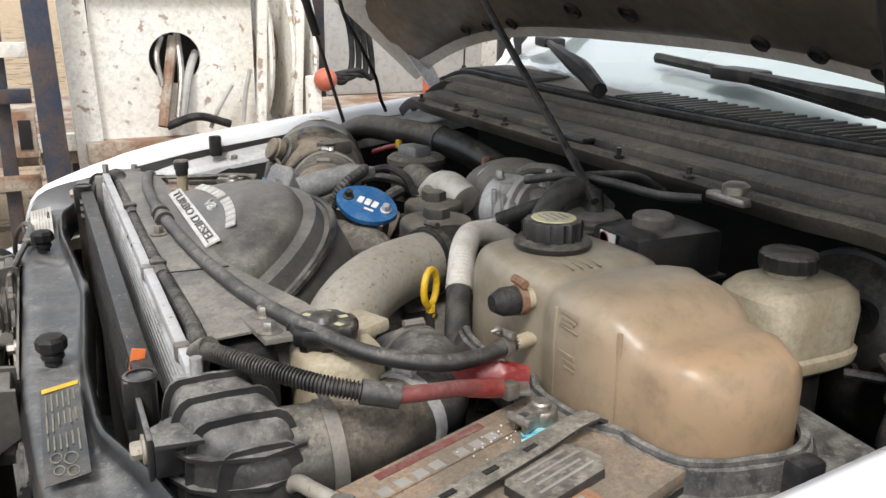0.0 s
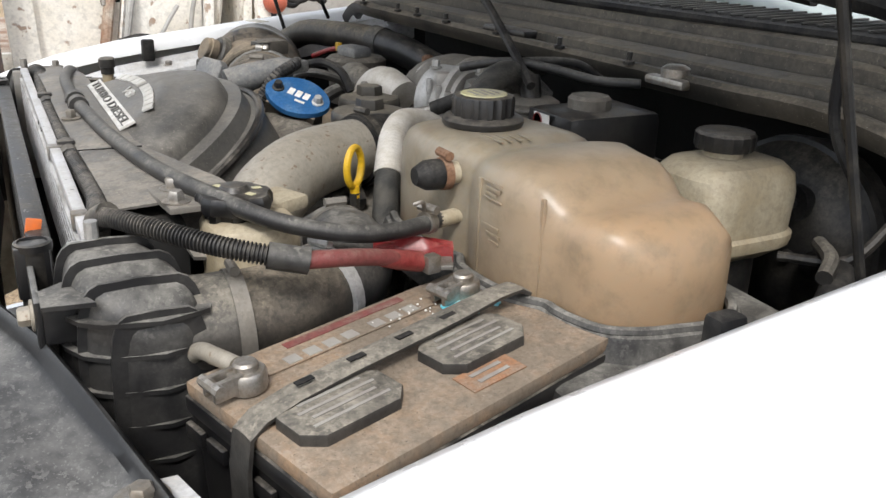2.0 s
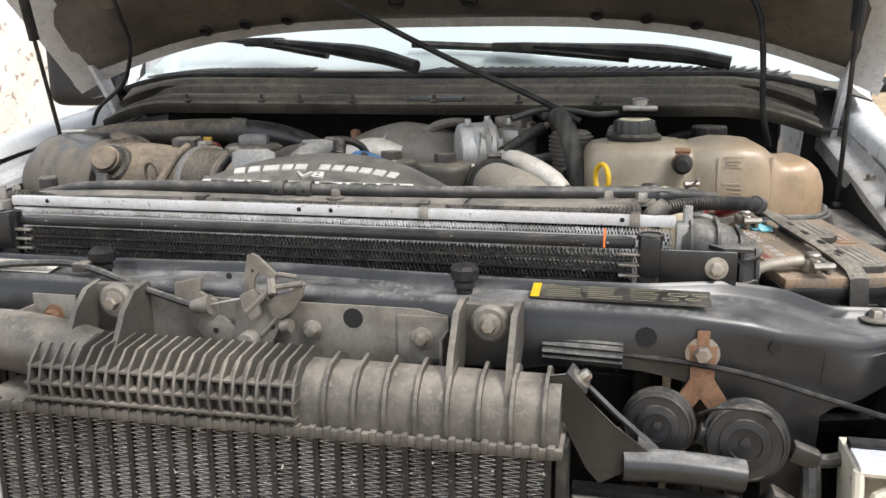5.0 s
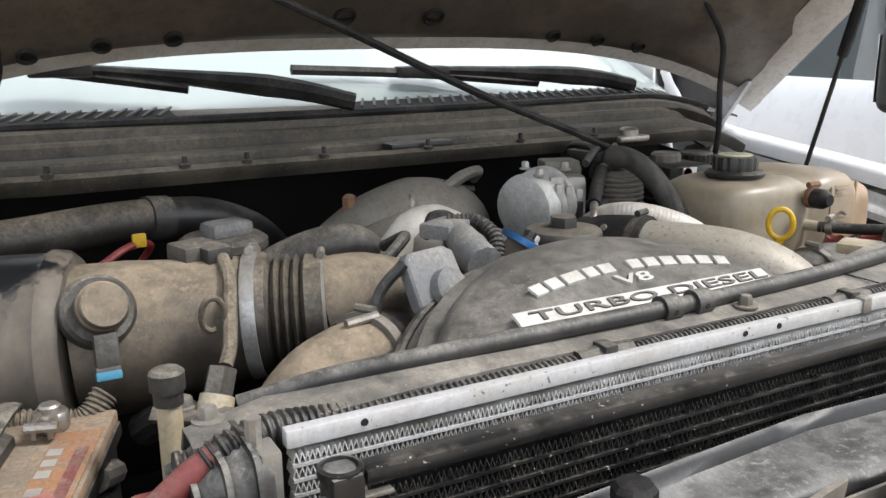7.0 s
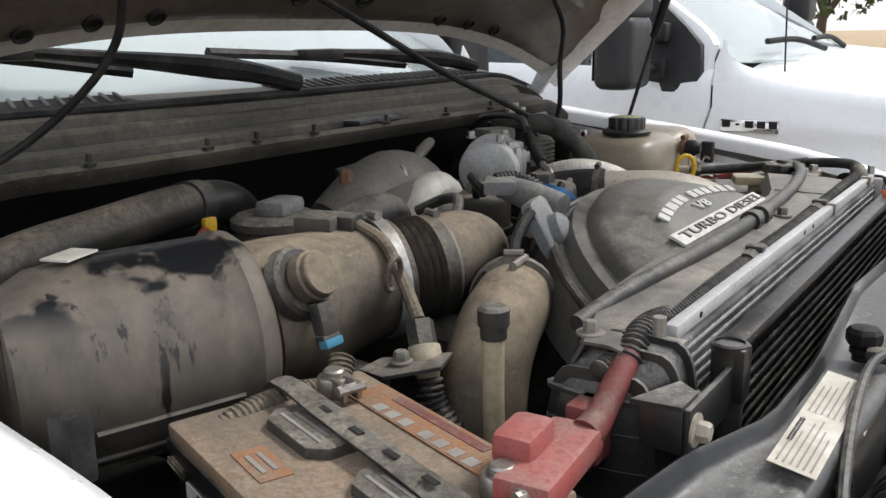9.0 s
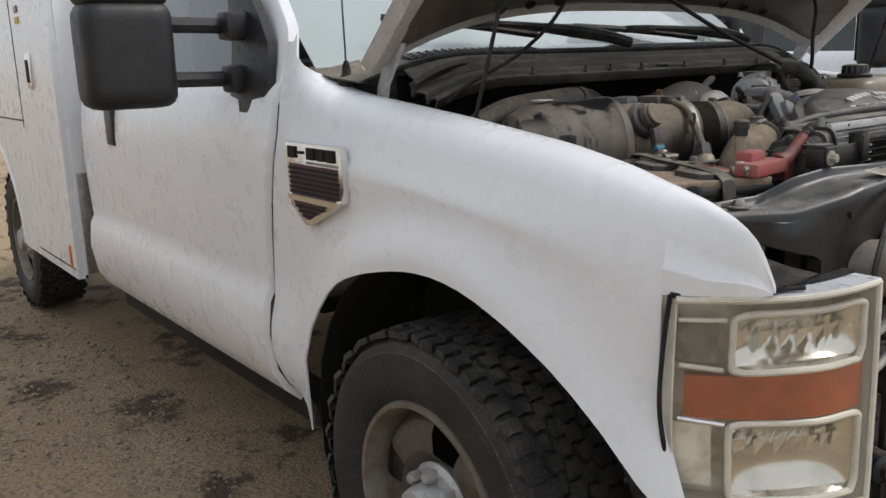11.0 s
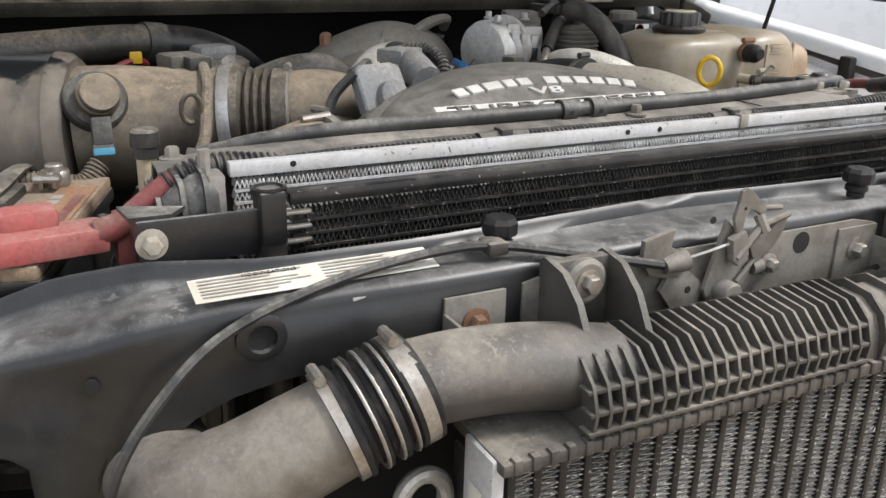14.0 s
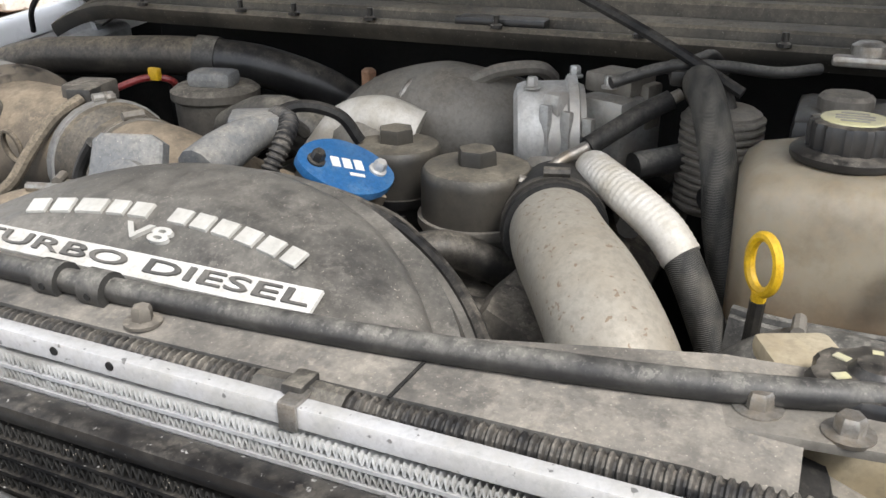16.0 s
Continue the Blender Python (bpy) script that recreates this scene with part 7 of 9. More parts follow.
tube(bm, [(0.407, -0.530, 1.149), (0.402, -0.538, 1.160), (0.392, -0.536, 1.158)], 0.0022, 6, 4)
part("clamp_ear", bm, "steel", vent)

loom1 = hose("corrugated_loom", "dusty corrugated wiring loom lying behind the radiator", [(0.13, 0.53, 1.13), (0.118, 0.42, 1.144), (0.110, 0.2, 1.148), (0.110, 0.0, 1.149), (0.112, -0.2, 1.150), (0.116, -0.36, 1.151), (0.110, -0.45, 1.158)], 0.0086, "loom", 10, 170, 0.0024, "looms", 10)
for y in (0.16, -0.165):
    bm = B_()
    tube(bm, [(0.111, y + 0.03, 1.149), (0.111, y, 1.150), (0.111, y - 0.03, 1.149)], 0.0115, 10, 3)
    rbox(bm, (0.109, y, 1.160), (0.02, 0.014, 0.008), 0.002)
    part("tape_wrap", bm, "dusty_plastic", loom1)
loom2 = hose("corrugated_loom", "thick black corrugated battery cable loom with a red end", [(0.108, -0.455, 1.150), (0.112, -0.480, 1.163), (0.136, -0.525, 1.167), (0.185, -0.578, 1.160), (0.225, -0.602, 1.153), (0.252, -0.612, 1.147)], 0.0082, "loom", 10, 66, 0.0022, "looms", 16)
bm = B_()
tube(bm, [(0.225, -0.602, 1.153), (0.258, -0.612, 1.146)], 0.0118, 14, 3)
part("tape_wrap", bm, "rubber", loom2)
bm = B_()
tube(bm, [(0.245, -0.611, 1.148), (0.285, -0.612, 1.145), (0.325, -0.598, 1.135), (0.35, -0.588, 1.126)], 0.0080, 12, 6)
part("red_cable", bm, "red_cable", loom2, "faded red battery cable")
bm = B_()
tube(bm, [(0.335, -0.593, 1.131), (0.342, -0.590, 1.128), (0.383, -0.573, 1.113)], [0.0085, 0.0102, 0.0102], 14, 3)
part("red_sleeve", bm, "red_plastic", loom2, "red heat-shrink sleeve")
bm = B_()
tube(bm, [(0.105, -0.462, 1.140), (0.108, -0.466, 1.156), (0.116, -0.480, 1.165)], 0.0125, 12, 4)
part("tape_wrap", bm, "dusty_plastic", loom2)

# ---- batteries ----


def battery(cx, cy, angle, flip, tilt=0.0, dz=0.0):
    """flip: 1 with the posts towards +b, -1 towards -b."""
    A = pose(cx, cy, dz, 0, 0, angle) @ pose(-0.15, 0, 1.072, 0, -tilt, 0) @ pose(0.15, 0, -1.072)
    b = thing("battery", (cx, cy, 0.885), "dusty black battery with vent covers and a rubber strap", "battery", "batteries")

    def box(name, a, q, z, size, material, bev=0.003, rz=0.0, label="", parent=b, taper=1.0):
        bm = B_()
        rbox(bm, (a, q * flip, z), size, bev, rz, taper=taper)
        bmesh.ops.transform(bm, matrix=A, verts=bm.verts[:])
        return part(name, bm, material, parent, label)

    box("case", 0, 0, 0.965, (0.296, 0.190, 0.17), "black_plastic", 0.006)
    box("lid_flange", 0, 0, 1.058, (0.306, 0.200, 0.016), "black_plastic", 0.004)
    box("lid", 0, 0, 1.072, (0.302, 0.196, 0.014), "battery_top", 0.004, label="dusty brown-stained lid")
    box("label_strip", 0, -0.074, 1.0802, (0.20, 0.040, 0.0015), "battery_rust" if flip > 0 else "battery_top", 0.0005, label="rusty worn label")
    for k in range(7):
        box("print_bar", -0.072 + 0.02 * k + (0.01 if k > 3 else 0), -0.062, 1.0812, (0.013, 0.012, 0.0008), "grey_mark", 0, parent=b)
    box("print_bar", 0.0, -0.084, 1.0812, (0.13, 0.010, 0.0008), "red_cable", 0)
    for a in (-0.088, 0.050):
        bm = B_()
        c, w, h = 0.014, 0.048, 0.029
        prism(bm, [(-w + c, -h), (w - c, -h), (w, -h + c), (w, h - c), (w - c, h), (-w + c, h), (-w, h - c), (-w, -h + c)], 1.079, 1.089, pose(a, (0.026 if flip < 0 else 0.006) * flip, 0), 0.003)
        bmesh.ops.transform(bm, matrix=A, verts=bm.verts[:])
        vc = part("vent_cover", bm, "dusty_plastic", b)
        for r in range(4):
            box("print_bar", a, (0.041 if flip < 0 else 0.021) - 0.010 * r, 1.0895, (0.07 - 0.012 * (r % 2), 0.003, 0.0008), "grey_mark", 0, parent=vc)
    bm = B_()
    prism(bm, [(-0.03, -0.013), (0.028, -0.015), (0.03, 0.013), (-0.028, 0.014)], 1.0792, 1.0802, pose(0.03, 0.066 * flip, 0))
    bmesh.ops.transform(bm, matrix=A, verts=bm.verts[:])
    dl = part("date_label", bm, "battery_rust", b)
    for r in range(2):
        box("print_bar", 0.03, 0.061 + 0.010 * r, 1.0808, (0.034, 0.004, 0.0006), "grey_mark", 0, parent=dl)
    # side label on the outer face
    box("side_label", 0.06, 0.0958, 0.995, (0.12, 0.002, 0.08), "white_mark", 0.0005)
    for k in range(3):
        box("label_stripe", 0.03 + 0.028 * k, 0.0972, 0.995, (0.014, 0.001, 0.08), "red_plastic", 0)
    for a in (-0.138, -0.09, -0.04, 0.01, 0.06, 0.11):
        box("end_rib", -0.153, -0.085 + 0.034 * (a + 0.138) / 0.05, 1.035, (0.006, 0.026, 0.014), "black_plastic", 0.002)
    # posts and clamps
    for a, q in ((-0.122, -0.050), (0.112, -0.047)):
        bm = B_()
        lathe(bm, [(0.013, 1.078), (0.011, 1.092)], (a, q * flip, 0), seg=16)
        lathe(bm, [(0.0155, 1.081), (0.0165, 1.084), (0.0160, 1.096), (0.0145, 1.098), (0.0115, 1.098)], (a, q * flip, 0), seg=18)
        bmesh.ops.transform(bm, matrix=A, verts=bm.verts[:])
        tc = part("terminal_clamp", bm, "steel", b, "corroded battery terminal clamp")
        bm = B_()
        lathe(bm, [(0.0100, 1.097), (0.0100, 1.103), (0.008, 1.105), (0.001, 1.105)], (a, q * flip, 0), seg=14)
        rbox(bm, (a - 0.02, q * flip + 0.007, 1.092), (0.026, 0.005, 0.016), 0.001)
        rbox(bm, (a - 0.02, q * flip - 0.007, 1.092), (0.026, 0.005, 0.016), 0.001)
        tube(bm, [(a - 0.03, q * flip - 0.014, 1.095), (a - 0.03, q * flip + 0.014, 1.095)], 0.005, 8, 1)
        bmesh.ops.transform(bm, matrix=A, verts=bm.verts[:])
        part("clamp_bolt", bm, "steel", tc)
    # rubber hold-down strap along the lid
    bm = B_()
    rows = []
    for a, z in ((-0.166, 0.99), (-0.163, 1.05), (-0.157, 1.078), (-0.142, 1.087), (-0.11, 1.092), (-0.06, 1.0945), (0.0, 1.0955), (0.06, 1.097), (0.11, 1.099), (0.138, 1.097), (0.152, 1.088)):
        w = 0.0125 if a < 0.1 else 0.011
        off = (-0.004 - 0.01 * a)
        rows.append([(a, (off - w) * flip, z), (a, (off - w * 0.4) * flip, z + 0.002), (a, (off + w * 0.4) * flip, z + 0.002), (a, (off + w) * flip, z)])
    sheet(bm, rows, 0.004)
    bmesh.ops.transform(bm, matrix=A, verts=bm.verts[:])
    part("strap", bm, "dusty_plastic", b, "grey rubber hold-down strap")
    for k in range(4):
        box("strap_slot", -0.10 + 0.05 * k, -0.003, 1.0985, (0.016, 0.006, 0.001), "bay_dark", 0)
    # tray below
    box("tray", 0, 0, 0.872, (0.33, 0.22, 0.02), "black_plastic", 0.005)
    return A


A1 = battery(0.316, -0.688, 16.0, -1, 3.5, -0.009)
battery(0.271, 0.677, -18.0, 1)
# copper sulphate bloom at the rear post
cr = thing("corrosion", tuple(A1 @ Vector((0.10, 0.03, 1.08))), "pale blue corrosion crust on the battery lid", "corrosion")
bm = B_()
rr = random.Random(3)
for k in range(70):
    p = A1 @ Vector((0.096 + rr.gauss(0, 0.013), 0.030 + rr.gauss(0, 0.008), 1.0815))
    r = rr.uniform(0.002, 0.0052)
    g = bmesh.ops.create_icosphere(bm, subdivisions=1, radius=r, matrix=Matrix.Translation(p) @ Matrix.Diagonal((1.3, 1.1, 0.6, 1)))
part("crust", bm, "cyan", cr)
bm = B_()
for k in range(26):
    p = A1 @ Vector((0.06 + rr.gauss(0, 0.022), 0.045 + rr.gauss(0, 0.016), 1.0812))
    bmesh.ops.create_icosphere(bm, subdivisions=1, radius=rr.uniform(0.0006, 0.0014), matrix=Matrix.Translation(p))
tagged(part("crumbs", bm, "white_mark", cr), kind="stuff")
# cable lug and red boot of the driver's battery
bt = thing("terminal_boot", (0.39, -0.547, 1.12), "open translucent red terminal boot", "boot")
bm = B_()
fl, fr, fn = Vector((0.352, -0.530, 1.108)), Vector((0.424, -0.564, 1.106)), Vector((0.43, 0.90, 0.0))
rows = []
for f in [k / 8 for k in range(9)]:
    p, w = fl.lerp(fr, f), 0.017 + 0.010 * math.sin(math.pi * f)
    fold = 0.003 * math.sin(9.0 * f)
    rows.append([p + Vector((0, 0, -0.004)), p + fn * w * 0.12 + Vector((0, 0, 0.009 + fold)), p + fn * w * 0.45 + Vector((0, 0, 0.015 - fold)), p + fn * w * 0.8 + Vector((0, 0, 0.007 + fold)), p + fn * w * 1.1 + Vector((0, 0, 0.012)), p + fn * w * 1.35 + Vector((0, 0, 0.0))])
sheet(bm, rows, 0.003)
part("flap", bm, "red_plastic", bt)
bm = B_()
rbox(bm, (0.402, -0.572, 1.108), (0.03, 0.026, 0.005), 0.001, rz=-25)
rbox(bm, (0.39, -0.582, 1.113), (0.016, 0.014, 0.018), 0.003, rz=10)
part("cable_lug", bm, "steel", bt)
bt2 = thing("terminal_boot", (0.12, 0.62, 1.10), "faded red terminal boot closed over the front post", "boot")
bm = B_()
rbox(bm, (0.122, 0.626, 1.092), (0.045, 0.115, 0.024), 0.006, rz=6)
rbox(bm, (0.142, 0.632, 1.108), (0.034, 0.050, 0.026), 0.008, rz=6)
part("boot", bm, "red_faded", bt2)
bm = B_()
rbox(bm, (0.13, 0.542, 1.085), (0.03, 0.04, 0.05), 0.005)
part("fuse_block", bm, "red_cable", bt2)
bm = B_()
tube(bm, [(0.118, 0.575, 1.096), (0.116, 0.555, 1.104), (0.114, 0.525, 1.127), (0.113, 0.502, 1.142)], [0.014, 0.0115, 0.0115, 0.0115], 12, 6)
part("red_cable", bm, "red_cable", bt2)
bm = B_()
tube(bm, [(0.113, 0.512, 1.135), (0.114, 0.495, 1.143), (0.118, 0.465, 1.148), (0.122, 0.42, 1.143), (0.118, 0.36, 1.138)], 0.0125, 12, 6, ribs=24, depth=0.003)
part("cable_loom", bm, "loom", bt2)
hose("ground_cable", "dusty black battery ground cable in loom", [(0.15, 0.56, 1.05), (0.12, 0.52, 1.06), (0.11, 0.50, 1.03), (0.12, 0.49, 0.98)], 0.012, "loom", 6, 20, 0.003)
hose("battery_cable", "bare grey metal cable tube beside the battery", [(0.150, -0.575, 1.045), (0.162, -0.60, 1.075), (0.17, -0.635, 1.085), (0.18, -0.66, 1.087)], 0.0075, "dull_pipe")

# ---- coolant expansion tank ----
tank2 = thing("expansion_tank", (0.53, -0.55, 1.03), "stained tan plastic coolant expansion tank with a black cap", "coolant tank")
SECT = [(-0.352, 0.478, 0.585, 1.181), (-0.357, 0.464, 0.602, 1.195), (-0.368, 0.454, 0.612, 1.203), (-0.4, 0.446, 0.622, 1.208), (-0.45, 0.444, 0.628, 1.209), (-0.495, 0.445, 0.632, 1.209), (-0.512, 0.449, 0.632, 1.207), (-0.521, 0.457, 0.63, 1.203), (-0.53, 0.457, 0.634, 1.203), (-0.548, 0.448, 0.64, 1.208), (-0.57, 0.446, 0.645, 1.212), (-0.6, 0.448, 0.636, 1.212), (-0.628, 0.453, 0.638, 1.209), (-0.645, 0.46, 0.638, 1.2), (-0.657, 0.468, 0.636, 1.188), (-0.667, 0.474, 0.636, 1.182), (-0.68, 0.474, 0.638, 1.18), (-0.7, 0.477, 0.636, 1.183), (-0.718, 0.487, 0.63, 1.178), (-0.732, 0.503, 0.632, 1.166), (-0.742, 0.526, 0.615, 1.146), (-0.747, 0.55, 0.6, 1.122)]
bm = B_()
rings = []
for y, xf, xr, zt in SECT:
    zb = 1.035
    cx, cz, hx, hz = (xf + xr) / 2, (zt + zb) / 2, (xr - xf) / 2, (zt - zb) / 2
    ring = []
    for k in range(40):
        a = 2 * math.pi * k / 40
        c, s = math.cos(a), math.sin(a)
        e = 0.36
        ring.append((cx + hx * math.copysign(abs(c) ** e, c), y + 0.006 * math.copysign(abs(c) ** e, c), cz + hz * math.copysign(abs(s) ** e, s)))
    rings.append(ring)
loft(bm, rings)
part("tank_body", bm, "stained_tank", tank2, sharp=60)
bm = B_()
loft(bm, [[(cx + sx * 1.06 * (xr - xf) / 2, y, z) for sx in (-1, 1)] + [(cx + sx * 1.06 * (xr - xf) / 2, y, z - 0.010) for sx in (1, -1)] for y, xf, xr, cx, z in [(q[0] - (0.012 if q[0] < -0.6 else -0.004), q[1] - 0.008, q[2] + 0.008, (q[1] + q[2]) / 2, 1.072) for q in SECT]])
part("base_flange", bm, "dusty_plastic", tank2)
# moulded lip of the tray round the foot of the tank
edge = [Vector((q[1] - 0.006, q[0] - (0.010 if q[0] < -0.70 else 0.0), 1.090)) for q in SECT if q[0] < -0.36] + [Vector(p) for p in ((0.580, -0.763, 1.090), (0.610, -0.755, 1.090), (0.634, -0.732, 1.090), (0.648, -0.695, 1.090), (0.652, -0.62, 1.090), (0.650, -0.54, 1.090))]
bm = B_()
tube(bm, edge, 0.0055, 8, 4)
rows = []
for p in edge:
    d = (p - Vector((0.55, -0.55, p.z)))
    d = Vector((d.x, d.y * (1.0 if p.y < -0.68 else 0.1), 0)).normalized()
    rows.append([p + d * 0.001 + Vector((0, 0, 0.001)), p + d * 0.010 + Vector((0, 0, -0.002)), p + d * 0.014 + Vector((0, 0, -0.012)), p + d * 0.022 + Vector((0, 0, -0.034))])
sheet(bm, rows, 0.003)
part("tray_lip", bm, "tank_plastic", tank2, "dusty moulded tray lip")
bm = B_()
rbox(bm, (0.57, -0.63, 1.052), (0.30, 0.46, 0.03), 0.012, rz=-4)
part("tray", bm, "tank_plastic", tank2)
bm = B_()
lathe(bm, [(0.030, -0.006), (0.030, 0.004), (0.0445, 0.005), (0.0465, 0.008), (0.0465, 0.012), (0.043, 0.015), (0.034, 0.016)], (0.526, -0.436, 1.204), seg=32)
cap = part("cap_flange", bm, "black_plastic", tank2)
bm = B_()
lathe(bm, [(0.033, 0.014), (0.0335, 0.034), (0.032, 0.0375), (0.026, 0.039), (0.001, 0.039)], (0.526, -0.436, 1.204), seg=84, wave=14, wave_depth=0.002)
part("cap", bm, "black_plastic", tank2, "black ribbed screw cap")
bm = B_()
lathe(bm, [(0.0265, 0.0388), (0.026, 0.0402), (0.001, 0.0402)], (0.526, -0.436, 1.204), seg=28)
cl = part("cap_label", bm, "cap_yellow", tank2, "faded yellow warning disc")
for k in range(4):
    bm = B_()
    rbox(bm, (0.512 + 0.009 * k, -0.436, 1.2447), (0.003, 0.034 - 0.008 * abs(k - 1.5), 0.0006), 0.0)
    part("print_bar", bm, "grey_mark", cl)
# nipples
bm = B_()
tube(bm, [(0.452, -0.515, 1.180), (0.425, -0.513, 1.180)], 0.0115, 14, 2)
part("nipple", bm, "aged_nylon", tank2)
bm = B_()
tube(bm, [(0.438, -0.514, 1.180), (0.428, -0.514, 1.180), (0.412, -0.513, 1.180), (0.404, -0.513, 1.180)], [0.0155, 0.016, 0.0155, 0.009], 16, 4)
part("blanking_cap", bm, "clean_rubber", tank2, "black rubber blanking cap")
clamp(tank2, (0.437, -0.514, 1.180), (-1, 0, 0), 0.0155, 0.009, "rust")
bm = B_()
tube(bm, [(0.455, -0.516, 1.134), (0.420, -0.526, 1.134)], 0.0085, 14, 2)
part("nipple", bm, "aged_nylon", tank2)
for y, z, w, hh in ((-0.595, 1.190, 0.040, 0.0016), (-0.595, 1.174, 0.040, 0.0016), (-0.595, 1.184, 0.030, 0.0035), (-0.592, 1.179, 0.024, 0.003), (-0.592, 1.146, 0.040, 0.004), (-0.598, 1.139, 0.030, 0.0035), (-0.60, 1.132, 0.022, 0.003)):
    bm = B_()
    rbox(bm, (0.4471, y, z), (0.0016, w * 0.8, hh), 0.0004)
    part("moulded_mark", bm, "stained_tank", tank2)
bm = B_()
for k in range(4):
    rbox(bm, (0.500 + 0.012 * k, -0.497 - 0.004 * k, 1.2088), (0.003, 0.050 - 0.008 * k, 0.0012), 0.0)
part("moulded_text", bm, "stained_tank", tank2)
# vertical weld ribs on the face
for y in (-0.572, -0.655):
    bm = B_()
    rbox(bm, (0.447 + 0.018 * (y < -0.6), y, 1.14), (0.004, 0.005, 0.10), 0.0015)
    part("face_rib", bm, "stained_tank", tank2)

# ---- brake and clutch reservoirs ----
br_ = thing("brake_reservoir", (0.76, -0.58, 1.08), "cloudy white brake fluid reservoir with a black cap", "reservoir")
bm = B_()
loft(bm, [[(0.757 + hx * math.copysign(abs(math.cos(a)) ** 0.55, math.cos(a)), -0.585 + hy * math.copysign(abs(math.sin(a)) ** 0.55, math.sin(a)), z) for a in [2 * math.pi * k / 28 for k in range(28)]]
          for z, hx, hy in ((1.075, 0.055, 0.04), (1.09, 0.078, 0.058), (1.098, 0.080, 0.060), (1.104, 0.080, 0.060), (1.108, 0.075, 0.056), (1.15, 0.077, 0.058), (1.172, 0.073, 0.054), (1.183, 0.060, 0.045), (1.186, 0.03, 0.03))])
part("reservoir_body", bm, "aged_nylon", br_)
bm = B_()
lathe(bm, [(0.022, 1.180), (0.022, 1.196), (0.026, 1.197)], (0.757, -0.578, 0), seg=24)
part("neck", bm, "aged_nylon", br_)
bm = B_()
lathe(bm, [(0.031, 1.194), (0.0325, 1.197), (0.0325, 1.211), (0.030, 1.214), (0.001, 1.2145)], (0.757, -0.578, 0), seg=60, wave=20, wave_depth=0.0012)
part("cap", bm, "black_plastic", br_)
bm = B_()
tube(bm, [(0.757, -0.585, 1.08), (0.757, -0.585, 0.98)], 0.045, 20, 3)
part("master_cylinder", bm, "dark_metal", br_)
for pts in ([(0.70, -0.66, 1.05), (0.66, -0.71, 1.03), (0.60, -0.74, 1.045), (0.585, -0.765, 1.02)], [(0.80, -0.64, 1.08), (0.84, -0.70, 1.09), (0.88, -0.72, 1.14)], [(0.74, -0.64, 1.0), (0.69, -0.72, 0.99), (0.66, -0.745, 1.0)]):
    bm = B_()
    tube(bm, pts, 0.006, 8, 6)
    part("brake_line", bm, "dark_metal", br_)
wh = thing("heater_hose", (0.80, -0.70, 1.08), "black hose with a frayed grey end by the brake booster", "hose")
bm = B_()
tube(bm, [(0.86, -0.64, 1.06), (0.83, -0.70, 1.075), (0.79, -0.725, 1.07), (0.76, -0.74, 1.05), (0.755, -0.745, 1.01)], 0.016, 12, 7)
part("hose", bm, "clean_rubber", wh)
bm = B_()
tube(bm, [(0.85, -0.652, 1.092), (0.81, -0.70, 1.095), (0.775, -0.722, 1.088)], 0.009, 10, 5)
part("pale_tube", bm, "dusty_plastic", wh)
bb = thing("brake_booster", (0.93, -0.55, 1.05), "black round brake booster on the firewall", "booster")
bm = B_()
lathe(bm, [(0.05, 0), (0.10, 0.02), (0.125, 0.05), (0.125, 0.09), (0.11, 0.11)], (0.86, -0.56, 1.06), (1, 0, 0), 36)
part("shell", bm, "dark_metal", bb)
bm = B_()
lathe(bm, [(0.124, 0.046), (0.130, 0.048), (0.131, 0.058), (0.130, 0.062), (0.124, 0.064)], (0.86, -0.56, 1.06), (1, 0, 0), 36, cap=False)
part("rim_band", bm, "black_plastic", bb)
bm = B_()
lathe(bm, [(0.017, -0.012), (0.017, 0.006), (0.022, 0.008), (0.022, 0.018)], (0.875, -0.60, 1.125), (-1, 0, 0), 16)
tube(bm, [(0.868, -0.60, 1.125), (0.852, -0.60, 1.128), (0.845, -0.595, 1.150)], 0.008, 10, 5)
part("check_valve", bm, "clean_rubber", bb)
for q in (0.045, -0.045):
    bolt(bb, (0.866, -0.56 + q, 1.06), (-1, 0, 0), 0.008, "dark_metal", 1.5, "stud")

st_ = thing("steering_fluid_box", (0.68, -0.43, 1.14), "black fluid box with a pale round cap", "reservoir")
bm = B_()
rbox(bm, (0.684, -0.432, 1.179), (0.135, 0.095, 0.075), 0.012)
part("box", bm, "black_plastic", st_)
bm = B_()
rbox(bm, (0.684, -0.432, 1.155), (0.145, 0.105, 0.006), 0.002)
part("seam_flange", bm, "black_plastic", st_)
bm = B_()
lathe(bm, [(0.024, 1.214), (0.025, 1.218), (0.025, 1.228), (0.021, 1.232), (0.001, 1.2325)], (0.678, -0.430, 0), seg=40, wave=12, wave_depth=0.0014)
part("cap", bm, "dust_alloy", st_)
bm = B_()
rbox(bm, (0.613, -0.425, 1.20), (0.002, 0.03, 0.026), 0.0)
wl = part("warning_label", bm, "white_mark", st_)
bm = B_()
lathe(bm, [(0.0075, 0), (0.0085, 0.001), (0.0095, 0.0)], (0.6115, -0.419, 1.204), (-1, 0, 0), 20)
part("label_ring", bm, "red_plastic", wl)

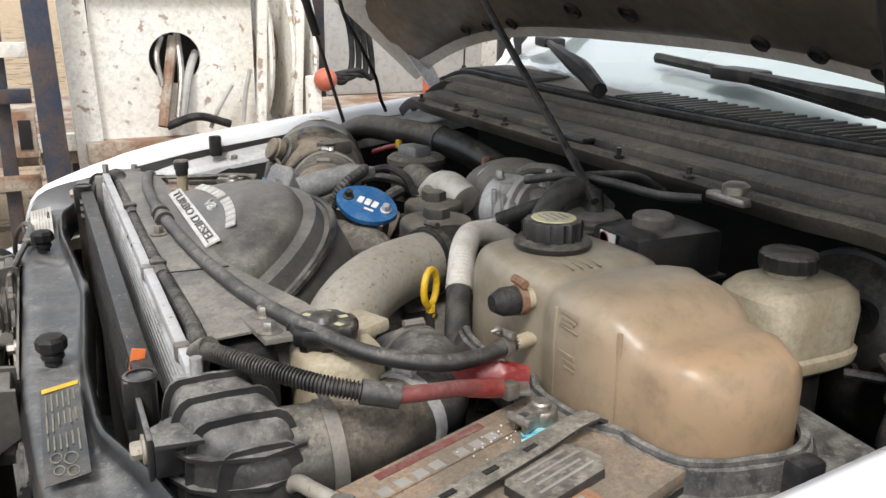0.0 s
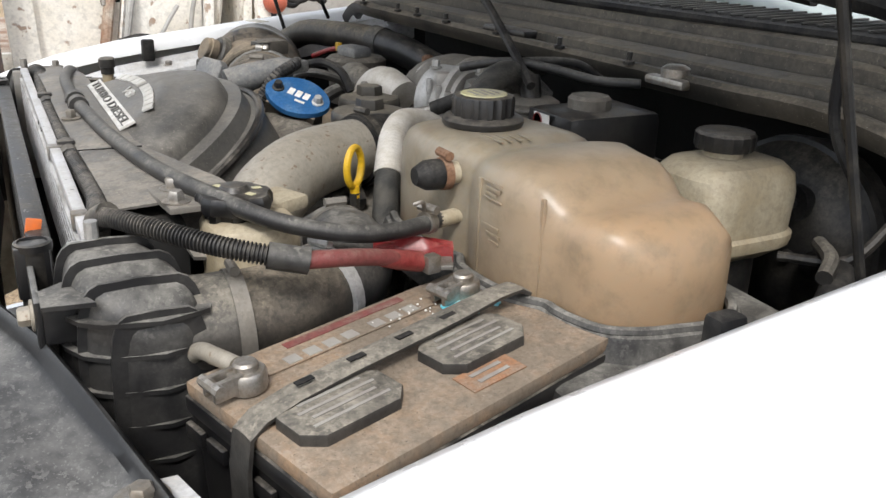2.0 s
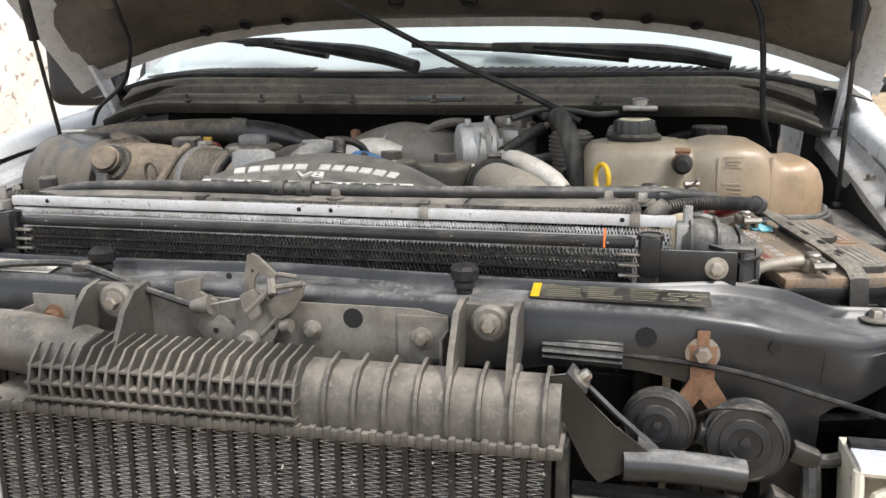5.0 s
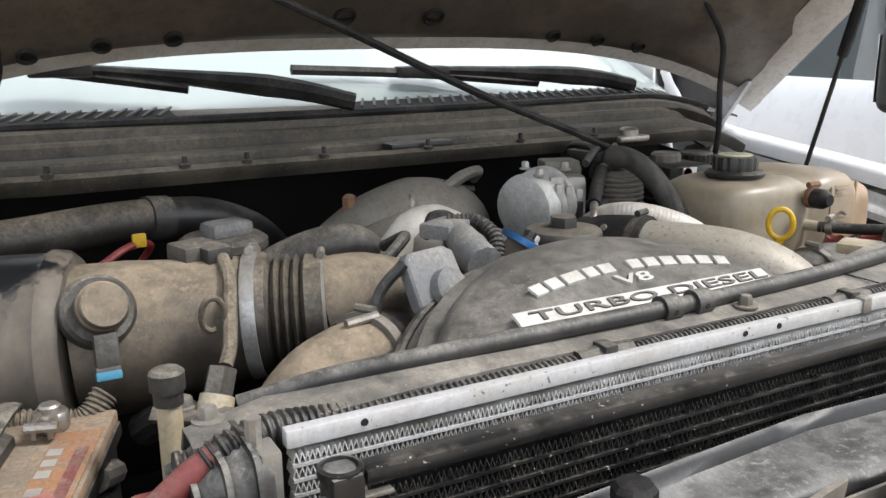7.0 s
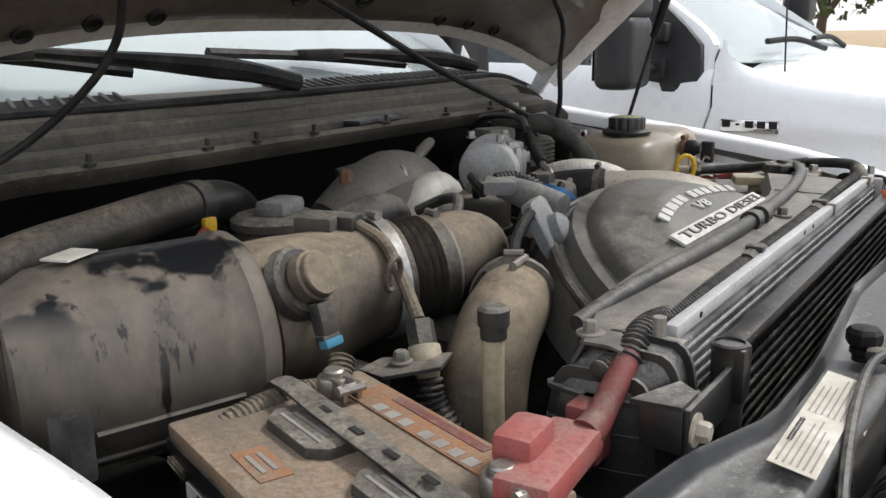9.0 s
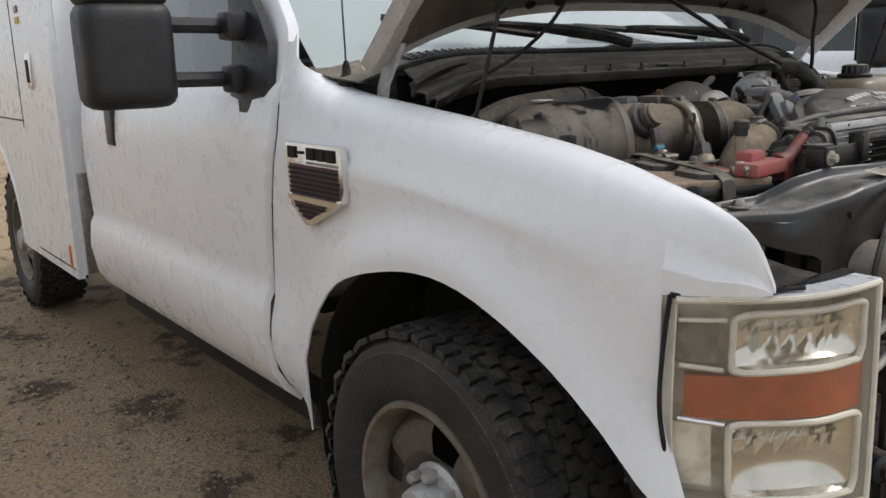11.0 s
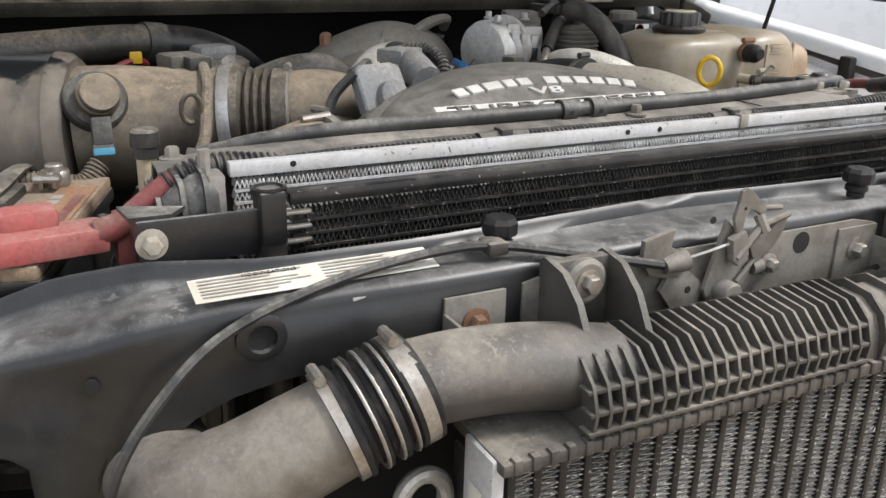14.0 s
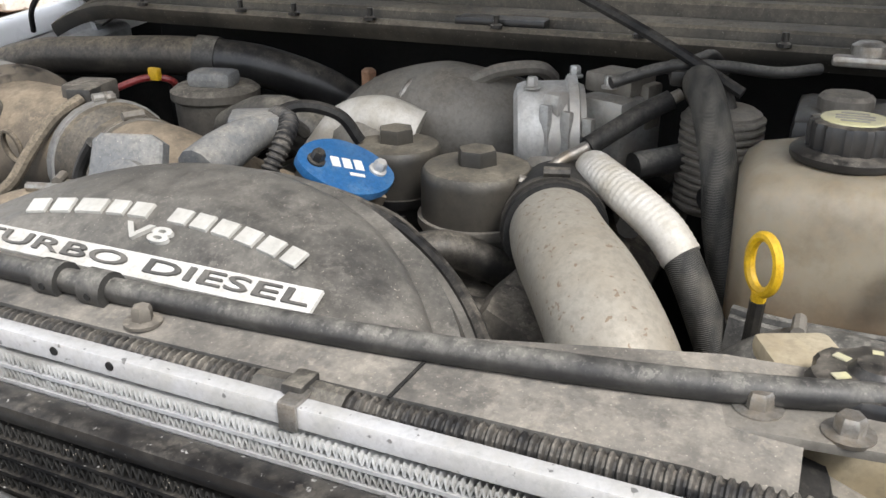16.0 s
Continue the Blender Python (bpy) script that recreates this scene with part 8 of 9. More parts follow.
# ---- power steering / coolant filler by the shield ----
ps = thing("filler_reservoir", (0.245, -0.465, 1.02), "cream plastic reservoir with a black fluted cap", "reservoir")
bm = B_()
loft(bm, [[(0.246 + hx * math.copysign(abs(math.cos(a)) ** 0.6, math.cos(a)), -0.468 + hy * math.copysign(abs(math.sin(a)) ** 0.6, math.sin(a)), z) for a in [2 * math.pi * k / 28 for k in range(28)]]
          for z, hx, hy in ((1.0, 0.036, 0.04), (1.05, 0.042, 0.046), (1.12, 0.045, 0.048), (1.136, 0.045, 0.048), (1.142, 0.042, 0.045), (1.146, 0.03, 0.032))])
part("reservoir_body", bm, "aged_nylon", ps)
bm = B_()
rbox(bm, (0.275, -0.43, 1.142), (0.075, 0.05, 0.016), 0.006, rz=25)
part("top_ledge", bm, "aged_nylon", ps)
bm = B_()
lathe(bm, [(0.026, 1.146), (0.027, 1.158), (0.033, 1.160), (0.0345, 1.164), (0.0345, 1.172), (0.032, 1.176), (0.016, 1.178), (0.012, 1.183), (0.001, 1.184)], (0.234, -0.463, -0.007), seg=56, wave=7, wave_depth=0.003)
pc = part("cap", bm, "black_plastic", ps)
for k in range(6):
    a = k * math.pi / 3
    bm = B_()
    rbox(bm, (0.234 + 0.022 * math.cos(a), -0.463 + 0.022 * math.sin(a), 1.1708), (0.009, 0.006, 0.0008), 0.0, rz=math.degrees(a))
    part("print_mark", bm, "cap_yellow", pc)
bm = B_()
lathe(bm, [(0.014, 0), (0.0145, 0.001), (0.0125, 0.0015)], (0.246, -0.5165, 1.10), (0, -1, 0), 24)
bmesh.ops.scale(bm, vec=(1.0, 1.0, 0.55), space=Matrix.Translation((-0.246, 0.5165, -1.10)), verts=bm.verts[:])
part("oval_mark", bm, "grey_mark", ps)

# ---- filters ----
for (x, y, zt, r, cap_mat, base_mat) in ((0.529, -0.102, 1.160, 0.0570, "filter_cap", "dust_alloy"), (0.578, 0.0145, 1.157, 0.050, "filter_cap", "black_plastic")):
    f = thing("oil_filter_housing", (x, y, 1.05), "black plastic filter housing cap with a hex head", "filter", "filter housings")
    bm = B_()
    lathe(bm, [(r * 0.98, -0.055), (r, -0.05), (r * 1.0, -0.012), (r * 0.985, -0.004), (r * 0.93, 0.0), (r * 0.45, 0.003), (r * 0.42, 0.003)], (x, y, zt), seg=40)
    part("filter_cap", bm, cap_mat, f)
    bm = B_()
    lathe(bm, [(0.021, 0.001), (0.0205, 0.015), (0.0195, 0.018), (0.001, 0.0185)], (x, y, zt), seg=6, smooth=False)
    part("hex_head", bm, cap_mat, f)
    bm = B_()
    lathe(bm, [(r * 0.95, -0.14), (r * 0.97, -0.06), (r * 1.04, -0.061), (r * 1.07, -0.058), (r * 1.07, -0.050), (r * 0.9, -0.049)], (x, y, zt), seg=32)
    rbox(bm, (x - r * 0.85, y - 0.01, zt - 0.085), (0.02, 0.04, 0.035), 0.004)
    part("housing", bm, base_mat, f)

# ---- blue cover plate ----
bp_ = thing("blue_block_off_plate", (0.457, 0.01, 1.165), "blue anodised block-off plate with two bolts", "plate")
u = Vector((0.046, -0.037, -0.018)).normalized()
n = Vector((-0.42, -0.18, 0.89))
n = (n - u * n.dot(u)).normalized()
v = n.cross(u)
BP = Matrix(((u.x, v.x, n.x, 0.456), (u.y, v.y, n.y, 0.010), (u.z, v.z, n.z, 1.160), (0, 0, 0, 1)))
pts = []
for k in range(32):
    a = 2 * math.pi * k / 32
    pts.append((0.052 * math.copysign(abs(math.cos(a)) ** 1.12, math.cos(a)), 0.040 * math.copysign(abs(math.sin(a)) ** 1.12, math.sin(a))))
bm = B_()
prism(bm, pts, 0.0, 0.009, BP, 0.0015)
part("plate", bm, "blue_paint", bp_)
for x in (-0.033, 0.033):
    bolt(bp_, tuple(BP @ Vector((x, 0.0, 0.009))), n, 0.0068, "dark_metal" if x < 0 else "bright_alloy", 1.35)
for k in range(3):
    bm = B_()
    prism(bm, [(-0.0045, -0.007), (0.0045, -0.007), (0.0045, 0.007), (-0.0045, 0.007)], 0.009, 0.0098, BP @ pose(-0.012 + 0.0125 * k, 0.003, 0))
    part("mark_bar", bm, "white_mark", bp_)
bm = B_()
prism(bm, [(-0.008, -0.002), (0.008, -0.002), (0.008, 0.002), (-0.008, 0.002)], 0.009, 0.0098, BP @ pose(0.008, -0.012, 0))
part("mark_bar", bm, "white_mark", bp_)
bm = B_()
prism(bm, [(-0.04, -0.028), (0.04, -0.028), (0.035, 0.025), (-0.035, 0.025)], -0.075, -0.0005, BP)
part("cast_boss", bm, "tan_plastic", bp_)

# ---- charge pipe over the engine ----
cold = thing("intake_pipe", (0.3, -0.3, 1.0), "dusty tan metal intake pipe elbow with rust spots", "pipe")
bm = B_()
tube(bm, [(0.535, -0.185, 1.122), (0.49, -0.196, 1.128), (0.43, -0.222, 1.130), (0.365, -0.262, 1.126), (0.315, -0.298, 1.105), (0.285, -0.325, 1.065), (0.272, -0.338, 1.0), (0.27, -0.34, 0.93)], [0.040, 0.042, 0.0435, 0.045, 0.046, 0.045, 0.043, 0.042], 30, 8)
part("pipe", bm, "dull_pipe", cold)
bm = B_()
tube(bm, [(0.57, -0.175, 1.115), (0.525, -0.188, 1.123), (0.478, -0.2, 1.128), (0.462, -0.206, 1.129)], [0.047, 0.048, 0.0485, 0.047], 28, 4)
part("boot", bm, "clean_rubber", cold)
clamp(cold, (0.474, -0.2015, 1.1285), (-0.95, -0.3, 0.03), 0.0485, 0.011, "dark_metal")
low = thing("radiator_outlet_pipe", (0.25, -0.55, 1.0), "black ribbed duct joining a dusty rubber elbow", "pipe")
bm = B_()
tube(bm, [(0.12, -0.53, 1.068), (0.165, -0.550, 1.072), (0.21, -0.556, 1.076)], [0.050, 0.049, 0.047], 26, 5)
part("duct", bm, "dusty_plastic", low)
bm = B_()
tube(bm, [(0.20, -0.556, 1.075), (0.25, -0.550, 1.077), (0.30, -0.528, 1.078)], [0.046, 0.045, 0.044], 26, 5)
part("coupler", bm, "dusty_rubber", low)
bm = B_()
tube(bm, [(0.295, -0.531, 1.078), (0.33, -0.505, 1.08), (0.354, -0.46, 1.083), (0.354, -0.42, 1.080), (0.337, -0.378, 1.05), (0.33, -0.355, 1.0)], [0.046, 0.047, 0.046, 0.044, 0.043, 0.043], 26, 7)
part("elbow", bm, "rubber", low)
clamp(low, (0.208, -0.556, 1.076), (1, -0.05, 0.05), 0.0475, 0.014, "dust_alloy")
clamp(low, (0.298, -0.529, 1.078), (0.85, 0.5, 0.02), 0.0475, 0.012)
clamp(low, (0.354, -0.425, 1.081), (0.0, 1, -0.1), 0.0465, 0.010, "dust_alloy")
# dipstick
dip = thing("dipstick", (0.41, -0.38, 1.1), "yellow plastic dipstick ring handle", "dipstick")
bm = B_()
cdip = Vector((0.389, -0.389, 1.160))
ax = Vector((0.76, 0.64, 0.0)).normalized()
tube(bm, [cdip + ax * 0.017 * math.cos(a) + Vector((0, 0, 0.022)) * math.sin(a) for a in [k * math.pi / 10 for k in range(21)]], 0.0042, 8, 2, cap=False)
tube(bm, [cdip + Vector((0, 0, -0.022)), cdip + Vector((0.001, 0.0, -0.036))], [0.006, 0.0055], 8, 2)
part("handle", bm, "yellow", dip)
bm = B_()
tube(bm, [cdip + Vector((0, 0, -0.03)), cdip + Vector((0.005, 0.004, -0.09)), cdip + Vector((0.03, 0.02, -0.18))], 0.006, 8, 4)
part("tube", bm, "dark_metal", dip)
# heat-wrapped hose and the braided hoses
fw = thing("wrapped_hose", (0.5, -0.28, 1.1), "silver heat-wrapped hose running into black braid", "hose")
bm = B_()
tube(bm, [(0.60, -0.205, 1.140), (0.565, -0.212, 1.160), (0.525, -0.230, 1.168), (0.495, -0.265, 1.160), (0.474, -0.300, 1.143), (0.462, -0.320, 1.124)], 0.0185, 18, 20, ribs=37, depth=0.0005)
part("foil_wrap", bm, "foil", fw)
bm = B_()
tube(bm, [(0.464, -0.316, 1.130), (0.450, -0.340, 1.090), (0.436, -0.368, 1.03), (0.42, -0.39, 0.96)], 0.0165, 16, 8)
part("braid", bm, "braid", fw)
bh = hose("braided_hose", "black braided coolant hose arching down beside the tank", [(0.70, -0.30, 1.20), (0.672, -0.292, 1.225), (0.640, -0.296, 1.238), (0.600, -0.312, 1.222), (0.560, -0.332, 1.175), (0.530, -0.345, 1.12), (0.495, -0.372, 1.06), (0.46, -0.41, 0.99)], 0.0175, "braid", seg=18)
bm = B_()
tube(bm, [(0.485, -0.36, 1.04), (0.47, -0.39, 1.035), (0.455, -0.40, 1.05)], 0.003, 6, 5)
part("zip_tie", bm, "clean_rubber", bh)
hose("fuel_line", "thin steel fuel line with a black rubber sleeve", [(0.545, -0.165, 1.09), (0.548, -0.168, 1.145), (0.555, -0.178, 1.165), (0.585, -0.202, 1.178), (0.625, -0.240, 1.203), (0.655, -0.275, 1.222)], 0.0065, "steel")
hose("rubber_sleeve", "black rubber sleeve over the fuel line", [(0.583, -0.200, 1.177), (0.625, -0.240, 1.203), (0.648, -0.266, 1.217)], 0.0105, "clean_rubber")
ds = thing("drain_valve", (0.50, -0.21, 1.15), "small grey drain valve with a ribbed sleeve", "valve")
bm = B_()
tube(bm, [(0.505, -0.155, 1.160), (0.513, -0.180, 1.152)], 0.0050, 8, 2)
part("stem", bm, "steel", ds)
bm = B_()
tube(bm, [(0.513, -0.180, 1.152), (0.522, -0.208, 1.146)], 0.0095, 10, 3, ribs=5, depth=0.003)
part("sleeve", bm, "dust_alloy", ds)

# ---- actuator and turbo ----
act = thing("egr_valve", (0.655, -0.165, 1.12), "cast aluminium valve body with ribs and a black plug", "valve")
bm = B_()
lathe(bm, [(0.040, -0.052), (0.050, -0.048), (0.053, -0.040), (0.053, 0.004), (0.058, 0.006), (0.058, 0.016), (0.050, 0.018), (0.048, 0.024)], (0.655, -0.150, 1.172), (0.35, -0.94, 0.03), 36)
part("valve_body", bm, "bright_alloy", act)
bm = B_()
rbox(bm, (0.678, -0.208, 1.172), (0.085, 0.062, 0.085), 0.014, rz=-20)
part("motor_housing", bm, "alloy", act)
for k in range(5):
    q = radians(200 + 40 * k)
    bolt(act, (0.655 + 0.062 * math.cos(q) * 0.5 + 0.004, -0.166, 1.172 + 0.052 * math.sin(q)), (0.35, -0.94, 0.03), 0.006, "alloy", 1.4)
bm = B_()
rbox(bm, (0.625, -0.155, 1.205), (0.03, 0.022, 0.03), 0.005, rz=-20)
part("cast_lug", bm, "bright_alloy", act)
for k in range(3):
    bm = B_()
    rbox(bm, (0.603 + 0.004 * k, -0.148 - 0.022 * k, 1.178), (0.008, 0.012, 0.065 - 0.012 * k), 0.002, rz=-20)
    part("cast_rib", bm, "alloy", act)
bm = B_()
rbox(bm, (0.685, -0.205, 1.224), (0.05, 0.06, 0.022), 0.005, rz=-20)
rbox(bm, (0.69, -0.222, 1.20), (0.03, 0.05, 0.05), 0.006, rz=-20)
part("cover", bm, "dust_alloy", act)
for p in ((0.625, -0.125, 1.221), (0.66, -0.20, 1.221), (0.70, -0.15, 1.221)):
    bolt(act, p, (0, 0, 1), 0.0065, "alloy", 1.4)
bm = B_()
rbox(bm, (0.617, -0.185, 1.165), (0.02, 0.03, 0.03), 0.004, rz=-20)
part("plug", bm, "black_plastic", act)
bm = B_()
tube(bm, [(0.63, -0.15, 1.13), (0.60, -0.155, 1.09), (0.58, -0.16, 1.04)], [0.045, 0.04, 0.04], 18, 5)
part("lower_neck", bm, "dust_alloy", act)
pc_ = thing("ribbed_canister", (0.668, -0.318, 1.10), "small grey canister with stacked cooling ribs", "canister")
bm = B_()
prof = [(0.036, 1.10)]
for k in range(12):
    prof += [(0.0375, 1.105 + 0.0082 * k), (0.0425, 1.1065 + 0.0082 * k), (0.0425, 1.1095 + 0.0082 * k), (0.0375, 1.111 + 0.0082 * k)]
lathe(bm, prof + [(0.038, 1.205), (0.030, 1.210), (0.001, 1.211)], (0.668, -0.318, 0), seg=32)
part("ribbed_body", bm, "dust_alloy", pc_)
bm = B_()
tube(bm, [(0.668, -0.318, 1.205), (0.672, -0.305, 1.235)], 0.014, 12, 2)
rbox(bm, (0.69, -0.265, 1.237), (0.07, 0.02, 0.016), 0.004, rz=12)
part("top_fitting", bm, "dark_metal", pc_)
wirings = [([(0.62, -0.21, 1.235), (0.66, -0.26, 1.248), (0.70, -0.31, 1.245), (0.74, -0.36, 1.235), (0.78, -0.40, 1.235)], 0.0062), ([(0.66, -0.26, 1.245), (0.70, -0.28, 1.25), (0.76, -0.29, 1.245), (0.80, -0.30, 1.22)], 0.006),
           ([(0.60, -0.32, 1.13), (0.66, -0.36, 1.14), (0.73, -0.37, 1.135), (0.80, -0.36, 1.12)], 0.015), ([(0.62, -0.24, 1.15), (0.68, -0.30, 1.155), (0.74, -0.34, 1.15)], 0.015)]
for pts, r in wirings:
    hose("engine_harness", "dusty black engine wiring and hoses near the firewall", pts, r, "rubber", group="engine hoses", seg=14)

turbo = thing("turbocharger", (0.74, 0.06, 1.05), "dust-coated turbocharger with heat-shielded housing", "turbocharger")
bm = B_()
tube(bm, [(0.80, -0.08, 1.10), (0.76, -0.03, 1.125), (0.745, 0.03, 1.135), (0.745, 0.10, 1.125), (0.76, 0.16, 1.10)], [0.06, 0.078, 0.082, 0.072, 0.055], 26, 7)
part("compressor_housing", bm, "dust_alloy", turbo)
bm = B_()
tube(bm, [(0.70, 0.155, 1.10), (0.66, 0.12, 1.13), (0.63, 0.085, 1.14), (0.615, 0.06, 1.12)], [0.035, 0.042, 0.045, 0.04], 18, 6)
part("inlet_neck", bm, "dust_alloy", turbo)
bm = B_()
tube(bm, [(0.62, 0.135, 1.115), (0.625, 0.10, 1.155), (0.63, 0.06, 1.165), (0.64, 0.02, 1.15)], 0.03, 16, 6)
part("wrapped_bend", bm, "foil", turbo)
bm = B_()
tube(bm, [(0.745, 0.139, 1.183), (0.740, 0.09, 1.187), (0.730, 0.04, 1.190), (0.725, -0.01, 1.198), (0.73, -0.05, 1.214), (0.75, -0.09, 1.217), (0.78, -0.10, 1.20)], [0.006, 0.006, 0.006, 0.0075, 0.010, 0.009, 0.009], 10, 7)
part("oil_line", bm, "dust_alloy", turbo)
bm = B_()
lathe(bm, [(0.011, -0.012), (0.011, 0.014), (0.006, 0.018)], (0.745, 0.140, 1.182), seg=6, smooth=False)
part("banjo_fitting", bm, "rust", turbo)
bm = B_()
lathe(bm, [(0.010, -0.01), (0.010, 0.012)], (0.731, 0.045, 1.190), seg=6, smooth=False)
part("line_fitting", bm, "rust", turbo)
bm = B_()
tube(bm, [(0.728, 0.045, 1.192), (0.706, 0.055, 1.197), (0.688, 0.062, 1.18), (0.683, 0.062, 1.14)], 0.0055, 10, 6)
part("drain_line", bm, "steel", turbo)
bm = B_()
tube(bm, [(0.66, 0.30, 1.12), (0.64, 0.24, 1.145), (0.63, 0.19, 1.15), (0.64, 0.15, 1.13)], [0.03, 0.031, 0.031, 0.028], 16, 6)
part("breather_tube", bm, "dusty_plastic", turbo)

# diamond-shaped actuator cover and its neighbour
dc = thing("actuator_cover", (0.37, 0.21, 1.14), "grey diamond-shaped plastic actuator cover", "cover")
bm = B_()
DM = Matrix.Translation((0.362, 0.198, 1.149)) @ pose(0, 0, 0, 0, 0, -74) @ pose(0, 0, 0, 62, 0, 0) @ Matrix.Diagonal((1.1, 1.0, 1.0, 1))
prism(bm, [(-0.033, 0.042), (-0.026, 0.050), (0.022, 0.050), (0.034, 0.042), (0.036, 0.0), (0.020, -0.045), (-0.012, -0.052), (-0.034, -0.01)], 0, 0.016, DM, 0.006, 3)
part("cover", bm, "grey_cover", dc)
bm = B_()
lathe(bm, [(0.024, 0.012), (0.022, 0.028), (0.014, 0.034), (0.001, 0.035)], DM @ Vector((0.006, 0.0, 0)), DM.to_3x3() @ Vector((0, 0, 1)), 20)
part("boss", bm, "grey_cover", dc)
sn = thing("sensor_block", (0.44, 0.13, 1.15), "dusty grey sensor with tied wiring", "sensor")
bm = B_()
tube(bm, [(0.376, 0.123, 1.170), (0.400, 0.122, 1.176), (0.440, 0.116, 1.186), (0.48, 0.108, 1.190)], [0.023, 0.023, 0.020, 0.016], 12, 4)
rbox(bm, (0.475, 0.12, 1.195), (0.045, 0.06, 0.02), 0.005, rz=30)
part("body", bm, "grey_cover", sn)
bm = B_()
tube(bm, [(0.49, 0.11, 1.20), (0.47, 0.08, 1.20), (0.44, 0.07, 1.185), (0.42, 0.075, 1.155), (0.40, 0.06, 1.13)], 0.0095, 10, 7, ribs=24, depth=0.002)
part("loom", bm, "loom", sn)
bm = B_()
tube(bm, [(0.49, 0.14, 1.185), (0.53, 0.11, 1.20), (0.55, 0.07, 1.19), (0.56, 0.05, 1.16)], 0.007, 8, 6)
part("vacuum_hose", bm, "clean_rubber", sn)

# ---- air intake on the passenger side ----
air = thing("air_filter_canister", (0.57, 0.66, 1.0), "black air filter canister streaked with washed-off dust", "air filter")
AX0, AX1 = Vector((0.540, 0.552, 1.100)), Vector((0.615, 0.775, 1.097))
ax = (AX1 - AX0).normalized()
bm = B_()
L = (AX1 - AX0).length
lathe(bm, [(0.070, -0.004), (0.098, -0.002), (0.105, 0.006), (0.107, 0.02), (0.1035, 0.026), (0.1035, L * 0.6), (0.098, L * 0.85), (0.08, L)], AX0, ax, 44)
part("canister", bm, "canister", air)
for k in range(7):
    a = radians(200 + 22 * k)
    u2, v2, d2 = frame_axes(ax)
    bm = B_()
    c = AX0 + ax * 0.10 + (u2 * math.cos(a) + v2 * math.sin(a)) * 0.104
    tube(bm, [c - ax * 0.06, c + ax * 0.08], 0.003, 6, 1)
    part("ridge", bm, "canister", air)
bm = B_()
rbox(bm, (0.595, 0.705, 1.2045), (0.03, 0.045, 0.002), 0.0, rz=20)
part("sticker", bm, "paper", air)
bm = B_()
MC = Vector((0.505, 0.363, 1.113))
tube(bm, [AX0 + ax * 0.003, Vector((0.528, 0.48, 1.104)), Vector((0.517, 0.42, 1.109)), MC], [0.088, 0.085, 0.076, 0.070], 32, 6)
part("sensor_tube", bm, "tan_plastic", air, "dusty mass-air sensor tube")
d1 = Vector((-0.40, -0.91, 0.06)).normalized()
bm = B_()
lathe(bm, [(0.0725, -0.004), (0.0730, 0.016), (0.0705, 0.020)] + [(0.0655 - 0.004 * q / 8 + 0.0048 * math.cos(math.pi * q), 0.022 + 0.0055 * q) for q in range(9)] + [(0.0655, 0.070), (0.0655, 0.084), (0.062, 0.087)], MC, d1, 40)
part("bellows", bm, "dusty_rubber", air, "ribbed rubber intake bellows")
bm = B_()
E0 = MC + d1 * 0.085
tube(bm, [E0, E0 + Vector((-0.010, -0.035, 0.006)), E0 + Vector((-0.004, -0.075, 0.0)), E0 + Vector((0.03, -0.11, -0.02)), E0 + Vector((0.08, -0.13, -0.05))], [0.061, 0.057, 0.050, 0.046, 0.044], 28, 7)
part("turbo_inlet", bm, "tan_plastic", air)
clamp(air, tuple(MC + d1 * 0.004), tuple(d1), 0.0745, 0.016, "alloy")
bolt(air, tuple(MC + d1 * 0.004 + Vector((0, 0, 0.078))), (0.9, -0.4, 0), 0.006, "steel", 1.3)
clamp(air, tuple(E0), tuple(d1), 0.0625, 0.008, "dust_alloy")
bm = B_()
rbox(bm, (0.540, 0.418, 1.186), (0.05, 0.05, 0.028), 0.006, rz=15)
part("sensor_mount", bm, "dirt_engine", air)
bm = B_()
rbox(bm, (0.515, 0.402, 1.188), (0.030, 0.032, 0.022), 0.004, rz=15)
part("connector", bm, "dusty_plastic", air)
bm = B_()
tube(bm, [(0.502, 0.396, 1.186), (0.462, 0.400, 1.172), (0.430, 0.410, 1.140), (0.408, 0.418, 1.112), (0.392, 0.428, 1.098)], 0.0078, 10, 7)
part("sensor_loom", bm, "tan_loom", air, "taped loom caked in tan dust")
bm = B_()
tube(bm, [Vector((0.424 - 0.004 * math.sin(a), 0.430 + 0.012 * math.cos(a), 1.146 + 0.019 * math.sin(a))) for a in [-1.9 + 0.42 * k for k in range(14)]], 0.0034, 8, 3)
part("wire_loop", bm, "tan_loom", air)
for q in (-0.004, 0.0, 0.004):
    bm = B_()
    tube(bm, [(0.512, 0.398 + q, 1.184), (0.494, 0.397 + q, 1.180), (0.476, 0.398 + q * 0.7, 1.176)], 0.0016, 6, 3)
    part("bare_wire", bm, "grey_cover", air)
# restriction gauge button
SB = Vector((0.452, 0.536, 1.162))
sax = Vector((-0.86, -0.1, 0.42)).normalized()
bm = B_()
lathe(bm, [(0.040, -0.012), (0.038, 0.0), (0.034, 0.004), (0.028, 0.003)], SB - sax * 0.008, sax, 28)
part("gauge_socket", bm, "dusty_plastic", air)
bm = B_()
lathe(bm, [(0.026, -0.002), (0.0265, 0.012), (0.024, 0.014), (0.024, 0.020), (0.0225, 0.022), (0.001, 0.022)], SB, sax, 30)
part("gauge_button", bm, "tan_plastic", air, "tan reset button")
bm = B_()
rbox(bm, (0.430, 0.537, 1.124), (0.016, 0.024, 0.035), 0.004, ry=15)
rbox(bm, (0.425, 0.538, 1.104), (0.014, 0.024, 0.010), 0.002, ry=15)
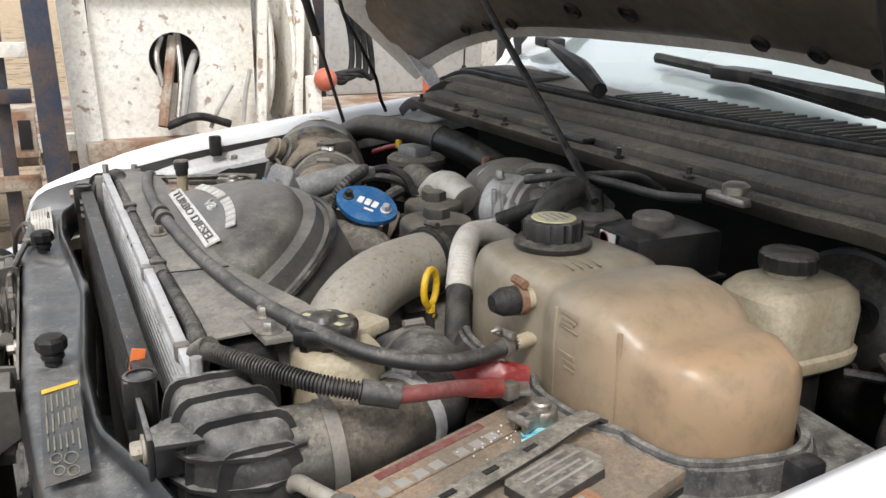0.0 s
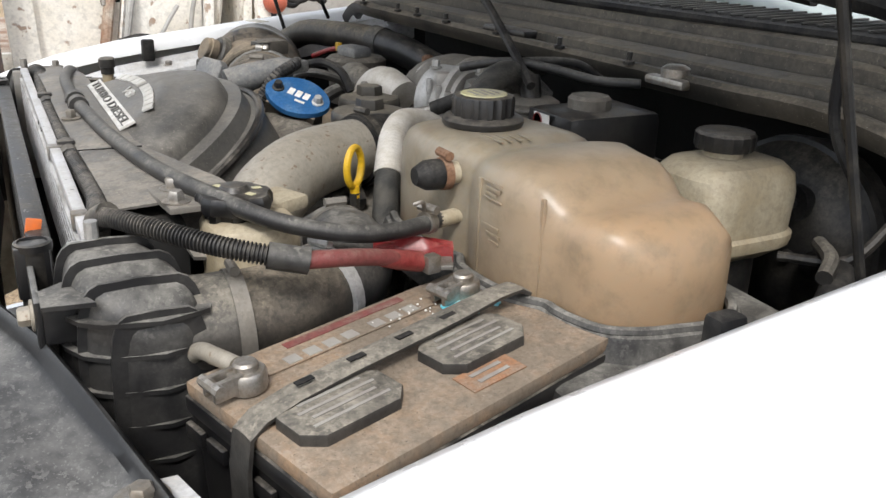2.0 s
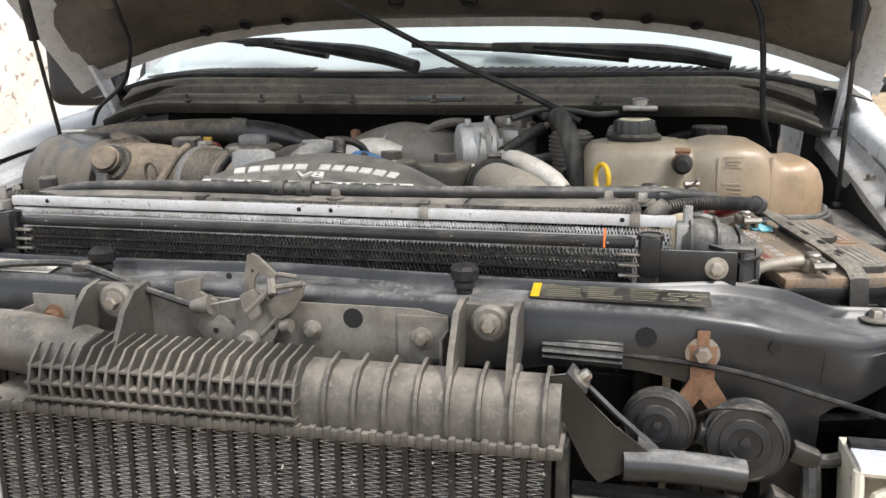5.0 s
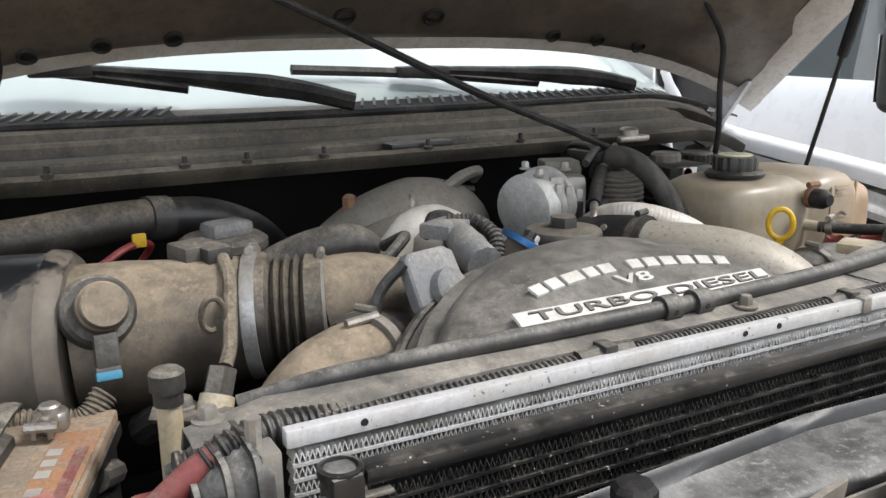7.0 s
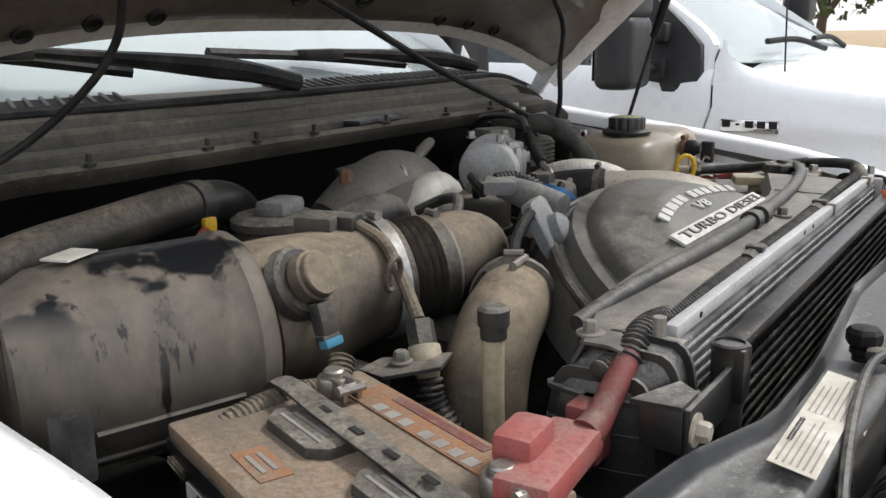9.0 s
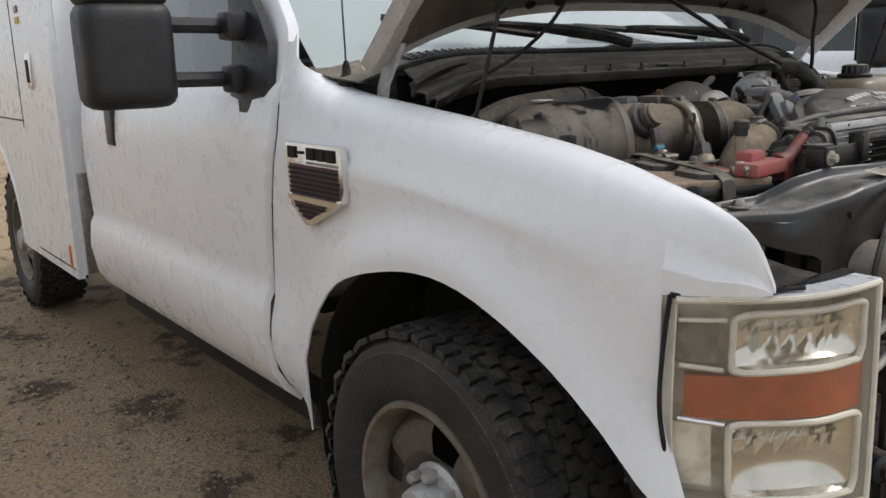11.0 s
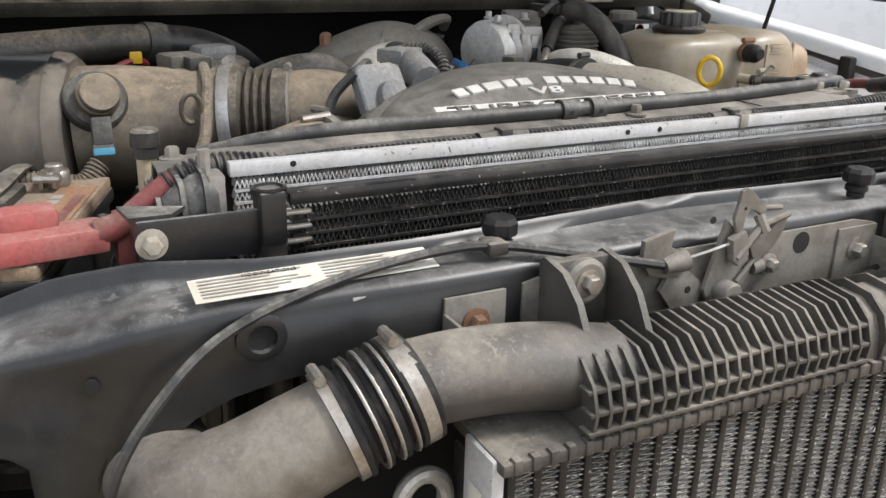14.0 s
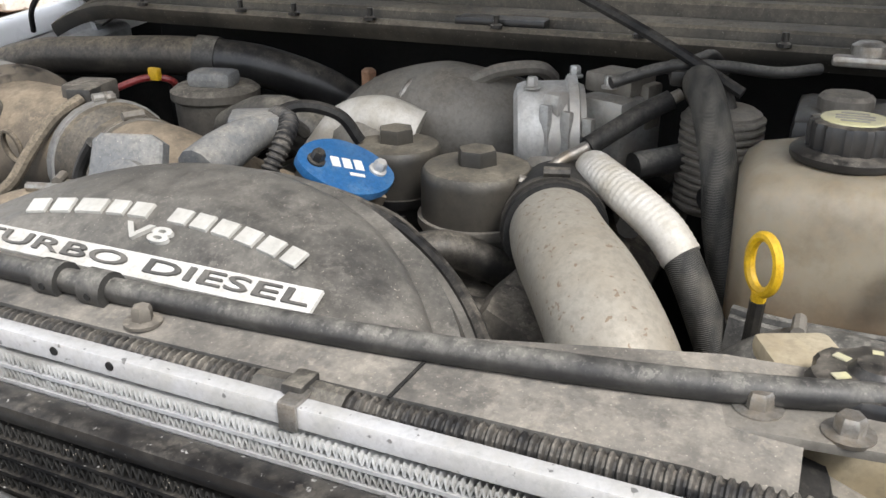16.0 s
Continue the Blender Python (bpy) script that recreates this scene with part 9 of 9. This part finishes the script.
part("gauge_connector", bm, "dusty_plastic", air)
bm = B_()
rbox(bm, (0.4205, 0.538, 1.1005), (0.012, 0.025, 0.009), 0.002, ry=15)
part("blue_clip", bm, "cyan_plastic", air)
hose("battery_loom", "taped corrugated loom in front of the air filter", [(0.40, 0.545, 1.09), (0.39, 0.57, 1.07), (0.40, 0.62, 1.075), (0.41, 0.68, 1.07), (0.43, 0.73, 1.04)], 0.013, "tan_loom", 8, 40, 0.002)
iat = thing("pressure_sensor", (0.37, 0.44, 1.05), "grey pressure sensor on a corrugated hose", "sensor")
bm = B_()
tube(bm, [(0.388, 0.432, 1.098), (0.375, 0.442, 1.075)], 0.016, 6, 1)
part("connector", bm, "dusty_plastic", iat)
bm = B_()
tube(bm, [(0.375, 0.442, 1.075), (0.368, 0.448, 1.06), (0.362, 0.452, 1.045)], [0.018, 0.019, 0.012], 18, 2)
part("body", bm, "aged_nylon", iat)
bm = B_()
tube(bm, [(0.362, 0.452, 1.045), (0.355, 0.455, 1.02), (0.335, 0.45, 0.99), (0.31, 0.44, 0.96)], 0.014, 12, 6, ribs=14, depth=0.004)
part("corrugated_hose", bm, "loom", iat)
rp = thing("hot_side_pipe", (0.25, 0.38, 1.0), "dusty tan charge pipe elbow with a black boot", "pipe")
bm = B_()
tube(bm, [(0.358, 0.278, 1.09), (0.345, 0.312, 1.088), (0.338, 0.348, 1.074), (0.334, 0.380, 1.035), (0.330, 0.398, 0.97), (0.328, 0.408, 0.90)], [0.047, 0.048, 0.049, 0.050, 0.049, 0.048], 28, 7)
part("pipe", bm, "tan_plastic", rp)
bm = B_()
tube(bm, [(0.41, 0.225, 1.06), (0.385, 0.250, 1.080), (0.352, 0.292, 1.090)], 0.052, 24, 5)
part("boot", bm, "clean_rubber", rp)
clamp(rp, (0.356, 0.284, 1.090), (-0.5, 0.85, 0.0), 0.0525, 0.014, "dust_alloy")
bm = B_()
tube(bm, [(0.345, 0.275, 1.142), (0.340, 0.313, 1.140)], 0.005, 8, 1)
part("clamp_screw", bm, "steel", rp)
tcap = thing("washer_filler_tube", (0.245, 0.515, 1.0), "pale grey filler tube with a hex plug", "tube")
bm = B_()
tube(bm, [(0.243, 0.512, 1.135), (0.243, 0.512, 1.06), (0.24, 0.51, 0.98)], 0.0105, 14, 3)
part("tube", bm, "aged_nylon", tcap)
bm = B_()
lathe(bm, [(0.0125, 0), (0.0125, 0.012), (0.015, 0.013), (0.015, 0.028), (0.012, 0.031), (0.001, 0.031)], (0.243, 0.512, 1.132), seg=12, smooth=False)
part("plug", bm, "dusty_plastic", tcap)
gs = thing("ground_bracket", (0.39, 0.50, 1.06), "dusty steel bracket and nut beside the battery", "bracket")
bm = B_()
prism(bm, [(-0.05, -0.02), (0.03, -0.028), (0.05, 0.0), (0.02, 0.03), (-0.04, 0.02)], 0, 0.004, pose(0.375, 0.475, 1.062, 0, 8, 30), 0.001)
part("plate", bm, "dusty_plastic", gs)
bolt(gs, (0.38, 0.475, 1.067), (0, 0, 1), 0.009, "dust_alloy", 1.4)

# round canister and big black pipe at the cowl
oc2 = thing("vacuum_canister", (0.65, 0.37, 1.08), "round black canister with an oval cap", "canister")
bm = B_()
lathe(bm, [(0.052, -0.09), (0.055, -0.02), (0.060, -0.016), (0.060, -0.006), (0.052, 0.0), (0.001, 0.001)], (0.690, 0.348, 1.172), seg=36)
part("body", bm, "dirt_engine", oc2)
bm = B_()
rbox(bm, (0.684, 0.344, 1.182), (0.045, 0.062, 0.022), 0.010, rz=15)
part("cap", bm, "grey_cover", oc2)
bpipe = hose("intake_duct", "thick black plastic duct along the cowl", [(0.70, 0.80, 1.150), (0.712, 0.70, 1.178), (0.73, 0.58, 1.187), (0.762, 0.45, 1.190), (0.80, 0.34, 1.175), (0.85, 0.26, 1.135), (0.89, 0.20, 1.07)], 0.0285, "dusty_rubber", seg=20)
bm = B_()
tube(bm, [(0.766, 0.435, 1.189), (0.776, 0.405, 1.186)], 0.0325, 20, 2)
part("joint_band", bm, "dusty_plastic", bpipe)
bm = B_()
tube(bm, [(0.77, 0.42, 1.188), (0.80, 0.34, 1.175), (0.85, 0.26, 1.135), (0.89, 0.20, 1.07)], 0.0302, 20, 6)
part("rubber_elbow", bm, "black_plastic", bpipe)
cs = thing("colored_wires", (0.62, 0.47, 1.15), "red and yellow wires by the canister", "wiring")
bm = B_()
tube(bm, [(0.66, 0.52, 1.15), (0.69, 0.47, 1.170), (0.71, 0.44, 1.165), (0.73, 0.45, 1.14)], 0.005, 8, 6)
part("red_wire", bm, "red_plastic", cs)
bm = B_()
rbox(bm, (0.695, 0.456, 1.176), (0.010, 0.018, 0.018), 0.003)
part("yellow_plug", bm, "yellow", cs)
for pts, r, m_ in (([(0.36, 0.235, 1.19), (0.365, 0.262, 1.16), (0.36, 0.275, 1.12)], 0.0065, "rubber"), ([(0.50, 0.20, 1.15), (0.52, 0.16, 1.175), (0.56, 0.14, 1.17), (0.60, 0.15, 1.15)], 0.008, "rubber"),
                   ([(0.55, 0.22, 1.10), (0.60, 0.22, 1.13), (0.66, 0.24, 1.12)], 0.012, "rubber"), ([(0.50, 0.50, 1.0), (0.46, 0.47, 1.03), (0.42, 0.46, 1.02)], 0.02, "rubber"), ([(0.30, 0.57, 1.05), (0.35, 0.55, 1.03), (0.42, 0.56, 1.0)], 0.012, "loom"),
                   ([(0.58, -0.25, 1.10), (0.64, -0.23, 1.10), (0.70, -0.22, 1.11), (0.78, -0.20, 1.12)], 0.014, "rubber"), ([(0.78, -0.10, 1.18), (0.80, -0.02, 1.19), (0.82, 0.08, 1.18)], 0.007, "rubber")):
    hose("engine_hose", "small dusty black engine hose", pts, r, m_, group="engine hoses", seg=10)

# ---- neighbouring trucks ----
COPY = ("fender", "door", "windshield_pillar", "rear_pillar", "side_window", "roof", "cab_rear", "windshield", "dashboard", "seat_back", "mirror_head", "cowl_top", "wheel_liner", "tyre", "cab_floor", "sill", "cowl_side", "apron")


def parked_truck(dx, dy, label, group):
    t = thing("parked_truck", (2.2 + dx, dy, 0), label, "truck", group)
    made = {}
    for o in truck.children_recursive:
        base = o.name.split(".")[0]
        if o.parent == truck and base not in COPY or (o.parent != truck and o.parent not in made):
            continue
        c = o.copy()
        scene.collection.objects.link(c)
        made[o] = c
        c.parent = made.get(o.parent, t)
        c.matrix_parent_inverse = o.matrix_parent_inverse
    rows = []
    for x in [-0.06, -0.02, 0.03, 0.1, 0.2, 0.35, 0.55, 0.8, 1.0, 1.12]:
        zc = lerp_table(CROWN, x)
        rows.append([(x + dx + 0.05 * (abs(y) / 0.83) ** 2 * (1 if x > 0.9 else 0), y + dy, zc - 0.006 + 0.075 * (1 - (abs(y) / 0.83) ** 2.6) + 0.012 * math.exp(-((abs(y) - 0.45) / 0.07) ** 2)) for y in [-0.868 + 0.0868 * k for k in range(21)]])
    bm = B_()
    sheet(bm, rows, 0.01)
    part("hood", bm, "white_paint", t)
    bm = B_()
    rbox(bm, (-0.08 + dx, dy, 0.80), (0.10, 1.7, 0.36), 0.05)
    part("grille", bm, "dark_metal", t)
    bm = B_()
    rbox(bm, (-0.15 + dx, dy, 0.42), (0.16, 1.95, 0.24), 0.05)
    part("bumper", bm, "chrome", t)
    bm = B_()
    rbox(bm, (1.104 + dx, dy + 1.012, 1.056), (0.215, 0.012, 0.05), 0.008)
    b = part("name_badge", bm, "chrome", t, "chrome model badge")
    for k in range(5):
        bm = B_()
        rbox(bm, (1.189 + dx - 0.043 * k, dy + 1.019, 1.063 if k != 1 else 1.062), (0.030 if k != 1 else 0.014, 0.004, 0.026 if k != 1 else 0.008), 0.002)
        part("name_bar", bm, "bay_dark", b)
    bm = B_()
    rbox(bm, (1.054 + dx, dy + 1.019, 1.037), (0.09, 0.004, 0.007), 0.001)
    part("small_name_bar", bm, "grey_mark", b)
    for p, q in (((1.0, 0.35, 1.325), (1.14, 0.72, 1.36)), ((1.06, -0.35, 1.325), (1.10, 0.12, 1.365))):
        bm = B_()
        tube(bm, [(p[0] + dx, p[1] + dy, p[2]), ((p[0] + q[0]) / 2 + dx, (p[1] + q[1]) / 2 + dy, q[2] + 0.005), (q[0] + dx, q[1] + dy, q[2])], 0.012, 8, 5)
        part("wiper", bm, "clean_rubber", t)
    bm = B_()
    tube(bm, [(1.03 + dx, 0.86 + dy, 1.25), (1.06 + dx, 0.86 + dy, 1.95)], 0.0035, 6, 2)
    part("antenna", bm, "dark_metal", t)
    for k in range(3):
        bm = B_()
        lathe(bm, [(0.045, 0), (0.04, 0.02), (0.02, 0.035)], (2.02 + dx, dy + 0.5 - 0.5 * k, 1.90), seg=16)
        part("roof_lamp", bm, "orange", t)
    return t




def pickup_bed(t, dx, dy):
    """The closed bed of a parked truck."""
    for s in (1, -1):
        bm = B_()
        rows = []
        for x in [3.12 + 0.11 * k for k in range(23)]:
            zb = 0.45 + math.sqrt(max(0.0, 0.50 ** 2 - (x - 4.75) ** 2)) * 0.9
            rows.append([(x + dx, dy + s * y, z) for y, z in ((0.96, 1.30), (1.0, 1.27), (1.005, 1.1), (1.005, (zb + 1.1) / 2), (1.0, zb))])
        sheet(bm, rows, 0.02)
        part("bed_side", bm, "white_paint", t)
    bm = B_()
    rbox(bm, (4.3 + dx, dy, 0.80), (2.3, 1.9, 0.05), 0.01)
    part("bed_floor", bm, "grey_panel", t)
    bm = B_()
    rbox(bm, (5.52 + dx, dy, 0.95), (0.06, 1.9, 0.7), 0.02)
    part("tailgate", bm, "white_paint", t)


pt = parked_truck(-0.335, -3.15, "white pickup truck parked alongside, hood closed", "parked trucks")
pickup_bed(pt, -0.232, -3.15)
pt = parked_truck(0.55, -6.6, "white pickup truck parked further along the row", "parked trucks")
pickup_bed(pt, 0.55, -6.6)

# ---- rusty equipment bed on the passenger side ----
rig = thing("equipment_skid", (0.7, 3.6, -0.08), "white rust-streaked steel equipment skid with a round port", "machine")
bm = B_()
cx, cz, r = 0.678, 1.140, 0.132
x0, x1, z0, z1 = 0.27, 1.09, 0.72, 2.3
outer, inner = [], []
for k in range(40):
    a = 2 * math.pi * k / 40
    c, s = math.cos(a), math.sin(a)
    inner.append((cx + r * c, cz + r * s))
    t = min([q for q in ((x1 - cx) / c if c > 1e-6 else 9, (x0 - cx) / c if c < -1e-6 else 9, (z1 - cz) / s if s > 1e-6 else 9, (z0 - cz) / s if s < -1e-6 else 9) if q > 0])
    outer.append((cx + t * c, cz + t * s))
loft(bm, [[(x, 3.5, z) for x, z in outer], [(x, 3.5, z) for x, z in inner], [(x, 3.53, z) for x, z in inner]], True, False, False)
part("port_panel", bm, "rusty_white", rig)
bm = B_()
rbox(bm, (0.68, 3.95, 1.4), (0.8, 0.02, 1.6), 0.0)
rbox(bm, (0.68, 3.73, 0.75), (0.8, 0.45, 0.04), 0.0)
part("dark_inside", bm, "bay_dark", rig)
bm = B_()
rbox(bm, (0.215, 3.50, 0.9), (0.13, 0.10, 2.4), 0.006, ry=-2)
part("corner_post", bm, "rusty_white", rig)
bm = B_()
rbox(bm, (0.75, 3.46, 0.68), (1.1, 0.16, 0.11), 0.008)
part("base_rail", bm, "rust_rail", rig)
bm = B_()
rbox(bm, (0.68, 3.47, 1.50), (0.86, 0.05, 0.06), 0.006)
part("top_rail", bm, "rusty_white", rig)
for pts, rr_, m_ in (([(0.58, 3.40, 0.80), (0.63, 3.48, 1.02), (0.69, 3.6, 1.24)], 0.028, "rust_rail"), ([(0.66, 3.42, 0.84), (0.70, 3.48, 1.05), (0.71, 3.6, 1.26)], 0.018, "steel"), ([(0.68, 3.42, 0.82), (0.74, 3.48, 1.06), (0.80, 3.6, 1.16)], 0.022, "grey_panel"), ([(0.60, 3.46, 1.0), (0.585, 3.5, 1.15), (0.63, 3.6, 1.24)], 0.014, "steel"),
                     ([(0.60, 3.40, 0.80), (0.75, 3.36, 0.85), (0.92, 3.38, 0.80)], 0.022, "clean_rubber"), ([(0.82, 3.40, 0.78), (0.88, 3.40, 0.90), (0.95, 3.42, 1.0)], 0.011, "grey_panel"), ([(1.0, 3.42, 0.80), (1.02, 3.42, 0.95), (1.05, 3.42, 1.08)], 0.012, "grey_panel")):
    bm = B_()
    tube(bm, pts, rr_, 10, 6)
    part("rod", bm, m_, rig)
# reel beside the panel
reel = thing("hose_reel", (1.25, 3.6, 0.5), "white steel hose reel with worn flanges", "reel")
for x in (1.14, 1.26, 1.38):
    bm = B_()
    lathe(bm, [(0.42, 0), (0.43, 0.012), (0.41, 0.03), (0.12, 0.03)], (x, 3.75, 1.17), (1, 0, 0), 40)
    part("flange", bm, "rusty_white", reel)
bm = B_()
tube(bm, [(1.10, 3.75, 1.17), (1.42, 3.75, 1.17)], 0.12, 20, 2)
part("drum", bm, "rust_rail", reel)
for x in (1.10, 1.30):
    bm = B_()
    rbox(bm, (x, 3.36, 1.1), (0.045, 0.05, 1.2), 0.005, ry=3)
    part("upright", bm, "rusty_white", reel)
bm = B_()
rbox(bm, (1.46, 3.6, 1.35), (0.11, 0.10, 0.9), 0.01)
part("dark_post", bm, "navy_steel", reel)
fl = thing("float_ball", (1.42, 3.3, 0.98), "faded orange-red float ball", "ball")
bm = B_()
bmesh.ops.create_uvsphere(bm, u_segments=24, v_segments=14, radius=0.062, matrix=Matrix.Translation((1.40, 3.2, 1.035)))
part("ball", bm, "float_red", fl)
bm = B_()
rbox(bm, (1.35, 3.26, 0.85), (0.07, 0.08, 0.40), 0.01)
rbox(bm, (1.35, 3.42, 0.69), (0.07, 0.40, 0.08), 0.01)
part("mount", bm, "rusty_white", fl)
for k in range(4):
    hose("hanging_hose", "black rubber hose hanging from the reel", [(1.35 + 0.03 * k, 3.5, 1.72), (1.50 + 0.03 * k, 3.45, 1.58), (1.60 + 0.035 * k, 3.42, 1.35), (1.62 + 0.04 * k, 3.4, 1.12 - 0.03 * k), (1.56 + 0.03 * k, 3.38, 1.0 + 0.02 * k), (1.46 + 0.02 * k, 3.4, 1.04)], 0.017, "clean_rubber", group="hanging hoses", seg=10)
# lifting post and rack at the near end
post = thing("mast_post", (0.03, 3.3, -0.08), "dark blue steel mast post with worn paint", "post")
bm = B_()
rbox(bm, (0.04, 3.3, 1.2), (0.115, 0.12, 2.6), 0.01, ry=-1.5)
part("post", bm, "navy_steel", post)
bm = B_()
rbox(bm, (-0.07, 3.28, 0.82), (0.10, 0.10, 0.22), 0.01)
part("pocket", bm, "rust_rail", post)
bm = B_()
rbox(bm, (-0.07, 3.225, 0.82), (0.055, 0.004, 0.14), 0.004)
part("pocket_hole", bm, "bay_dark", post)
for k in range(7):
    bm = B_()
    tube(bm, [(-0.02 + 0.006 * math.cos(a) * (k % 2), 3.235 + 0.006 * math.cos(a) * ((k + 1) % 2), 0.76 - 0.024 * k + 0.014 * math.sin(a)) for a in [q * math.pi / 4 for q in range(9)]], 0.0035, 6, 2)
    part("chain_link", bm, "steel", post)
rack = thing("steel_rack", (-0.35, 3.6, -0.08), "dark steel rack with pale cross bars", "rack")
for x, w in ((-0.16, 0.07), (-0.5, 0.06)):
    bm = B_()
    rbox(bm, (x, 3.5, 1.1), (w, 0.06, 2.4), 0.006)
    part("rack_post", bm, "navy_steel", rack)
for z, m_ in ((1.20, "rusty_white"), (0.98, "navy_steel"), (0.55, "rust_rail")):
    bm = B_()
    rbox(bm, (-0.4, 3.44, z), (0.75, 0.06, 0.07), 0.006)
    part("rack_bar", bm, m_, rack)
# flat deck below, running back along the yard
deck = thing("trailer_deck", (2.4, 4.6, -0.08), "rusty flat trailer deck with a pale edge rail", "trailer")
bm = B_()
rbox(bm, (2.4, 4.7, 0.66), (6.4, 2.2, 0.12), 0.01)
part("deck", bm, "rust_rail", deck)
bm = B_()
rbox(bm, (2.6, 3.58, 0.72), (5.6, 0.06, 0.09), 0.01)
part("edge_rail", bm, "rusty_white", deck)
for x in (0.2, 1.6, 3.0, 4.6):
    bm = B_()
    rbox(bm, (x, 4.6, 0.26), (0.12, 1.2, 0.70), 0.01)
    part("leg", bm, "navy_steel", deck)
rr = random.Random(21)
cab = thing("steel_box", (2.75, 5.2, 0.72), "weathered grey-white steel box on the deck", "box")
bm = B_()
rbox(bm, (2.75, 5.4, 1.12), (1.5, 0.7, 0.8), 0.03)
part("box", bm, "grey_panel", cab)
bm = B_()
tube(bm, [(1.9, 5.5, 1.75), (3.6, 5.5, 1.75)], 0.3, 28, 2)
part("tank", bm, "grey_panel", cab)
wb = thing("white_tank_body", (4.2, 4.6, 0.72), "white scuffed steel tank body with chipped paint", "tank")
bm = B_()
rbox(bm, (4.1, 4.55, 1.62), (1.6, 1.3, 1.75), 0.06)
part("body", bm, "rusty_white", wb)
bm = B_()
rbox(bm, (3.26, 4.1, 1.02), (0.4, 0.35, 0.45), 0.02)
part("step_box", bm, "rusty_white", wb)
far = thing("white_trailer", (7.0, 5.6, -0.08), "long white box trailer parked at the back", "trailer")
bm = B_()
rbox(bm, (8.2, 5.8, 1.7), (6.0, 2.2, 2.4), 0.04)
part("box", bm, "white_paint", far)
for x in (6.3, 7.2, 9.6, 10.4):
    bm = B_()
    lathe(bm, [(0.45, 0), (0.46, 0.05), (0.46, 0.2), (0.44, 0.25)], (x, 4.85, 0.38), (0, 1, 0), 28)
    part("wheel", bm, "tyre", far)
vl = thing("red_valve", (2.4, 4.0, 0.8), "faded red valve wheel on the deck", "valve")
bm = B_()
tube(bm, [(2.35, 3.95, 0.73), (2.35, 3.95, 0.95)], 0.05, 12, 2)
bmesh.ops.create_uvsphere(bm, u_segments=14, v_segments=8, radius=0.055, matrix=Matrix.Translation((2.35, 3.95, 0.95)))
part("valve", bm, "float_red", vl)
# far equipment behind the service body
ft = thing("far_truck", (28.0, -0.6, -0.08), "dark heavy truck with a large wheel far behind", "truck")
bm = B_()
rbox(bm, (28.6, -0.4, 2.3), (2.0, 2.2, 3.2), 0.1)
part("body", bm, "navy_steel", ft)
bm = B_()
rbox(bm, (27.5, -1.75, 1.5), (0.12, 0.5, 2.9), 0.03)
part("mud_flap", bm, "clean_rubber", ft)
bm = B_()
rbox(bm, (27.42, -1.75, 2.75), (0.04, 0.5, 0.16), 0.02)
part("tail_light", bm, "red_plastic", ft)
bm = B_()
lathe(bm, [(0.45, 0), (0.85, 0.02), (0.93, 0.12), (0.93, 0.4), (0.85, 0.45)], (27.6, -0.8, 0.85), (-1, 0, 0), 36)
wh = part("wheel", bm, "tyre", ft)
bm = B_()
lathe(bm, [(0.44, 0), (0.42, 0.42), (0.2, 0.46), (0.001, 0.46)], (27.6, -0.8, 0.85), (-1, 0, 0), 28)
part("hub", bm, "grey_panel", wh)

# distant trees past the parked trucks
rs = random.Random(11)
M["leaf"] = surface("leaf", (0.07, 0.11, 0.035), 0.7, second=(0.045, 0.075, 0.025), scale=1.2, bump=0.0)
M["bark"] = surface("bark", (0.12, 0.09, 0.065), 0.9, scale=6)
for k in range(7):
    x, y = -6 + 6.5 * k + rs.uniform(-1, 1), -32 + rs.uniform(-3, 3)
    tr = thing("tree", (x, y, -0.08), "green broadleaf tree beyond the yard", "tree", "distant trees")
    bm = B_()
    tube(bm, [(x, y, -0.1), (x + 0.1, y, 1.6), (x + rs.uniform(-0.4, 0.4), y, 3.6)], [0.22, 0.17, 0.08], 10, 5)
    for q in range(5):
        a = rs.uniform(0, 6.3)
        tube(bm, [(x, y, 1.8), (x + 0.8 * math.cos(a), y + 0.8 * math.sin(a), 3.0), (x + 1.5 * math.cos(a), y + 1.5 * math.sin(a), 3.9)], [0.09, 0.06, 0.03], 6, 4)
    part("trunk", bm, "bark", tr)
    vs, fs = [], []
    for q in range(900):
        a, e, d = rs.uniform(0, 6.3), rs.gauss(0, 0.6), rs.uniform(0.5, 1.0) ** 0.5 * 2.3
        c = Vector((x + d * math.cos(a) * math.cos(e), y + d * math.sin(a) * math.cos(e), 3.7 + 1.5 * math.sin(e) + 0.5 * math.sin(a * 3)))
        u, v = Vector((rs.uniform(-1, 1), rs.uniform(-1, 1), rs.uniform(-1, 1))).normalized() * 0.17, Vector((rs.uniform(-1, 1), rs.uniform(-1, 1), rs.uniform(-1, 1))).normalized() * 0.13
        n = len(vs)
        vs += [c - u, c + v, c + u, c - v]
        fs.append((n, n + 1, n + 2, n + 3))
    me = bpy.data.meshes.new("crown")
    me.from_pydata(vs, [], fs)
    me.materials.append(M["leaf"])
    ob = new("crown", me)
    ob.parent, ob.matrix_parent_inverse = tr, rest[tr.name].inverted()
